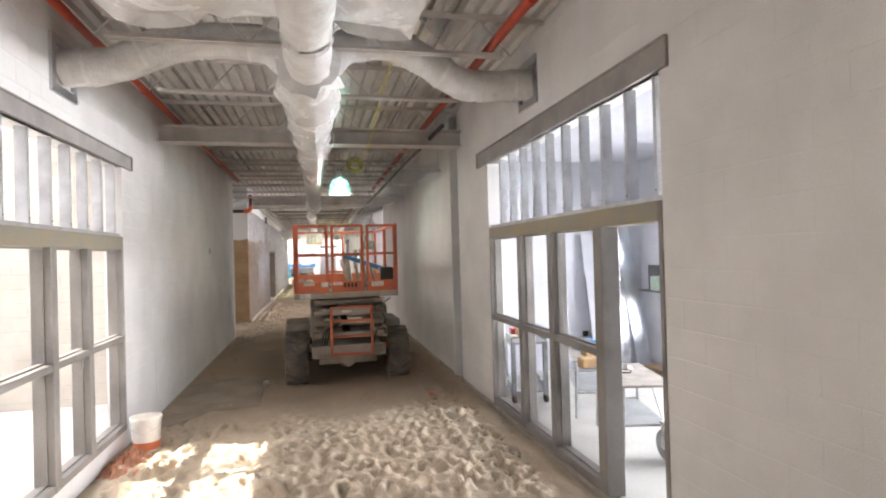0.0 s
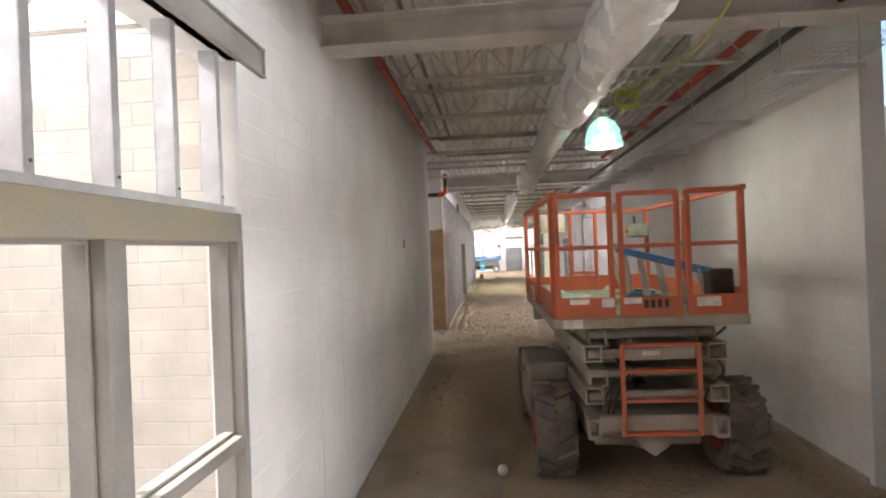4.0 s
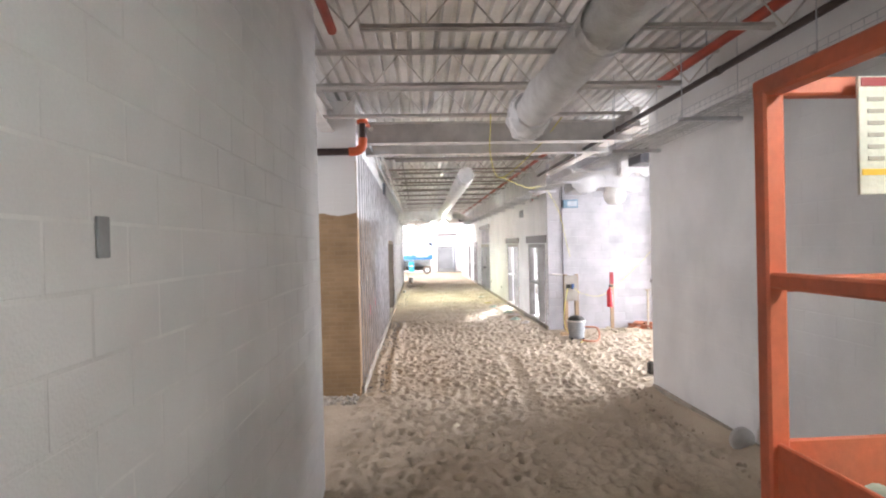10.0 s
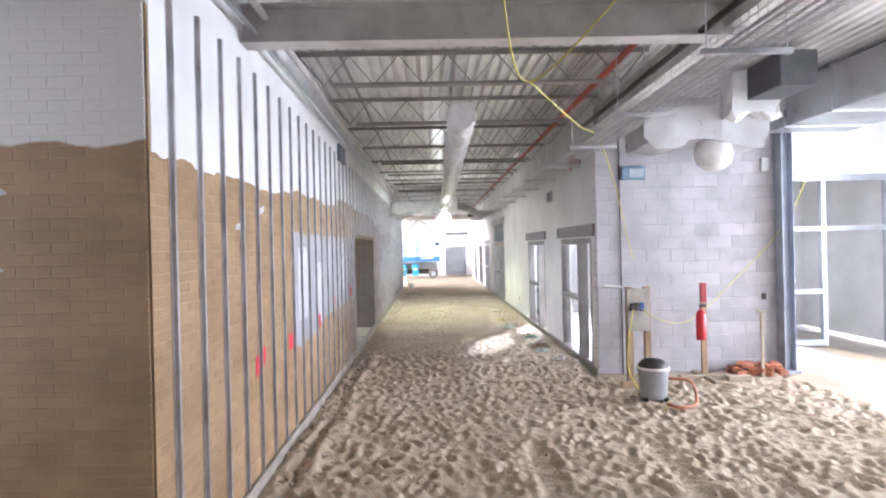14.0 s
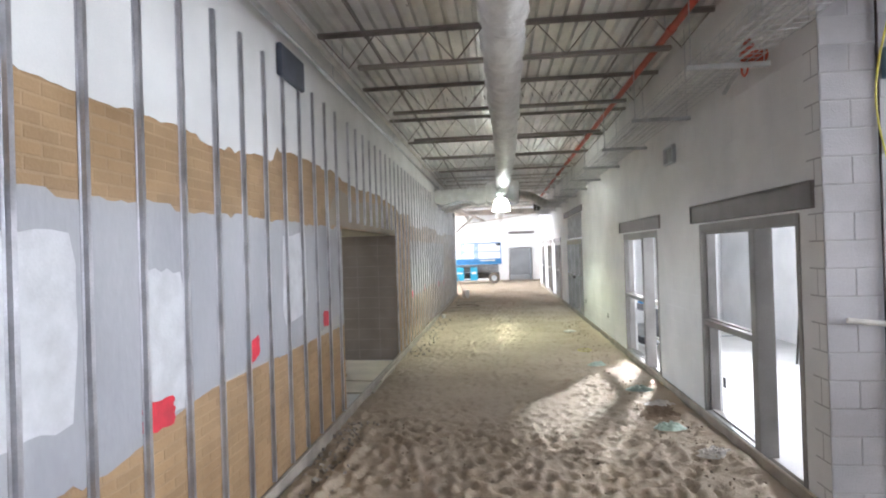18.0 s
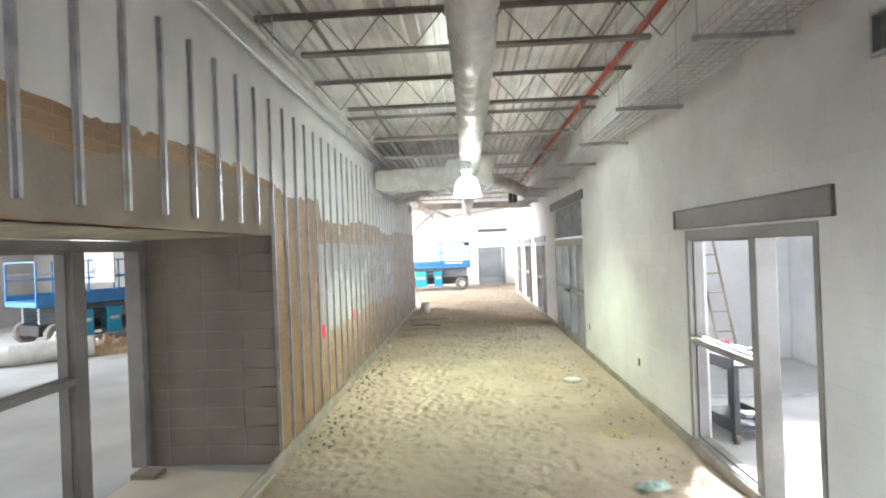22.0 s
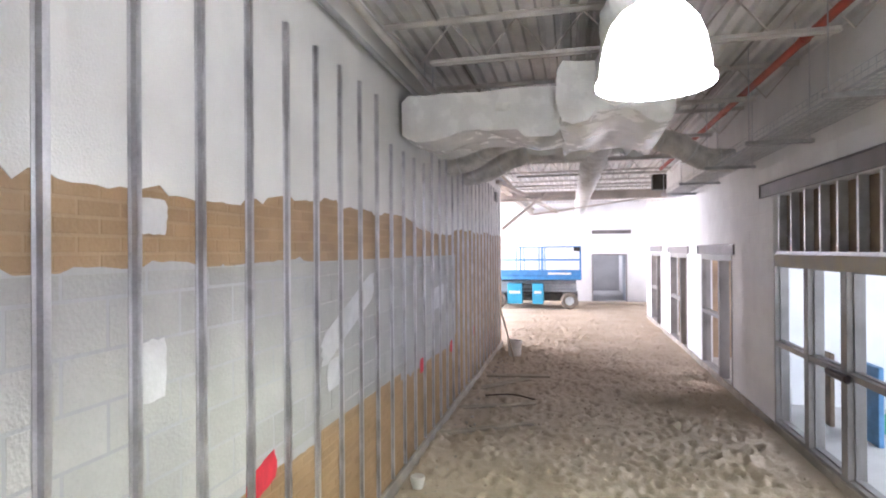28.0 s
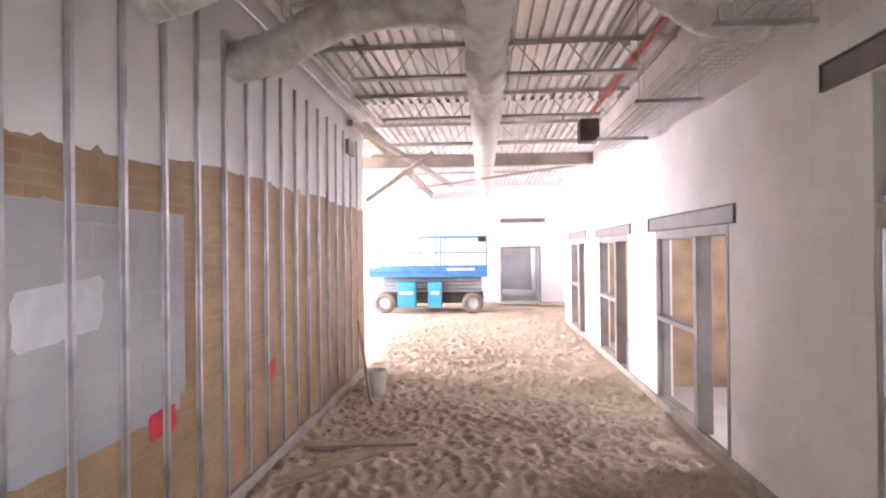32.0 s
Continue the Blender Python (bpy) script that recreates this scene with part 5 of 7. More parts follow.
def wheel(lift, x0, x1, y, z, r, mat_rim, lugs=18):
    """A tyre with chevron lugs, and its rim."""
    c = (x0 + x1) / 2
    w = x1 - x0
    ty = part("wheel", Shape().lathe((c, y, z), [(r * 0.55, -w * 0.42), (r * 0.62, -w * 0.5), (r * 0.88, -w * 0.5), (r * 0.955, -w * 0.4), (r * 0.97, 0), (r * 0.955, w * 0.4), (r * 0.88, w * 0.5), (r * 0.62, w * 0.5), (r * 0.55, w * 0.42)], 36, "x"), RUBBER, lift, "muddy rubber tyre", True)
    s = Shape()
    for i in range(lugs):
        for sgn in (-1, 1):
            a = 2 * math.pi * (i + (0.5 if sgn > 0 else 0)) / lugs
            m = Matrix.Translation((c, y, z)) @ Matrix.Rotation(a, 4, "X") @ Matrix.Translation((sgn * w * 0.24, 0, r * 0.965)) @ Matrix.Rotation(sgn * 0.5, 4, "Z")
            s.soft(-w * 0.27, w * 0.27, -0.022, 0.022, -0.02, 0.03, 0.006, m)
    tagged(part("tread", s, RUBBER, ty), kind="stuff")
    out = -1 if x0 < 0.5 else 1
    part("rim", Shape().lathe((c, y, z), [(r * 0.56, out * w * 0.44), (r * 0.5, out * w * 0.47), (r * 0.44, out * w * 0.3), (r * 0.2, out * w * 0.28), (r * 0.17, out * w * 0.42), (0.001, out * w * 0.42)], 24, "x"), mat_rim, ty, "rusty rim", True)
    part("inner_rim", Shape().lathe((c, y, z), [(r * 0.56, -out * w * 0.44), (r * 0.3, -out * w * 0.2), (0.001, -out * w * 0.2)], 24, "x"), mat_rim, ty)
    return ty


def orange_lift():
    X0, X1, Y0, Y1 = 0.02, 1.6, 8.42, 11.53
    ob = thing("scissor_lift", "orange and muddy grey scissor lift parked on the dirt floor", "scissor lift", ((X0 + X1) / 2, (Y0 + Y1) / 2, 0))
    for x0, x1 in ((-0.14, 0.2), (1.44, 1.78)):
        for y in (8.95, 10.95):
            wheel(ob, x0, x1, y, 0.41, 0.42, material("rusty_orange_rim", (0.40, 0.10, 0.05), 0.7, 0, 0.2, 8, 60, 0.2))
    # chassis
    part("chassis", Shape().soft(0.28, 1.35, 8.55, 11.3, 0.42, 0.62, 0.02).soft(0.36, 1.27, 8.7, 11.2, 0.3, 0.42, 0.02), LIFTGREY, ob, "mud-caked chassis")
    part("bumper", Shape().soft(0.26, 1.37, 8.42, 8.52, 0.5, 0.64, 0.012), LIFTGREY, ob)
    for x in (0.26, 1.27):
        s = Shape()
        wall_with_holes(s, "y", 8.33, 8.45, x, x + 0.1, 0.47, 0.64, [(x + 0.02, x + 0.08, 0.5, 0.61)])
        part("tie_bracket", s, LIFTGREY, ob)
    part("axle", Shape().tube([(0.1, 8.95, 0.41), (1.5, 8.95, 0.41)], 0.07, 14), DARKIRON, ob, smooth=True)
    part("axle", Shape().tube([(0.1, 10.95, 0.41), (1.5, 10.95, 0.41)], 0.07, 14), DARKIRON, ob, smooth=True)
    part("differential", Shape().lathe((0.81, 8.9, 0.36), [(0.001, -0.13), (0.1, -0.1), (0.15, 0), (0.1, 0.1), (0.001, 0.13)], 18, "y"), LIFTGREY, ob, smooth=True)
    part("skid_plate", Shape().flat([(0.62, 8.46, 0.5), (1.0, 8.46, 0.5), (0.92, 8.46, 0.36), (0.81, 8.46, 0.28), (0.70, 8.46, 0.36)], (0, 0.05, 0)), LIFTGREY, ob)
    for x0, x1, y0, y1 in ((-0.14, 0.24, 9.42, 10.45), (1.4, 1.76, 9.42, 10.45)):
        bx = part("side_box", Shape().soft(x0, x1, y0, y1, 0.36, 0.92, 0.02), LIFTGREY, ob, "muddy grey side cabinet")
        xs = x0 - 0.006 if x0 < 0 else x1 - 0.004
        part("door", Shape().soft(xs, xs + 0.012, y0 + 0.04, y1 - 0.04, 0.4, 0.88, 0.004), LIFTGREY, bx)
        part("latch", Shape().soft(xs - 0.012, xs + 0.02, (y0 + y1) / 2 - 0.05, (y0 + y1) / 2 + 0.05, 0.76, 0.8, 0.004), DARKIRON, bx)
    # folded scissor stack: open-ended box sections on both sides
    zs = [0.72, 0.9, 1.08, 1.24]
    for i, z in enumerate(zs):
        inset = 0.06 * (i % 2)
        for side, xa in ((-1, 0.26 + inset), (1, 1.26 - inset)):
            s = Shape()
            h, w, t = 0.145, 0.15, 0.013
            y0, y1 = 8.42 + 0.1 * (i % 2), 11.25
            rise = 0.05 if i % 2 else -0.05
            m = Matrix.Translation((xa, (y0 + y1) / 2, z + h / 2)) @ Matrix.Rotation(rise / (y1 - y0), 4, "X")
            l = (y1 - y0) / 2
            s.soft(0, w, -l, l, -h / 2, -h / 2 + t, 0.003, m).soft(0, w, -l, l, h / 2 - t, h / 2, 0.003, m)
            s.soft(0, t, -l, l, -h / 2 + t, h / 2 - t, 0.003, m).soft(w - t, w, -l, l, -h / 2 + t, h / 2 - t, 0.003, m)
            part("scissor_arm", s, LIFTGREY, ob)
        part("cross_tube", Shape().tube([(0.3, 8.52 + 0.08 * (i % 2), z + 0.08), (1.37, 8.52 + 0.08 * (i % 2), z + 0.08)], 0.042, 14), LIFTGREY, ob, smooth=True)
        part("cross_tube", Shape().tube([(0.3, 9.8, z + 0.08), (1.37, 9.8, z + 0.08)], 0.042, 14), LIFTGREY, ob, smooth=True)
    for i, x in enumerate((0.4, 0.44, 0.48, 1.2)):
        part("hose", Shape().tube(curve_points([(x, 8.5, 0.62), (x + 0.05, 8.44, 0.85), (x + 0.2, 8.5, 1.0), (x + 0.1, 8.56, 1.2), (x + 0.3, 8.7, 1.34)], 5), 0.011, 6), DARKIRON, ob, smooth=True)
    part("cylinder", Shape().tube([(0.81, 8.8, 0.78), (0.81, 10.6, 1.18)], 0.06, 16), DARKIRON, ob, smooth=True)
    # ladder
    for x in (0.555, 1.165):
        rect_tube(ob, "ladder_rail", (x, 8.37, 0.5), (x, 8.37, 1.25), 0.035, ORANGE)
    for z in (0.5, 0.78, 1.03, 1.25):
        part("ladder_step", Shape().soft(0.575, 1.145, 8.35, 8.42, z - 0.015, z + 0.015, 0.004), ORANGE, ob)
    part("ladder_plate", Shape().soft(0.575, 1.145, 8.39, 8.42, 1.12, 1.225, 0.006), LIFTGREY, ob)
    part("label", Shape().soft(0.72, 0.86, 8.385, 8.389, 1.16, 1.2, 0.001), LABELW, ob)
    # platform
    part("platform_deck", Shape().soft(X0 + 0.02, X1 - 0.02, Y0 + 0.02, Y1 - 0.02, 1.47, 1.505, 0.004), GREENDECK, ob, "dusty green platform deck")
    for n, a in (("deck_edge", (X0, X1, Y0 - 0.005, Y0 + 0.03)), ("deck_edge", (X0, X1, Y1 - 0.03, Y1 + 0.005)), ("deck_edge", (X0 - 0.005, X0 + 0.025, Y0 + 0.03, Y1 - 0.03)), ("deck_edge", (X1 - 0.025, X1 + 0.005, Y0 + 0.03, Y1 - 0.03))):
        part(n, Shape().soft(*a, 1.395, 1.485, 0.008), LIFTGREY, ob)
    for x in (0.0, 1.54):
        part("roller_block", Shape().soft(x, x + 0.09, 10.2, 10.3, 1.28, 1.42, 0.01), LIFTGREY, ob)
    for a in ((X0 + 0.026, X1 - 0.026, Y1 - 0.035, Y1 - 0.02), (X0 + 0.012, X0 + 0.026, Y0 + 0.04, Y1 - 0.04), (X1 - 0.026, X1 - 0.012, Y0 + 0.04, Y1 - 0.04)):
        part("toe_board", Shape().soft(*a, 1.487, 1.7, 0.004), ORANGE, ob)
    # rails
    T1, T2 = 2.535, 2.09
    S1, S2 = 2.556, 2.09
    for x in (X0 + 0.02, X1 - 0.02):
        for y in (8.49, 9.86, 9.985, 11.5):
            w = 0.04 if 9 < y < 11 else 0.05
            rect_tube(ob, "post", (x, y, 1.5), (x, y, S1 - 0.03), w, ORANGE)
        rect_tube(ob, "top_rail", (x, 8.44, S1), (x, 11.51, S1), 0.045, ORANGE)
        rect_tube(ob, "mid_rail", (x, 8.49, S2), (x, 11.49, S2), 0.038, ORANGE)
    for x in (0.61, 0.93):
        rect_tube(ob, "post", (x, Y1 - 0.03, 1.5), (x, Y1 - 0.03, S1 - 0.03), 0.045, ORANGE)
    rect_tube(ob, "top_rail", (X0 + 0.05, Y1 - 0.03, S1), (X1 - 0.05, Y1 - 0.03, S1), 0.045, ORANGE)
    rect_tube(ob, "low_rail", (0.64, Y1 - 0.03, 1.74), (0.9, Y1 - 0.03, 1.74), 0.04, ORANGE)
    rect_tube(ob, "mid_rail", (X0 + 0.05, Y1 - 0.03, S2 - 0.01), (X1 - 0.05, Y1 - 0.03, S2 - 0.01), 0.038, ORANGE)
    # three gate panels at the entry
    for a, b in ((0.05, 0.535), (0.575, 1.075), (1.115, 1.58)):
        g = part("gate_panel", Shape().soft(a, b, Y0 + 0.0, Y0 + 0.014, 1.487, 1.66, 0.004), ORANGE, ob)
        for x in (a + 0.022, b - 0.022):
            rect_tube(g, "gate_post", (x, Y0 + 0.03, 1.5), (x, Y0 + 0.03, T1), 0.044, ORANGE)
        rect_tube(g, "gate_rail", (a + 0.05, Y0 + 0.03, T1 + 0.01), (b - 0.05, Y0 + 0.03, T1 + 0.01), 0.042, ORANGE)
        rect_tube(g, "gate_rail", (a + 0.05, Y0 + 0.03, T2), (b - 0.05, Y0 + 0.03, T2), 0.036, ORANGE)
    for x in (0.553, 1.096):
        for z in (T1 - 0.1, T2, 1.62):
            part("hinge", Shape().lathe((x, Y0 + 0.02, z - 0.03), [(0.001, 0), (0.014, 0), (0.014, 0.06), (0.001, 0.06)], 10), LIFTGREY, ob)
    for a, b, z0, z1 in ((0.16, 0.32, 1.605, 1.65), (0.42, 0.52, 1.575, 1.65), (0.6, 0.74, 1.6, 1.65), (1.18, 1.37, 1.56, 1.64), (0.1, 0.26, 1.4, 1.475)):
        part("label", Shape().soft(a, b, Y0 - 0.0085, Y0 - 0.0045, z0, z1, 0.001), LABELW, ob, "worn white sticker")
    for k in range(4):
        part("number_bar", Shape().soft(0.76 + 0.055 * k, 0.795 + 0.055 * k, Y0 - 0.003, Y0 - 0.0005, 1.56, 1.63, 0.001), DARKIRON, ob)
    # side stickers
    st = part("side_sticker", Shape().soft(X0 - 0.01, X0 + 0.008, 10.28, 10.75, 1.5, 1.64, 0.001), LABELW, ob)
    part("red_field", Shape().soft(X0 - 0.013, X0 - 0.0105, 10.42, 10.74, 1.51, 1.63, 0.001), STICKERRED, st)
    part("yellow_field", Shape().soft(X0 - 0.013, X0 - 0.0105, 10.29, 10.415, 1.51, 1.63, 0.001), STICKERYEL, st)
    for k in range(2):
        part("text_bar", Shape().soft(X0 - 0.015, X0 - 0.0135, 10.46, 10.7 - 0.05 * k, 1.585 - 0.04 * k, 1.605 - 0.04 * k, 0.0005), LABELW, st)
    for i in range(5):
        y = 9.0 + 0.45 * i
        part("arm_sticker", Shape().soft(0.252, 0.258, y, y + 0.18, 1.28, 1.34, 0.001), (STICKERYEL, LABELW, BLUEPAINT, STICKERRED, LABELW)[i], ob)
    # control box with a joystick
    cb = part("control_box", Shape().soft(1.3, 1.54, 11.2, 11.4, 2.19, 2.36, 0.02), material("grey_green_control_box", (0.24, 0.28, 0.22), 0.5, 0, 0.15, 8, 60, 0.1), ob)
    part("yellow_panel", Shape().soft(1.293, 1.302, 11.22, 11.35, 2.21, 2.33, 0.003), STICKERYEL, cb)
    part("joystick", Shape().tube([(1.38, 11.27, 2.355), (1.37, 11.25, 2.47)], [0.012, 0.02], 10), DARKIRON, cb)
    part("stop_button", Shape().lathe((1.293, 11.29, 2.27), [(0.001, -0.02), (0.025, -0.018), (0.025, 0)], 14, "x"), STICKERRED, cb)
    # safety placard
    sg = part("placard", Shape().soft(0.22, 0.53, Y1 - 0.085, Y1 - 0.075, 2.29, 2.57, 0.002), material("cream_placard", (0.72, 0.70, 0.60), 0.5), ob, "cream safety placard on the far rail")
    part("header", Shape().soft(0.225, 0.525, Y1 - 0.088, Y1 - 0.0855, 2.545, 2.566, 0.0005), STICKERRED, sg)
    part("yellow_band", Shape().soft(0.225, 0.525, Y1 - 0.088, Y1 - 0.0855, 2.335, 2.35, 0.0005), STICKERYEL, sg)
    for i in range(6):
        for j in range(3):
            part("text_bar", Shape().soft(0.24 + 0.065 * j, 0.28 + 0.065 * j, Y1 - 0.0875, Y1 - 0.0855, 2.37 + 0.028 * i, 2.38 + 0.028 * i, 0.0005), LIFTGREY, sg)
    return ob


lift_from = set(bpy.data.objects)
lift = orange_lift()
# what lies on its platform
ld = thing("step_ladder", "blue fibreglass step ladder laid on the lift deck", "ladder", (1.25, 9.2, 1.51))
def bar_between(a, b, w, h):
    a, b = Vector(a), Vector(b)
    d = b - a
    return Shape().soft(0, d.length, -w / 2, w / 2, -h / 2, h / 2, 0.004, Matrix.Translation(a) @ d.to_track_quat("X", "Z").to_matrix().to_4x4())
part("side_rail", bar_between((0.85, 9.85, 2.06), (1.42, 8.75, 1.83), 0.03, 0.075), BLUEPAINT, ld)
part("side_rail", bar_between((0.92, 9.9, 1.56), (1.5, 8.75, 1.54), 0.03, 0.075), BLUEPAINT, ld)
for k in range(5):
    p = Vector((0.85, 9.85, 2.06)).lerp(Vector((1.42, 8.75, 1.83)), 0.08 + 0.2 * k)
    q = Vector((0.92, 9.9, 1.56)).lerp(Vector((1.5, 8.75, 1.54)), 0.08 + 0.2 * k)
    part("step", bar_between(p, q, 0.09, 0.025), ALUM, ld)
part("top_cap", Shape().soft(1.36, 1.56, 8.62, 8.8, 1.52, 1.86, 0.02), DARKIRON, ld)
part("rear_rail", bar_between((0.8, 9.95, 2.0), (0.95, 9.9, 1.54), 0.03, 0.06), ALUM, ld)
FILMG = material("crumpled_plastic_film", (0.43, 0.53, 0.44), 0.3, 0, 0.1, 9, 40, 0.6)


def crumple(name, x, y, z, rx, ry, h, mat, label, cat, seed, n=22, lumps=5.0):
    """A crumpled heap: an uneven dome of folds."""
    s, off = Shape(), Vector((seed * 7.1, 0, 0))
    for i in range(n + 1):
        for j in range(n):
            r, a = i / n, 2 * math.pi * j / n
            px, py = r * math.cos(a), r * math.sin(a)
            edge = 1 + 0.25 * noise.noise(Vector((math.cos(a) * 1.7, math.sin(a) * 1.7, seed)))
            q = Vector((px * 1.2, py * 1.2, 0)) * lumps / 2 + off
            zz = h * (1 - r ** 2.2) * (0.45 + 0.9 * abs(noise.noise(q)) + 0.5 * abs(noise.noise(q * 2.7)))
            s.v.append((x + rx * px * edge, y + ry * py * edge, z + max(0.0, zz)))
    for i in range(n):
        for j in range(n):
            j2 = (j + 1) % n
            s.f.append((i * n + j, i * n + j2, (i + 1) * n + j2, (i + 1) * n + j))
    return single(name, s, mat, label, cat, (x, y, z), smooth=False)


crumple("plastic_film", 0.3, 10.98, 1.506, 0.2, 0.4, 0.07, FILMG, "crumpled greenish plastic film along the edge of the lift deck", "plastic", 1)
crumple("plastic_film", 0.44, 10.55, 1.506, 0.26, 0.26, 0.035, FILMG, "crumpled greenish plastic film flattened on the lift deck", "plastic", 2)
for a, b, r in (((0.1, 11.42, 1.562), (0.14, 11.0, 1.562), 0.055), ((0.24, 11.45, 1.556), (0.3, 11.12, 1.556), 0.048)):
    single("plastic_roll", Shape().tube([a, Vector(a).lerp(Vector(b), 0.5), b], r, 16, wobble=0.08), FILMG, "loose roll of greenish plastic film on the lift deck", "roll", a, "film rolls", True)
crumple("plastic_film", 0.35, 9.3, 1.506, 0.12, 0.1, 0.04, FILMG, "scrap of clear plastic film on the lift deck", "plastic", 3)
crumple("paper_scrap", 1.05, 11.4, 1.506, 0.07, 0.05, 0.06, LABELW, "crumpled white paper on the lift deck", "paper", 4)
ps = Shape().soft(0.15, 0.68, 9.92, 9.99, 1.507, 1.512, 0.001)
for k in range(10):
    ps.soft(0.17 + 0.05 * k, 0.2 + 0.05 * k, 9.93, 9.98, 1.513, 1.53, 0.003)
single("slotted_strip", ps, ALUM, "perforated steel strip on the lift deck", "strip", (0.4, 9.95, 1.507))
cable([(0.12, 10.5, 1.52), (0.3, 10.1, 1.52), (0.75, 9.8, 1.52), (0.95, 9.75, 1.53)], DARKIRON, "black cord on the lift deck", 0.008)
cable([(0.1, 9.5, 1.515), (0.6, 9.45, 1.515), (1.1, 9.4, 1.515), (1.5, 9.3, 1.515)], DARKIRON, "black cord on the lift deck", 0.007)
cable([(1.0, 10.6, 1.52), (1.3, 10.4, 1.53), (1.45, 10.7, 1.52), (1.2, 10.8, 1.53), (1.1, 10.6, 1.52)], DARKIRON, "coiled black cord on the lift deck", 0.009)

# the lift and its load are set a little larger and turned by one degree
LIFT = Matrix.Translation((0.99, 10.53, 0)) @ Matrix.Rotation(radians(1.05), 4, "Z") @ Matrix.Diagonal((1.085, 0.95, 1.042, 1)) @ Matrix.Translation((-0.81, -9.975, 0))
for ob in set(bpy.data.objects) - lift_from:
    if ob.parent is None:
        ob.matrix_world = LIFT @ Matrix.Translation(ob.location)
for ob in lift.children:
    if ob.name.startswith("wheel"):
        c = sum((Vector(v.co) for v in ob.data.vertices), Vector()) / len(ob.data.vertices)
        ob.matrix_local = Matrix.Translation(c) @ Matrix.Diagonal((1, 1.042 / 0.95, 1, 1)) @ Matrix.Translation(-c)

# ---- floor pieces near the start ----
SLAB = material("dusty_slab", (0.32, 0.26, 0.20), 0.9, 0, 0.1, 2, 50, 0.3)
def slab(name, pts, z, h, mat, label, cat):
    c = sum((Vector((*p, z)) for p in pts), Vector()) / len(pts)
    return single(name, Shape().flat([(*p, z) for p in pts], (0, 0, h)), mat, label, cat, c)
slab("broken_slab", [(-1.66, 8.1), (-1.3, 8.0), (-0.97, 8.1), (-0.7, 8.05), (-0.34, 8.16), (-0.36, 9.2), (-0.4, 10.2), (-1.1, 10.25), (-1.66, 10.3)], -0.02, 0.035, SLAB, "cracked dusty concrete slab edge", "slab")
slab("broken_slab", [(-1.66, 7.1), (-1.46, 7.42), (-1.3, 7.6), (-1.16, 7.8), (-1.0, 8.06), (-1.32, 7.96), (-1.66, 8.05)], -0.02, 0.03, SLAB, "cracked dusty concrete slab edge", "slab")
ledge = material("concrete_footing", (0.36, 0.32, 0.27), 0.9, 0, 0.12, 3, 40, 0.3)
structure("baseboard_footing", Shape().soft(XR - 0.035, XR - 0.003, 25.1, 53.1, -0.06, 0.1, 0.01).soft(XR1 - 0.05, XR1 - 0.004, -4.1, 8.65, -0.06, 0.06, 0.01).soft(XR2 - 0.04, XR2 - 0.004, 9.1, 19.0, -0.06, 0.09, 0.01).soft(XL + 0.004, XL + 0.05, 19.3, 46.3, -0.06, 0.12, 0.01), ledge, "rough concrete footing strip at the foot of the walls")
PAIL = material("scuffed_white_plastic", (0.68, 0.66, 0.62), 0.45, 0, 0.08, 5, 60, 0.1)


def bucket(x, y, z, r, h, mat, label, handle=True, lean=0.0):
    ob = thing("bucket", label, "bucket", (x, y, z))
    part("body", Shape().lathe((x, y, z), [(0.001, 0), (r * 0.85, 0), (r, h), (r * 1.05, h), (r * 1.05, h - 0.025), (r * 0.98, h - 0.03), (r * 0.95, h - 0.005), (r * 0.8, 0.012), (0.001, 0.012)], 24), mat, ob, smooth=True)
    if handle:
        part("handle", Shape().tube([(x - r, y, z + h * 0.85), (x - r * 0.9, y - r * 0.6, z + h * 0.7), (x, y - r * 1.1, z + h * 0.55), (x + r * 0.9, y - r * 0.6, z + h * 0.7), (x + r, y, z + h * 0.85)], 0.004, 6), STUD, ob)
    return ob


pl2 = bucket(-1.42, 6.62, 0.0, 0.16, 0.38, PAIL, "white plastic pail smeared with orange by the storefront")
part("smear", Shape().lathe((-1.42, 6.62, 0.02), [(0.142, 0.0), (0.146, 0.09)], 24), material("orange_smear", (0.55, 0.16, 0.07), 0.7), pl2)
crumple("red_clay_mound", -1.48, 6.2, -0.02, 0.22, 0.6, 0.12, material("red_clay", (0.42, 0.20, 0.12), 0.95, 0, 0.15, 5, 40, 0.5), "heap of red clay by the storefront sill", "heap", 17, lumps=9)
single("ball", Shape().lathe((-0.34, 9.4, 0.0), [(0.001, 0), (0.04, 0.015), (0.055, 0.055), (0.04, 0.095), (0.001, 0.11)], 16), PAIL, "small white plastic cup on the dirt", "cup", (-0.34, 9.4, 0), smooth=True)
crumple("paper_scrap", 2.26, 6.96, 0.01, 0.16, 0.07, 0.05, LABELW, "torn white paper on the sand", "paper", 6)
crumple("orange_scrap", 2.17, 7.95, 0.01, 0.06, 0.04, 0.03, OC, "orange plastic scrap on the dirt", "scrap", 7)
LIDGREY = material("grey_metal_lid", (0.5, 0.49, 0.48), 0.35, 0.4, 0.08, 6, 60, 0.05)
for x, y, r in ((2.66, 16.4, 0.135), (2.69, 15.75, 0.14)):
    single("steel_disc", Shape().lathe((x, y, r * 0.95), [(0.001, -0.05), (r * 0.7, -0.045), (r * 0.96, -0.015), (r, 0.03), (r * 0.92, 0.03), (0.001, 0.0)], 24, "y"), LIDGREY, "round grey metal cap standing on edge by the wall", "cap", (x, y, 0), "pipe caps", True)
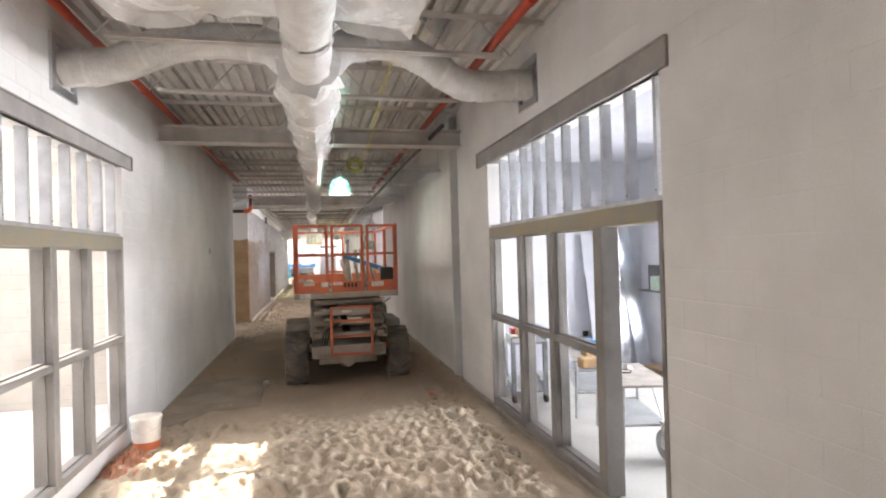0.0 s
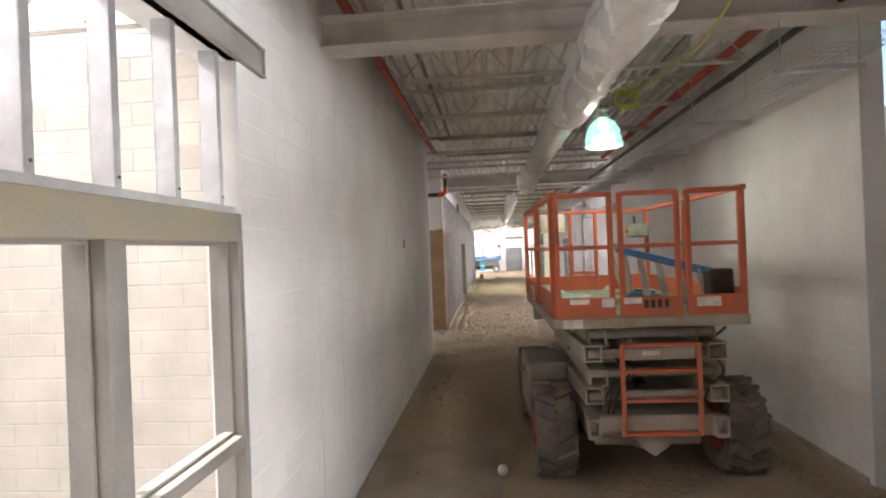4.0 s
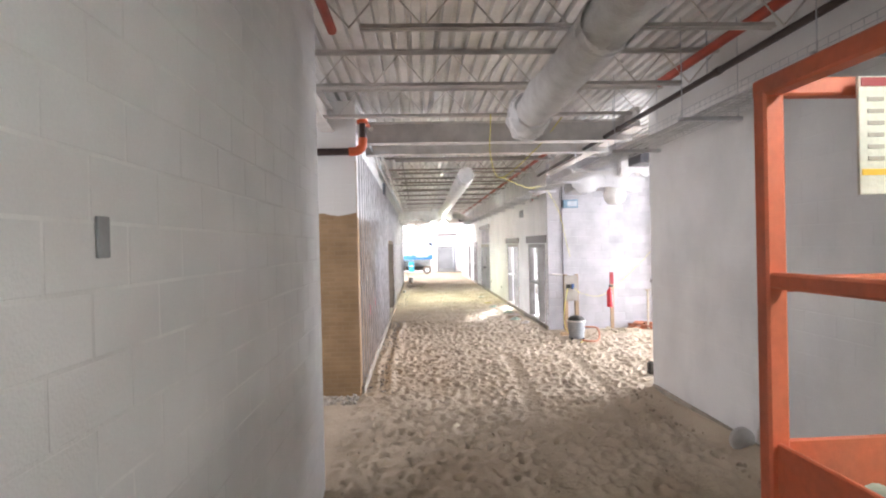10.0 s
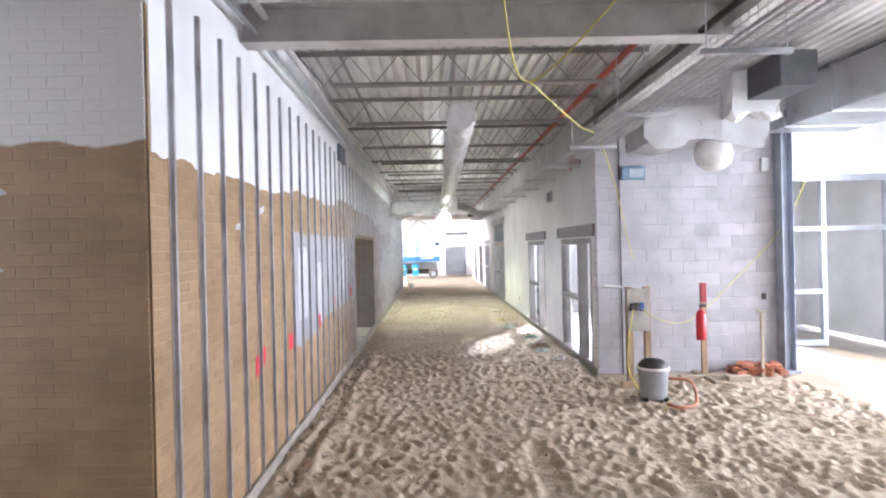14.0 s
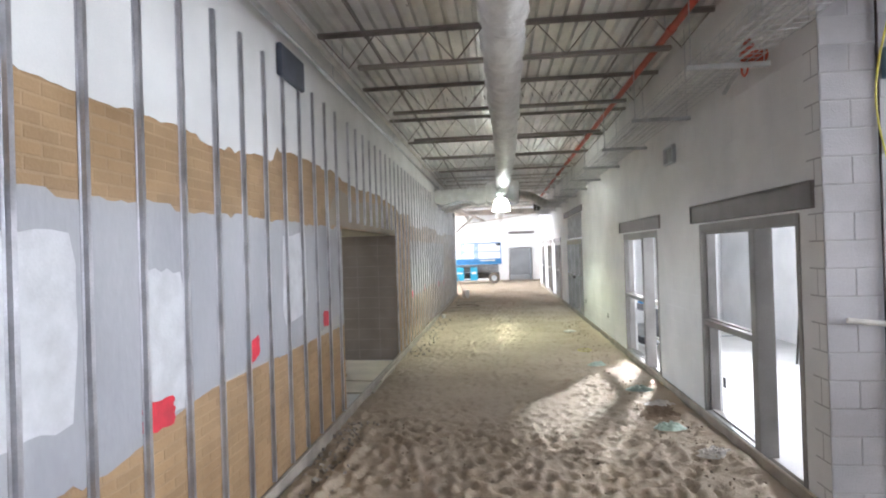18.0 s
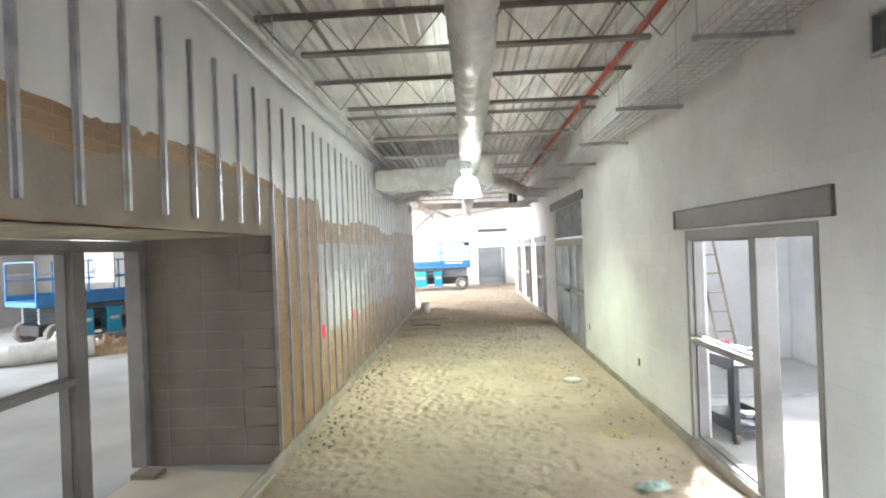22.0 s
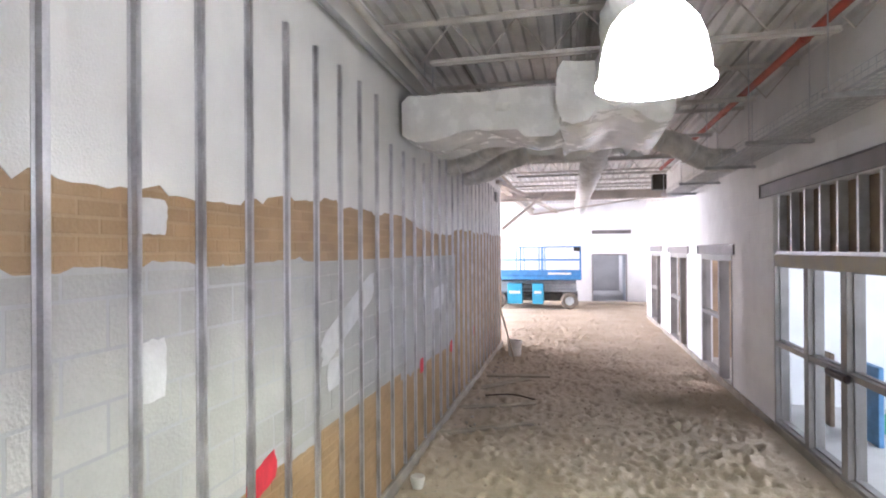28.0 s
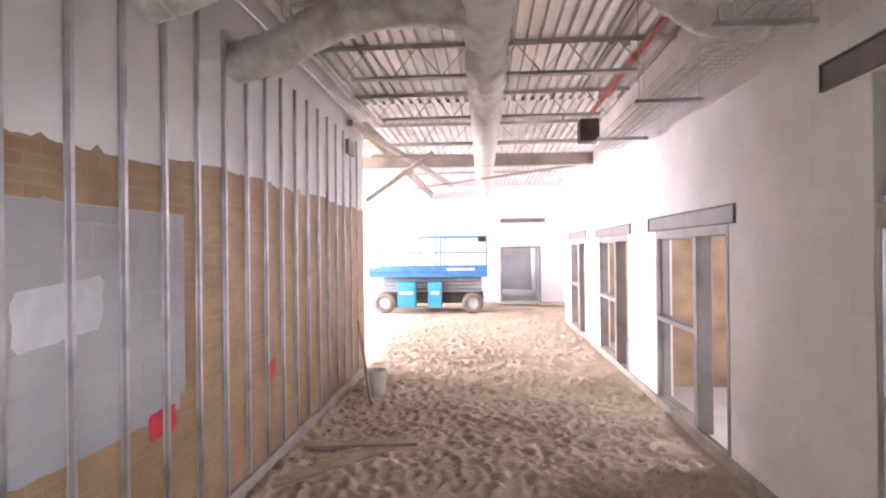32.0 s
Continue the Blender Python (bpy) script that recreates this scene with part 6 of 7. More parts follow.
single("boot", Shape().soft(3.12, 3.42, 19.9, 20.02, 0.0, 0.09, 0.03).soft(3.12, 3.24, 19.9, 20.02, 0.06, 0.22, 0.03), DARKIRON, "dark boot-shaped offcut on the sand", "scrap", (3.25, 19.95, 0))

# ---- side hall between the walls ----
pb = thing("power_board", "plywood board with temporary sockets on timber posts", "power board", (3.25, 24.4, 0))
part("board", Shape().soft(3.08, 3.42, 24.33, 24.35, 0.82, 1.46, 0.003), material("weathered_plywood", (0.37, 0.34, 0.30), 0.85, 0, 0.12, 3, 50, 0.2), pb)
for x in (3.13, 3.4):
    part("post", Shape().soft(x - 0.045, x + 0.045, 24.36, 24.45, -0.03, 1.48, 0.005), WOOD, pb)
part("foot", Shape().soft(2.95, 3.55, 24.25, 24.34, -0.02, 0.07, 0.005), WOOD, pb)
part("socket_box", Shape().soft(3.12, 3.22, 24.28, 24.33, 1.14, 1.24, 0.006), DARKIRON, pb)
part("socket_box", Shape().soft(3.25, 3.32, 24.28, 24.33, 1.13, 1.25, 0.006), material("blue_box", (0.05, 0.1, 0.25), 0.5), pb)
pb.location.x -= 0.22
cable([(2.93, 24.28, 1.15), (2.82, 24.2, 0.7), (2.78, 24.1, 0.3), (2.9, 23.9, 0.02), (3.05, 23.4, 0.02), (2.85, 23.0, 0.02)], YELLOW, "yellow cable hanging from the power board", 0.009)
cable([(3.08, 24.28, 1.15), (3.3, 24.2, 1.0), (3.9, 24.5, 0.95), (4.8, 24.9, 1.5), (5.7, 25.0, 2.4), (6.6, 25.6, 3.4)], YELLOW, "thin yellow cable strung across the wall", 0.006)
vc = thing("shop_vacuum", "grey canister vacuum with a black motor head on the sand", "vacuum", (2.92, 23.55, 0))
GREYPL = material("grey_plastic", (0.30, 0.31, 0.32), 0.5, 0, 0.1, 5, 60, 0.1)
part("canister", Shape().lathe((2.92, 23.55, 0.04), [(0.001, 0), (0.17, 0), (0.2, 0.36), (0.21, 0.36), (0.21, 0.39), (0.001, 0.39)], 26), GREYPL, vc, smooth=True)
part("motor_head", Shape().lathe((2.92, 23.55, 0.43), [(0.2, 0), (0.19, 0.06), (0.13, 0.12), (0.001, 0.14)], 26), DARKIRON, vc, smooth=True)
part("lid_band", Shape().lathe((2.92, 23.55, 0.425), [(0.215, 0), (0.22, 0.02), (0.2, 0.035)], 26), PAIL, vc, smooth=True)
for a in range(4):
    part("caster", Shape().lathe((2.92 + 0.19 * math.cos(a * 1.57 + 0.7), 23.55 + 0.19 * math.sin(a * 1.57 + 0.7), 0.03), [(0.001, -0.02), (0.035, -0.018), (0.035, 0.018), (0.001, 0.02)], 12, "x"), DARKIRON, vc)
part("hose", Shape().tube(curve_points([(3.1, 23.5, 0.3), (3.35, 23.35, 0.28), (3.3, 23.1, 0.06), (3.05, 23.0, 0.05), (2.95, 23.15, 0.05)], 6), 0.02, 10), material("salmon_hose", (0.52, 0.22, 0.13), 0.6), vc, "salmon pink hose", True)
fe = thing("extinguisher_stand", "fire extinguisher on a timber post with crossed feet", "fire extinguisher", (4.15, 24.6, 0))
part("post", Shape().soft(4.11, 4.2, 24.6, 24.64, 0.03, 1.2, 0.005), WOOD, fe)
part("red_top", Shape().soft(4.108, 4.202, 24.598, 24.642, 1.2, 1.5, 0.005), STICKERRED, fe)
part("extinguisher", Shape().lathe((4.07, 24.53, 0.62), [(0.001, 0), (0.07, 0.01), (0.075, 0.06), (0.075, 0.38), (0.05, 0.45), (0.02, 0.47), (0.02, 0.52), (0.001, 0.52)], 18), material("red_extinguisher", (0.50, 0.02, 0.03), 0.3), fe, smooth=True)
part("valve", Shape().soft(4.05, 4.15, 24.5, 24.55, 1.13, 1.18, 0.006), DARKIRON, fe)
part("foot", Shape().soft(3.75, 4.55, 24.56, 24.65, -0.01, 0.07, 0.006), PALEWOOD, fe)
part("foot", Shape().soft(4.11, 4.2, 24.2, 25.0, -0.01, 0.06, 0.006), PALEWOOD, fe)
part("foot_block", Shape().soft(4.4, 4.75, 24.35, 24.47, 0.0, 0.09, 0.006), PALEWOOD, fe)
st = thing("stake", "thin timber stake standing in the sand", "stake", (5.12, 24.7, 0))
part("shaft", Shape().soft(5.1, 5.14, 24.68, 24.72, -0.05, 1.02, 0.004), PALEWOOD, st)
part("cap", Shape().soft(5.06, 5.18, 24.66, 24.74, 1.0, 1.03, 0.004), PALEWOOD, st)
REDBRICK = material("red_brick", (0.42, 0.17, 0.10), 0.85, 0, 0.15, 6, 60, 0.3, each=0.25)
rb = Shape().soft(-0.1, 0.1, -0.048, 0.048, -0.03, 0.03, 0.004).mesh("brick", REDBRICK)
rg = random.Random(3)
for i in range(34):
    ob = tagged(new("brick", rb), "loose red brick in a heap against the block wall", "brick", "heap of bricks")
    k = i // 12
    ob.matrix_world = pose(4.75 + rg.random() * 0.75, 24.72 + rg.random() * 0.26, 0.03 + 0.055 * k, rg.uniform(-12, 12), rg.uniform(-12, 12), rg.uniform(0, 180))
col = thing("steel_column", "blue-grey steel column at the end of the block wall", "column", (5.96, 25.0, 0))
COLG = material("blue_grey_steel", (0.34, 0.37, 0.43), 0.5, 0.2, 0.1, 3, 50, 0.1)
part("flange", Shape().soft(5.87, 5.885, 24.88, 25.09, 0, TOP, 0.003), COLG, col)
part("flange", Shape().soft(6.045, 6.06, 24.88, 25.09, 0, TOP, 0.003), COLG, col)
part("web", Shape().soft(5.885, 6.045, 24.98, 24.99, 0, TOP, 0.002), COLG, col)
part("base_plate", Shape().soft(5.82, 6.11, 24.84, 25.09, -0.02, 0.025, 0.004), COLG, col)
col.location.x -= 0.27
single("alarm_box", Shape().soft(5.38, 5.5, 25.04, 25.094, 3.28, 3.5, 0.01), CASE, "small white alarm box on the block wall", "alarm", (5.44, 25.07, 3.28))
single("switch_box", Shape().soft(5.36, 5.43, 25.07, 25.094, 1.17, 1.27, 0.006), DARKIRON, "dark socket box in the block wall", "socket", (5.5, 25.08, 1.17))
ex = thing("exit_light", "blue-framed exit light box on the block wall", "exit light", (3.26, 25.06, 3.18))
part("case", Shape().soft(3.06, 3.45, 25.03, 25.094, 3.18, 3.4, 0.008), material("blue_film", (0.20, 0.31, 0.40), 0.35), ex)
part("panel", Shape().soft(3.17, 3.42, 25.022, 25.029, 3.22, 3.36, 0.003), material("grey_lens", (0.45, 0.5, 0.55), 0.3), ex)
part("conduit", Shape().tube([(3.03, 25.082, 3.9), (3.03, 25.082, 0.02)], 0.009, 8), BLACKPIPE, ex)
single("bracket_bar", Shape().tube([(2.75, 25.05, 1.46), (3.02, 25.03, 1.43)], 0.02, 8), PAIL, "white tube end on the block wall", "tube", (2.8, 25.05, 1.45))
sd = thing("sheet_duct", "galvanised sheet duct hung in the side hall, its end in plastic", "duct", (4.6, 23.6, 3.4), "ducts")
part("near_section", Shape().soft(2.98, 4.6, 23.75, 24.45, 3.6, 3.98, 0.01), SHEET, sd)
part("film", draped(Shape(), 2.93, 4.66, 23.68, 24.52, 3.56, 4.04, 21), material("grey_plastic_film", (0.50, 0.50, 0.51), 0.3, 0.15, 0.06, 4, 30, 0.5), sd, "cloudy plastic film", True)
part("end_bag", Shape().lathe((4.05, 24.0, 3.17), [(0.001, 0), (0.14, 0.02), (0.23, 0.1), (0.26, 0.24), (0.22, 0.44)], 18), CLEARFILM, sd, smooth=True)
part("hanging_film", draped(Shape(), 4.0, 4.68, 23.4, 23.7, 3.9, 4.45, 27), CLEARFILM, sd, "cloudy plastic film", True)
single("damper_box", Shape().soft(4.1, 4.56, 22.5, 23.2, 3.98, 4.4, 0.012), material("dark_damper_steel", (0.09, 0.09, 0.10), 0.5, 0.4), "dark steel damper box hung under the deck", "damper", (4.3, 22.85, 3.98))
for x in (4.15, 4.5):
    single("hanger_rod", Shape().tube([(x, 22.85, 4.39), (x, 22.85, TOP + 0.005)], 0.005, 5), STUD, "thin threaded hanger rod", "rod", (x, 22.85, 4.4), "hanger rods")
part("box_section", Shape().soft(5.3, 6.6, 21.8, 24.8, 3.85, 4.45, 0.012), SHEET, sd)
for y in (22.3, 23.3, 24.3):
    part("seam", Shape().soft(5.28, 6.62, y - 0.02, y + 0.02, 3.83, 4.47, 0.004), SHEET, sd)
# glazed entrance seen past the column
en = thing("entrance_frame", "grey steel entrance frame at the back of the side hall", "frame", (7.3, 27.0, 0))
ENT = material("pale_grey_frame", (0.42, 0.44, 0.48), 0.4, 0.3, 0.08, 3, 50, 0.05)
for n, a in (("post", (6.55, 6.65, 0, 3.3)), ("post", (7.7, 7.8, 0, 3.3)), ("post", (9.0, 9.1, 0, 3.3)), ("rail", (6.65, 7.7, 2.3, 2.4)), ("rail", (6.65, 7.7, 1.05, 1.15)), ("rail", (6.65, 7.7, 0.02, 0.14)), ("rail", (7.8, 9.0, 2.3, 2.4)), ("head", (6.5, 9.2, 3.3, 3.42))):
    part(n, Shape().soft(a[0], a[1], 26.95, 27.05, a[2], a[3], 0.005), ENT, en)
structure("wall_entrance_side", Shape().box(9.2, 9.4, 25.2, 29.8, 0, TOP).box(6.06, 9.2, 26.9, 27.1, 3.42, TOP), WHITE, "white wall beside the entrance")
single("pallet_stack", Shape().soft(6.9, 7.4, 28.7, 29.4, 0, 0.3, 0.01).soft(6.95, 7.3, 28.8, 29.3, 0.3, 0.75, 0.02), DARKBOARD, "dark boxes stacked behind the entrance frame", "boxes", (7.1, 29, 0))

# ---- right wall details ----
vt = thing("wall_vent", "square sheet-metal duct opening high on the white wall", "vent", (XR, 28.58, 3.12))
s = Shape()
wall_with_holes(s, "x", XR - 0.05, XR + 0.02, 28.38, 28.79, 3.12, 3.36, [(28.4, 28.77, 3.14, 3.34)])
part("sleeve", s, SHEET, vt)
part("damper", Shape().soft(XR - 0.012, XR - 0.004, 28.4, 28.77, 3.14, 3.34, 0.002), material("dull_tin", (0.22, 0.22, 0.22), 0.5, 0.6), vt)
for y, z in ((33.4, 0.46), (27.0, 0.5), (36.5, 0.5)):
    single("socket_box", Shape().soft(XR - 0.012, XR - 0.002, y - 0.03, y + 0.03, z, z + 0.11, 0.003), DARKIRON, "small dark socket box in the white wall", "socket", (XR, y, z), "wall sockets")
single("socket_box", Shape().soft(XL + 0.002, XL + 0.014, 12.21, 12.27, 2.27, 2.39, 0.003), GREYPL, "small grey socket box in the white wall", "socket", (XL, 12.24, 2.27), "wall sockets")
single("junction_box", Shape().soft(XL + 0.006, XL + 0.06, 25.7, 26.3, 3.7, 4.0, 0.01), material("dark_blue_grey_metal", (0.10, 0.11, 0.14), 0.5, 0.3), "dark metal junction box among the furring", "junction box", (XL, 26.0, 3.7))
single("junction_box", Shape().soft(XL + 0.006, XL + 0.06, 45.2, 45.55, 3.5, 3.72, 0.01), GREYPL, "grey junction box near the end of the furred wall", "junction box", (XL, 45.4, 3.5))

# ---- alcove and the hall behind it ----
PALEPLY = material("dusty_pale_plywood", (0.60, 0.54, 0.43), 0.85, 0, 0.09, 1.6, 60, 0.15)
slab("plywood_sheet", [(-2.98, 29.55), (-1.61, 29.42), (-1.61, 30.98), (-2.98, 31.2)], 0.03, 0.018, PALEPLY, "dusty plywood sheet on the alcove floor", "plywood")
slab("plywood_sheet", [(-2.98, 28.76), (-1.58, 28.78), (-1.62, 29.95), (-2.8, 30.1)], 0.01, 0.018, PALEPLY, "dusty plywood sheet lying under another in the alcove", "plywood")
slab("slab_piece", [(-2.75, 29.3), (-2.3, 29.2), (-2.25, 29.75), (-2.7, 29.85)], 0.032, 0.05, SLAB, "loose concrete paver on the plywood", "paver")
slab("slab_piece", [(-3.0, 30.9), (-2.75, 30.88), (-2.74, 31.08), (-3.0, 31.1)], 0.032, 0.06, SLAB, "small concrete block by the door frame", "block")
CARD = material("brown_cardboard", (0.45, 0.30, 0.16), 0.8, 0, 0.1, 4, 50, 0.1)
for i, (x, y, z, w, d, h) in enumerate(((-12.4, 45.0, 0.12, 1.0, 0.9, 0.6), (-11.5, 45.1, 0.12, 1.0, 0.9, 0.8), (-10.3, 45.2, 0.12, 1.1, 0.9, 0.8), (-10.3, 45.2, 0.92, 1.05, 0.85, 0.6), (-10.3, 45.2, 1.52, 1.0, 0.8, 0.5), (-11.4, 45.1, 0.92, 0.5, 0.5, 0.3))):
    single("cardboard_box", Shape().soft(x - w / 2, x + w / 2, y - d / 2, y + d / 2, z, z + h, 0.015), CARD, "brown cardboard box stacked in the far hall", "box", (x, y, z), "stacked boxes")
for x in (-12.4, -11.5, -10.3):
    s = Shape()
    for k in range(3):
        s.soft(x - 0.44, x + 0.44, 44.62 + 0.4 * k, 44.72 + 0.4 * k, 0, 0.09, 0.004)
    for k in range(5):
        s.soft(x - 0.44 + 0.19 * k, x - 0.33 + 0.19 * k, 44.58, 45.6, 0.09, 0.118, 0.003)
    single("pallet", s, WOOD, "wooden pallet under boxes", "pallet", (x, 45.1, 0), "pallets")
for i, (a, b, r) in enumerate((((-9.6, 37.2, 0.24), (-8.4, 38.2, 0.24), 0.24), ((-10.4, 36.6, 0.2), (-9.5, 37.4, 0.2), 0.2))):
    single("plastic_roll", Shape().tube([a, Vector(a).lerp(Vector(b), 0.5), b], r, 20, wobble=0.06), PAIL, "roll of white plastic sheeting on the hall floor", "roll", a, "plastic rolls", True)
single("plasterboard", Shape().soft(-10.6, -9.4, 40.6, 40.66, 1.6, 2.9, 0.01, Matrix.Rotation(0.0, 4, "Z")), PAIL, "white board standing on the blue lift", "board", (-10.0, 40.6, 1.6))
single("stud_track", Shape().soft(3.2, 5.6, 33.2, 33.29, 0.046, 0.075, 0.004), STUD, "galvanised steel track on the slab of the white room", "track", (4.4, 33.25, 0.046))
crumple("insulation_bag", -9.3, 38.6, 0.0, 1.0, 0.8, 0.5, PAIL, "heap of crumpled pale sacks and rubble", "sacks", 11)
crumple("rubble_heap", -8.4, 38.9, 0.0, 0.9, 0.7, 0.42, WOOD, "heap of brown rubble and offcuts", "rubble", 12, lumps=6)

# ---- blue lift, built along x ----
def blue_lift(cx, cy, turn, k=1.0, label="bright blue scissor lift with grey rails parked across the end room"):
    """Local x is its length; all sizes in metres, turned about z."""
    BL = material("bright_blue_paint", (0.05, 0.20, 0.44), 0.4, 0, 0.1, 4, 50, 0.05)
    CY = material("cyan_cover", (0.03, 0.28, 0.44), 0.4, 0, 0.06, 4, 50, 0.05)
    GR = material("pale_grey_rail", (0.50, 0.56, 0.60), 0.4, 0.2)
    ob = thing("scissor_lift", label, "scissor lift", (cx, cy, 0))
    M = pose(cx, cy, 0, 0, 0, turn)
    def pb_(name, a, mat, parent=ob, c=0.02, lab=""):
        return part(name, Shape().soft(*[q * k for q in a], c * k, M), mat, parent, lab)
    pb_("chassis", (-1.75, 1.75, -0.6, 0.6, 0.3, 0.62), DARKIRON)
    for x in (-1.42, 1.43):
        for y in (-0.95, 0.95):
            w = part("wheel", Shape().lathe((0, 0, 0), [(0.17, -0.13), (0.26, -0.15), (0.335, -0.11), (0.345, 0), (0.335, 0.11), (0.26, 0.15), (0.17, 0.13)], 28, "y"), RUBBER, ob, smooth=True)
            w.matrix_local = Matrix.Translation(-ob.location) @ M @ Matrix.Translation((x * k, y * k, 0.345 * k)) @ Matrix.Scale(k, 4) @ Matrix.Translation(ob.location)
            r = part("rim", Shape().lathe((0, 0, 0), [(0.18, -0.125), (0.16, -0.07), (0.07, -0.06), (0.06, -0.11), (0.001, -0.11)] if y < 0 else [(0.18, 0.125), (0.16, 0.07), (0.07, 0.06), (0.06, 0.11), (0.001, 0.11)], 20, "y"), GR, w, smooth=True)
    for a in ((-1.02, -0.42), (-0.02, 0.42)):
        cvr = pb_("cover", (a[0], a[1], -1.0, -0.6, 0.2, 1.02), CY)
        pb_("louvre", (a[0] + 0.08, a[1] - 0.08, -1.012, -1.0, 0.62, 0.72), LABELW, cvr, 0.004)
    for i in range(5):
        pb_("step", (-0.4, -0.05, -0.98, -0.85, 0.2 + 0.19 * i, 0.24 + 0.19 * i), DARKIRON, c=0.008)
    for i in range(4):
        pb_("scissor_arm", (-1.7, 1.7, -0.55, -0.43, 0.66 + 0.12 * i, 0.76 + 0.12 * i), GREYPL, c=0.01)
        pb_("scissor_arm", (-1.7, 1.7, 0.43, 0.55, 0.66 + 0.12 * i, 0.76 + 0.12 * i), GREYPL, c=0.01)
    pb_("platform", (-1.95, 1.9, -0.95, 0.95, 1.17, 1.34), BL)
    pb_("toe_board", (-1.95, 1.9, -0.96, -0.94, 1.34, 1.5), BL, c=0.004)
    pb_("toe_board", (-1.95, 1.9, 0.94, 0.96, 1.34, 1.5), BL, c=0.004)
    pb_("label", (0.6, 1.5, -0.97, -0.962, 1.38, 1.46), LABELW, c=0.002)
    for y in (-0.93, 0.93):
        for x in (-1.92, -0.65, -0.5, 0.25, 0.4, 1.87):
            pb_("post", (x - 0.022, x + 0.022, y - 0.022, y + 0.022, 1.34, 2.48), BL, c=0.006)
        for z in (1.95, 2.48):
            pb_("rail", (-0.6 if z > 2 else -1.92, 1.87, y - 0.02, y + 0.02, z - 0.02, z + 0.02), BL, c=0.006)
        pb_("rail", (-1.92, 0.4, y - 0.02, y + 0.02, 2.1, 2.14), GR, c=0.006)
    for x in (-1.92, 1.87):
        pb_("end_rail", (x - 0.02, x + 0.02, -0.93, 0.93, 2.46, 2.5), BL, c=0.006)
    pb_("control_box", (1.6, 1.87, -0.9, -0.7, 2.3, 2.46), DARKIRON)
    return ob


blue_lift(-1.47, 55.95, 0)
blue_lift(-10.6, 41.3, 62, 0.9, "blue scissor lift loaded with white boards in the far hall")
blue_lift(-8.9, 33.2, 75, 0.8, "small blue scissor lift parked in the far hall")

# ---- end of the furred wall ----
BRACE = material("pale_primed_steel", (0.52, 0.47, 0.42), 0.55, 0.1, 0.1, 3, 50, 0.1)
br = thing("bracing", "pale steel braces and angles at the end of the furred wall", "bracing", (-1.4, 47.5, 3.2))
for a, b, w in (((-1.66, 46.5, 2.9), (-0.6, 47.6, 3.9), 0.07), ((-1.6, 45.2, 3.95), (-0.4, 50.0, 3.55), 0.09), ((-1.66, 47.0, 3.75), (0.1, 47.2, 3.75), 0.06), ((-1.4, 49.5, 3.4), (2.4, 49.6, 3.9), 0.05)):
    part("brace", bar_between(a, b, w, w), BRACE, br)
h_beam("steel_beam", XL, XL, 46.45, 58.85, 3.95, 0.3, 0.18, "pale primed steel beam over the end room opening", BRACE)
h_beam("steel_beam", -11.9, XR, 48.9, 48.9, 3.8, 0.26, 0.18, "pale primed steel beam across the end room", BRACE)
single("duct_hanger_box", Shape().soft(1.9, 2.2, 46.0, 46.3, 3.75, 4.1, 0.01), DARKIRON, "dark box fitting on the sprinkler line", "fitting", (2.05, 46.15, 3.75))

# ---- boards, cup, bucket along the furred wall ----
def board(x0, y0, x1, y1, w, h, z, label):
    a, b = Vector((x0, y0, z)), Vector((x1, y1, z))
    return single("board", bar_between(a, b, w, h), PALEWOOD, label, "board", a, "loose boards")
board(-1.6, 39.3, -0.45, 39.95, 0.09, 0.04, 0.03, "weathered timber board lying on the sand")
board(-1.58, 40.5, -0.5, 40.95, 0.12, 0.03, 0.03, "weathered timber board lying on the sand")
board(-1.5, 42.7, -0.35, 42.85, 0.14, 0.035, 0.03, "weathered timber board lying on the sand")
board(-1.55, 41.7, -0.75, 42.6, 0.2, 0.02, 0.02, "thin plywood offcut lying on the sand")
cable([(-1.3, 41.2, 0.05), (-0.9, 41.3, 0.06), (-0.5, 41.1, 0.05)], BLACKPIPE, "bent dark bar on the sand", 0.012)
single("cup", Shape().lathe((-1.45, 37.7, 0.0), [(0.001, 0), (0.05, 0.01), (0.075, 0.1), (0.07, 0.13), (0.001, 0.12)], 16), PAIL, "white plastic cup on the ground", "cup", (-1.45, 37.7, 0), smooth=True)
bucket(-1.2, 44.93, 0.0, 0.155, 0.34, PAIL, "white plastic bucket standing by the furred wall")
bb = thing("broom", "timber pole leaning on the furred wall by the bucket", "pole", (-1.3, 44.6, 0))
part("pole", Shape().tube([(-1.15, 44.35, 0.02), (-1.6, 45.6, 0.95)], 0.022, 8), PALEWOOD, bb)
single("wire_ring", Shape().tube([(1.9 + 0.13 * math.cos(a), 32.0 + 0.13 * math.sin(a), 0.02) for a in np.linspace(0, 6.28, 26)], 0.006, 6), YELLOW, "loop of yellow wire on the ground", "wire", (1.9, 32.0, 0.02))
for i, (x, y, r) in enumerate(((2.2, 28.9, 0.2), (2.25, 28.1, 0.22), (2.1, 27.2, 0.18), (2.3, 26.4, 0.2), (1.9, 30.6, 0.15))):
    crumple("plastic_scrap", x, y, 0.01, r, r * 0.6, 0.07, LABELW if i % 2 else FILMG, "crumpled dusty plastic scrap on the ground by the doors", "plastic", 20 + i)
single("pot_lid", Shape().lathe((1.94, 34.6, 0.008), [(0.001, 0.03), (0.1, 0.028), (0.14, 0.018), (0.15, 0.0), (0.13, -0.005)], 24), PAIL, "round pale plastic lid lying on the sand", "lid", (1.94, 34.6, 0.008), "", True)
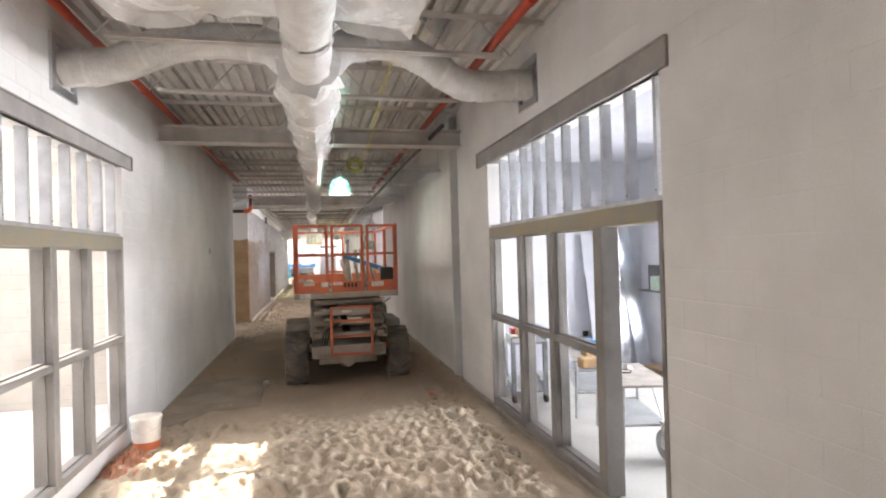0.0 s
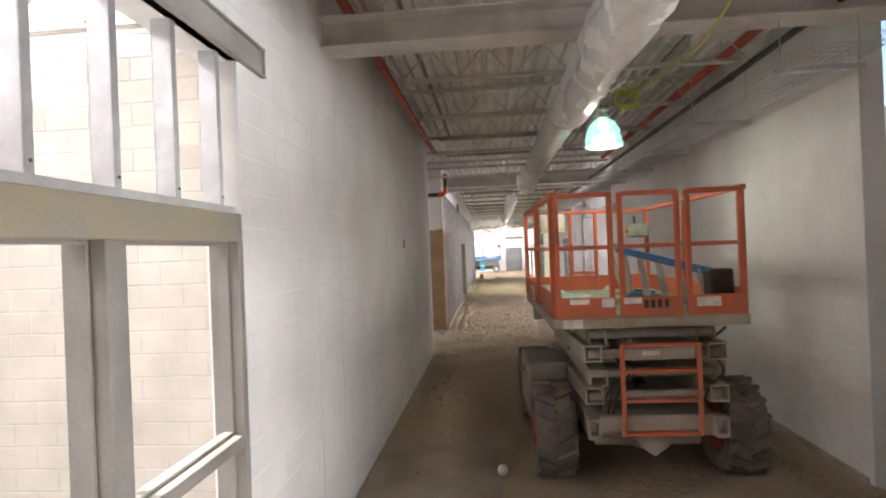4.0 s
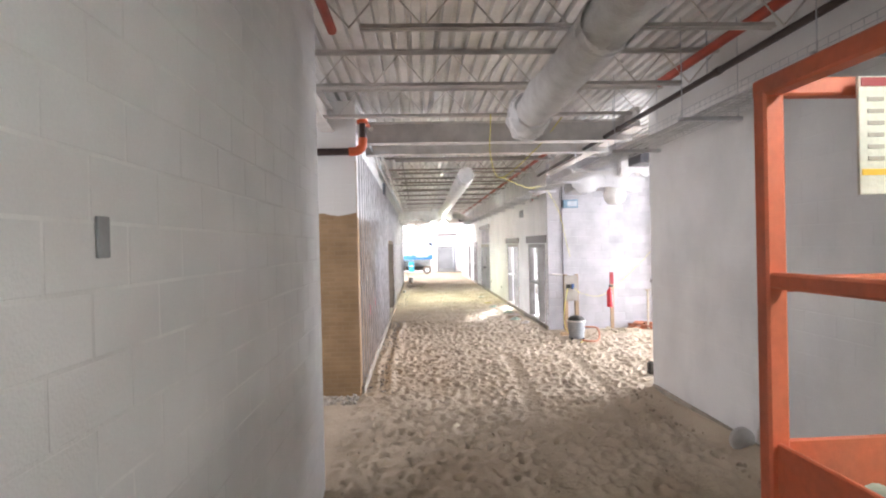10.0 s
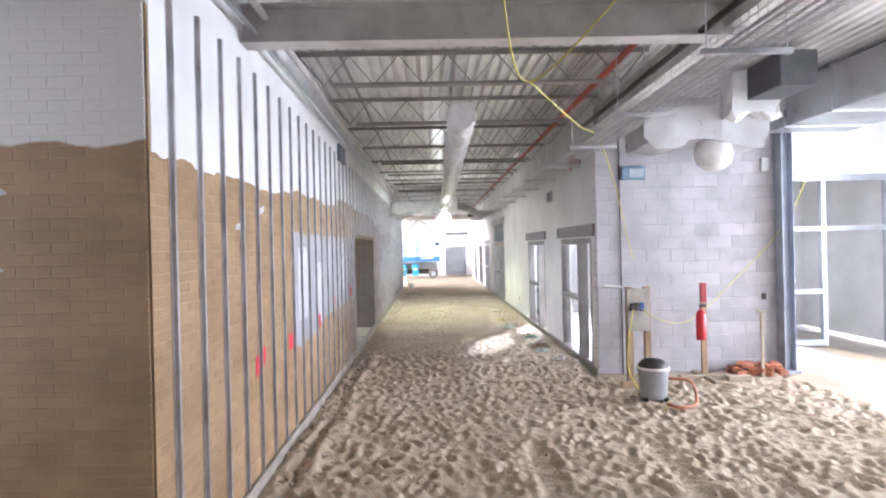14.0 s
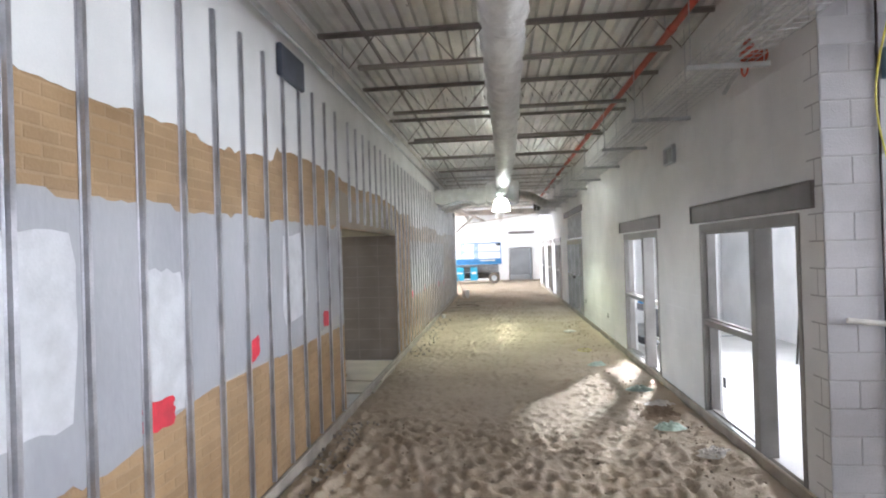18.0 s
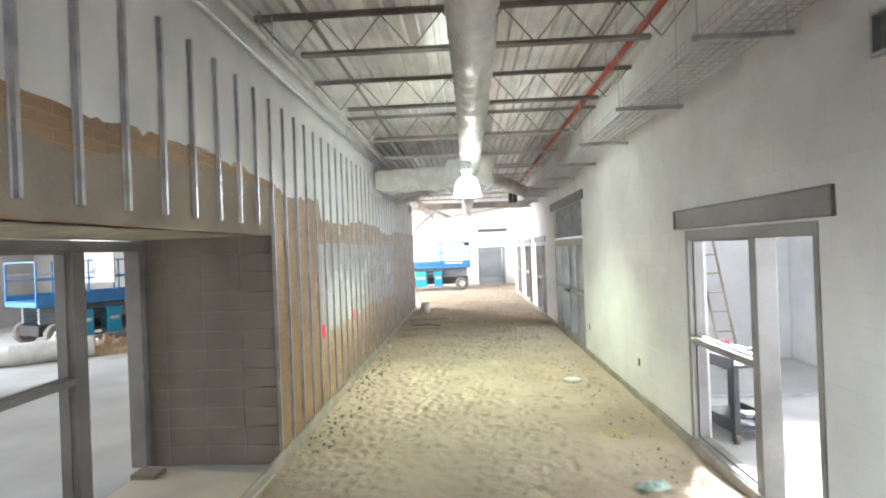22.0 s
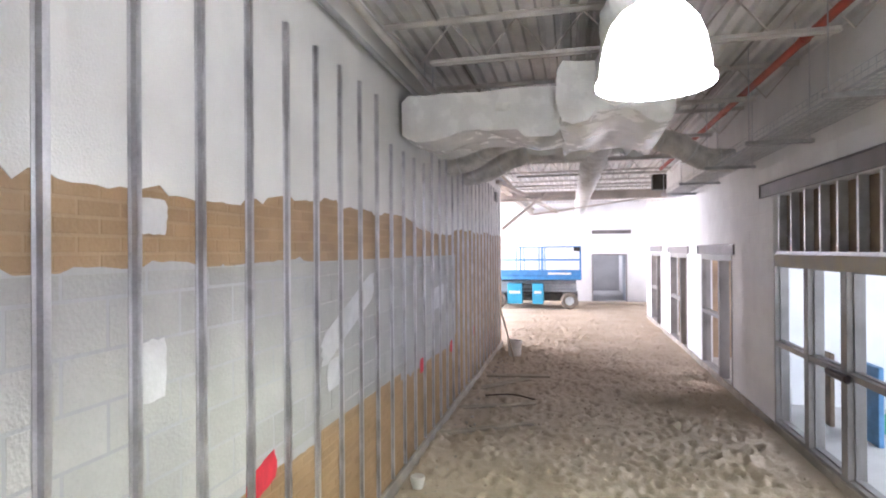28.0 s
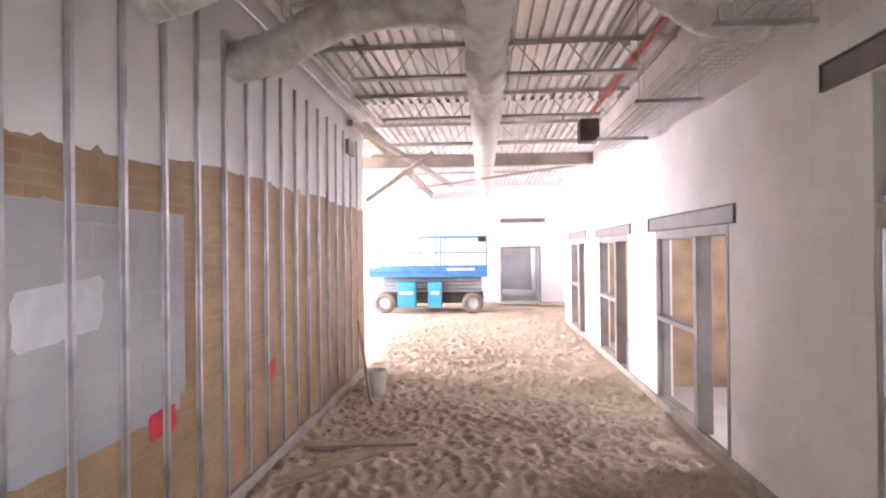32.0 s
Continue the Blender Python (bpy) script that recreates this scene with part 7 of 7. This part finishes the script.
crumple("clay_heap", 2.2, 27.8, 0.0, 0.3, 0.5, 0.06, EARTH, "low heap of brown dirt by the doors", "dirt", 31)

# ---- furniture in the side rooms ----
def utility_cart(x, y, z, turn, w, d, h, mat, label, load=True):
    ob = thing("cart", label, "cart", (x, y, z))
    M = pose(x, y, z, 0, 0, turn)
    for q in (0.14, h - 0.04):
        part("shelf", Shape().soft(-w / 2, w / 2, -d / 2, d / 2, q, q + 0.03, 0.005, M).soft(-w / 2, w / 2, -d / 2, -d / 2 + 0.02, q - 0.03, q + 0.1, 0.004, M).soft(-w / 2, w / 2, d / 2 - 0.02, d / 2, q - 0.03, q + 0.1, 0.004, M), mat, ob)
    for sx in (-1, 1):
        for sy in (-1, 1):
            px, py = sx * (w / 2 - 0.03), sy * (d / 2 - 0.03)
            part("leg", Shape().soft(px - 0.035, px + 0.035, py - 0.035, py + 0.035, 0.1, h, 0.008, M), mat, ob)
            c = M @ Vector((px, py, 0.06))
            part("caster", Shape().lathe(c, [(0.001, -0.02), (0.06, -0.018), (0.06, 0.018), (0.001, 0.02)], 16, "x"), RUBBER, ob)
    if load:
        rr = random.Random(int(x * 10))
        for i in range(7):
            u, v = rr.uniform(-w / 2 + 0.1, w / 2 - 0.1), rr.uniform(-d / 2 + 0.08, d / 2 - 0.08)
            a, b, cc = rr.uniform(0.04, 0.12), rr.uniform(0.03, 0.08), rr.uniform(0.03, 0.14)
            zz = h if i < 5 else 0.18
            p = M @ Vector((u, v, zz))
            single("tool_box", Shape().soft(u - a, u + a, v - b, v + b, zz, zz + cc, 0.008, M), (CARD, LABELW, BLUEPAINT, GREYPL, STICKERRED, DARKIRON, PAIL)[i], "small box or tool lying on the cart", "tools", p)
    return ob


CARTG = material("black_cart_plastic", (0.05, 0.05, 0.055), 0.5, 0, 0.1, 5, 60, 0.1)
utility_cart(3.2, 31.9, 0.045, 98, 0.8, 0.5, 0.82, CARTG, "black plastic utility cart loaded with tools")
utility_cart(3.46, 7.35, 0.045, 78, 0.95, 0.5, 0.85, GREYPL, "grey utility cart loaded with tools and boxes")
TABLETOP = material("dusty_tabletop", (0.42, 0.38, 0.34), 0.6)


def folding_table(cx, cy, turn, long, wide):
    """A narrow work table with tube legs, a cross brace and a sagging lower shelf."""
    ob = thing("work_table", "dusty grey work table with tube legs and a lower shelf", "table", (cx, cy, 0.045), "work tables")
    m = pose(cx, cy, 0.045, 0, 0, turn)
    l, w = long / 2, wide / 2
    part("tabletop", Shape().soft(-l, l, -w, w, 0.70, 0.725, 0.008, m), TABLETOP, ob)
    part("edge_band", Shape().soft(-l - 0.004, l + 0.004, -w - 0.006, -w, 0.69, 0.728, 0.002, m).soft(-l - 0.004, l + 0.004, w, w + 0.006, 0.69, 0.728, 0.002, m), ALUM, ob)
    for sx in (-1, 1):
        for sy in (-1, 1):
            part("leg", Shape().tube([m @ Vector((sx * (l - 0.05), sy * (w - 0.05), 0.7)), m @ Vector((sx * (l - 0.03), sy * (w - 0.03), 0.0))], 0.016, 10), ALUM, ob, smooth=True)
        part("stretcher", Shape().tube([m @ Vector((sx * (l - 0.04), -w + 0.05, 0.32)), m @ Vector((sx * (l - 0.04), w - 0.05, 0.32))], 0.012, 8), ALUM, ob, smooth=True)
    part("lower_shelf", Shape().soft(-l + 0.04, l - 0.04, -w + 0.05, w - 0.05, 0.3, 0.318, 0.005, m), GREYPL, ob)
    part("brace", Shape().tube([m @ Vector((-l + 0.06, -w + 0.04, 0.12)), m @ Vector((l * 0.2, -w + 0.04, 0.68))], 0.01, 8), ALUM, ob, smooth=True)
    return ob


folding_table(3.85, 5.15, 76, 1.1, 0.55)
folding_table(4.1, 6.55, 70, 1.3, 0.6)
for x, y, a, b, h, c, lab in ((3.58, 5.6, 0.10, 0.07, 0.12, CARD, "small brown cardboard box on the work table"), (3.98, 6.25, 0.13, 0.09, 0.14, CARD, "open cardboard box on the work table"), (4.1, 6.7, 0.14, 0.1, 0.13, BLUEPAINT, "blue tool case on the work table"), (3.98, 6.95, 0.16, 0.1, 0.08, PAIL, "white carton on the work table"), (4.33, 6.8, 0.1, 0.08, 0.1, GREYPL, "grey tool box on the work table")):
    single("tool_box", Shape().soft(x - a, x + a, y - b, y + b, 0.772, 0.772 + h, 0.012), c, lab, "box", (x, y, 0.77))
crumple("plastic_film", 3.8, 5.5, 0.771, 0.16, 0.12, 0.06, PAIL, "crumpled clear plastic on the work table", "plastic", 51)
crumple("plastic_film", 3.95, 5.4, 0.771, 0.08, 0.07, 0.05, PAIL, "crumpled clear plastic on the work table", "plastic", 52)
cable([(3.7, 5.3, 0.78), (3.82, 5.15, 0.78), (3.92, 5.25, 0.78), (3.8, 5.38, 0.78)], DARKIRON, "dark cord on the work table", 0.006)
fw = thing("trolley", "grey trolley with a large caster wheel beside the work table", "trolley", (3.88, 4.65, 0.05))
wh = part("wheel", Shape().lathe((3.84, 4.5, 0.2), [(0.001, -0.03), (0.1, -0.03), (0.15, -0.025), (0.155, 0), (0.15, 0.025), (0.1, 0.03), (0.001, 0.03)], 26, "x"), GREYPL, fw, smooth=True)
part("hub", Shape().lathe((3.84, 4.5, 0.2), [(0.001, -0.04), (0.045, -0.035), (0.05, 0.0), (0.045, 0.035), (0.001, 0.04)], 18, "x"), ALUM, wh, smooth=True)
part("fork", Shape().soft(3.79, 3.80, 4.48, 4.52, 0.2, 0.42, 0.003).soft(3.88, 3.89, 4.48, 4.52, 0.2, 0.42, 0.003).soft(3.79, 3.89, 4.45, 4.55, 0.41, 0.43, 0.003), ALUM, fw)
part("upright", Shape().tube([(3.91, 4.51, 0.2), (3.93, 4.49, 0.95)], 0.014, 10), ALUM, fw, smooth=True)
# sheets leaning in the corner of the room
for i, (x0, x1, y0, y1, h, c) in enumerate(((5.55, 5.87, 8.25, 8.65, 2.7, GALV), (5.85, 6.12, 8.2, 8.68, 2.6, SHEET), (5.2, 5.45, 8.45, 8.7, 2.4, PRIMED))):
    single("metal_sheet", Shape().flat([(x0, y0, 0.05), (x1, y0 + 0.02, 0.05), (x1 - 0.12, y1, h), (x0 - 0.12, y1 - 0.02, h)], (0.008, 0.014, 0)), c, "galvanised sheet leaning against the room wall", "sheet metal", (x0, y0, 0.05), "leaning sheets")
single("timber_offcut", Shape().soft(5.95, 6.22, 7.5, 8.5, 0.046, 0.14, 0.01), WOOD, "brown timber offcuts along the foot of the room wall", "timber", (5.6, 7.5, 0.046))
single("wall_shelf", Shape().soft(6.05, 6.297, 2.6, 8.5, 1.39, 1.415, 0.004).soft(6.275, 6.297, 2.6, 8.5, 1.415, 1.84, 0.004), material("dark_shelf_board", (0.11, 0.11, 0.12), 0.6), "dark shelf board between the long room windows", "shelf", (5.7, 5.0, 1.31))
for y, d, h, c in ((7.4, 0.1, 0.34, CARD), (7.0, 0.16, 0.05, PAIL), (6.98, 0.12, 0.06, CARD), (8.05, 0.13, 0.24, FILMG)):
    z = 1.416 if h != 0.06 else 1.467
    single("tile_sample", Shape().soft(6.1, 6.25, y - d, y + d, z, z + h, 0.006), c, "tan tile sample on the dark shelf between the windows", "tile", (6.18, y, z))
for h0, h1, z0, z1 in EASTWIN:
    wf_ = thing("window_frame", "white window frame in the side room wall", "window frame", (6.38, (h0 + h1) / 2, z0), "room windows")
    for nm, a in (("sill", (h0, h1, z0, z0 + 0.03)), ("head", (h0, h1, z1 - 0.03, z1)), ("jamb", (h0, h0 + 0.04, z0 + 0.03, z1 - 0.03)), ("jamb", (h1 - 0.04, h1, z0 + 0.03, z1 - 0.03)), ("mullion", (4.6, 4.64, z0 + 0.03, z1 - 0.03))):
        part(nm, Shape().soft(6.34, 6.42, a[0], a[1], a[2], a[3], 0.004), PAIL, wf_)
single("socket_box", Shape().soft(5.1, 5.2, 8.732, 8.748, 0.6, 0.7, 0.005), DARKIRON, "small dark socket box in the room wall", "socket", (5.15, 8.74, 0.6))
# leaning tools and panels in the other rooms
for i, (x, y, lean) in enumerate(((5.4, 28.9, -0.4), (5.0, 30.3, 0.35))):
    single("pole", Shape().tube([(x, y, 0.05), (x + 0.35, y + lean, 2.3)], 0.018, 8), DARKIRON, "dark pole leaning against the white wall", "pole", (x, y, 0.05))
single("pipe_bundle", Shape().tube([(4.2, 28.2, 0.07), (5.0, 28.9, 0.07)], 0.02, 8).tube([(4.25, 28.1, 0.07), (5.1, 28.8, 0.07)], 0.02, 8), DARKIRON, "two dark bars lying on the room floor", "bars", (4.6, 28.5, 0.05))
ldr = thing("step_ladder", "pale wooden ladder leaning on the room wall", "ladder", (4.55, 35.2, 0.045))
for x in (4.4, 4.68):
    part("side_rail", Shape().tube([(x, 34.85, 0.05), (x - 0.1, 35.57, 2.3)], 0.022, 8), PALEWOOD, ldr)
for k in range(6):
    q = 0.12 + 0.14 * k
    part("rung", Shape().tube([(4.4 - 0.1 * q, 34.85 + 0.72 * q, 0.05 + 2.25 * q), (4.68 - 0.1 * q, 34.85 + 0.72 * q, 0.05 + 2.25 * q)], 0.014, 8), PALEWOOD, ldr)
single("door_panel", Shape().soft(3.3, 3.36, 40.5, 40.95, 0.05, 1.0, 0.01), DARKBOARD, "dark board standing behind the storefront", "board", (3.33, 40.7, 0.05))
single("blue_panel", Shape().soft(3.5, 3.56, 39.75, 40.3, 0.05, 0.98, 0.01), material("blue_board", (0.10, 0.24, 0.42), 0.5), "blue insulation board standing behind the storefront", "board", (3.53, 40, 0.05))
crumple("green_netting", 4.4, 40.6, 0.05, 0.6, 0.6, 0.2, material("green_netting_plastic", (0.12, 0.42, 0.26), 0.6), "heap of green plastic netting on the room floor", "netting", 41, lumps=9)
crumple("green_netting", 4.6, 39.4, 0.05, 0.5, 0.4, 0.12, material("green_netting_plastic", (0.12, 0.42, 0.26), 0.6), "heap of green plastic netting on the room floor", "netting", 42, lumps=9)
# corridor past the far doorway
structure("wall_far_corridor", Shape().box(0.5, 0.7, 59.1, 66, 0, 3).box(2.7, 2.9, 59.1, 66, 0, 3).box(0.5, 2.9, 66, 66.2, 0, 3).box(0.5, 2.9, 59.1, 66.2, 3, 3.2), WHITE, "white corridor walls past the far doorway")
lf = thing("open_door", "grey door leaf standing open past the far doorway", "door", (2.42, 59.6, 0))
leaf = part("leaf", Shape().soft(2.40, 2.445, 59.12, 60.1, 0.02, 2.08, 0.006), material("grey_blue_door", (0.36, 0.39, 0.43), 0.5, 0, 0.08, 3, 60, 0.05), lf)
part("handle", Shape().tube([(2.39, 59.98, 1.0), (2.34, 59.98, 1.0), (2.34, 59.86, 1.0)], 0.012, 8), STUD, leaf)
board(0.7, 57.6, 3.0, 57.45, 0.2, 0.04, 0.03, "long plank lying on the sand by the far doorway")
structure("floor_far_corridor", Shape().box(0.7, 2.7, 58.9, 66, -0.1, 0.0), CONCRETE, "concrete floor past the far doorway")
# left side room
crumple("rubble_heap", -2.6, 4.9, 0.1, 0.35, 0.3, 0.3, WOOD, "heap of timber offcuts in the side room", "rubble", 45, lumps=8)
single("white_box", Shape().soft(-2.5, -2.2, 4.3, 4.7, 0.1, 0.26, 0.02), PAIL, "white plastic box on the side room floor", "box", (-2.35, 4.5, 0.1))
wlr = bpy.data.objects["wall_left_room"]
bond(wlr, "block", "x", -6.0, 1, pieces("x", -6.0, 1, -2.0, 8.6, 0.1, 6.2, 0.4064, 0.2, 0.01, 0.004, []), 0.004, CREAM, (3.0, 7.0), 200)
bond(wlr, "block", "y", 8.6, -1, pieces("y", 8.6, -1, -6.0, XL - T, 0.1, 6.2, 0.4064, 0.2, 0.01, 0.004, []), 0.004, CREAM, (-6, -2), 200)
fb = thing("flood_bulb", "bare white bulb on yellow wire in the side room", "bulb", (-3.0, 5.2, 2.9))
part("globe", Shape().lathe((-3.0, 5.2, 2.9), [(0.001, 0), (0.05, 0.02), (0.06, 0.07), (0.03, 0.13), (0.02, 0.18)], 14), emitter("bulb_glow", (1.0, 0.95, 0.85), 6), fb, smooth=True)
part("wire", Shape().tube(curve_points([(-3.0, 5.2, 3.06), (-2.95, 5.1, 3.5), (-3.2, 4.6, 3.4), (-3.3, 3.8, 3.6)], 6), 0.006, 5), YELLOW, fb)
for y in (1.0, 2.8, 4.6, 6.4, 8.2):
    joist(y, -5.98, XL - T - 0.02)

# ---- crumbs of mortar, brick and dirt along the walls ----
def crumbs(name, count, x0, x1, y0, y1, small, big, mat, label, seed):
    """Loose broken lumps, far too many to count, as one scatter."""
    rng = random.Random(seed)
    s = Shape()
    for _ in range(count):
        x, y, r = rng.uniform(x0, x1), rng.uniform(y0, y1), rng.uniform(small, big) * rng.uniform(0.6, 1.0)
        m = pose(x, y, r * 0.25, rng.uniform(0, 360), rng.uniform(0, 360), rng.uniform(0, 360))
        p = [m @ Vector((a * r * rng.uniform(0.5, 1), b * r * rng.uniform(0.5, 1), c * r * rng.uniform(0.4, 0.8))) for c in (-1, 1) for b in (-1, 1) for a in (-1, 1)]
        s.add(p, [(0, 2, 3, 1), (4, 5, 7, 6), (0, 1, 5, 4), (2, 6, 7, 3), (0, 4, 6, 2), (1, 3, 7, 5)])
    ob = new(name, s.mesh(name, mat))
    return tagged(ob, label, "debris", kind="stuff")


CRUMB = material("mortar_crumbs", (0.50, 0.46, 0.40), 0.9, 0, 0.15, 9, 60, 0.4, second=(0.36, 0.31, 0.25), island=0.25)
DIRTCRUMB = material("dirt_clods", (0.42, 0.345, 0.265), 0.95, 0, 0.15, 9, 60, 0.4, second=(0.34, 0.27, 0.20), island=0.2)
crumbs("mortar_debris", 380, -3.6, -1.72, 18.72, 19.15, 0.012, 0.045, CRUMB, "broken mortar crumbs along the foot of the brick wall", 61)
crumbs("mortar_debris", 420, -1.62, -1.2, 19.3, 27.5, 0.008, 0.03, CRUMB, "mortar crumbs in the sand along the furred wall", 62)
crumbs("mortar_debris", 300, -1.62, -1.2, 31.5, 46.0, 0.008, 0.03, CRUMB, "mortar crumbs in the sand along the furred wall", 63)
crumbs("dirt_debris", 500, 2.3, 2.8, 8.4, 19.0, 0.008, 0.03, DIRTCRUMB, "dirt clods along the foot of the white wall", 64)
crumbs("dirt_debris", 320, 1.9, 2.5, 25.4, 36.5, 0.006, 0.02, DIRTCRUMB, "dirt clods along the foot of the white wall", 65)
crumbs("dirt_debris", 420, 2.1, 2.8, 0.5, 8.6, 0.008, 0.035, DIRTCRUMB, "dirt clods along the storefront sill", 66)
crumbs("dirt_debris", 260, -1.62, -1.1, 6.3, 15.8, 0.006, 0.025, DIRTCRUMB, "dirt clods along the foot of the white wall", 67)
crumbs("dirt_debris", 700, -1.6, 2.7, 15.5, 27.5, 0.005, 0.016, DIRTCRUMB, "small clods scattered over the sand", 68)
crumbs("dirt_debris", 600, -1.5, 2.5, 37.0, 48.0, 0.005, 0.016, DIRTCRUMB, "small clods scattered over the sand", 69)

# ---- masonry pieces, last ----
def lay():
    shared = {}
    for parent, name, axis, face, out, cells, depth, mat, near, limit in LATER:
        close, rest = [], []
        for c in cells:
            (close if near and near[0] <= c[0] and c[1] <= near[1] and c[2] < 3.0 and len(close) < limit else rest).append(c)
        for c in close:
            key = (axis, out, round(c[1] - c[0], 3), round(c[3] - c[2], 3), mat.name)
            if key not in shared:
                w, h = (c[1] - c[0]) / 2, (c[3] - c[2]) / 2
                shared[key] = piece_shape(axis, 0, out, [(-w, w, -h, h)], depth).mesh(name, mat)
            ob = new(name, shared[key])
            u, z = (c[0] + c[1]) / 2, (c[2] + c[3]) / 2
            ob.location = (face, u, z) if axis == "x" else (u, face, z)
            ob.parent = parent
        if rest:
            s = piece_shape(axis, face, out, rest, depth)
            ob = new(name + "_field", s.mesh(name + "_field", mat))
            ob.parent = parent
            tagged(ob, kind="stuff")


lay()
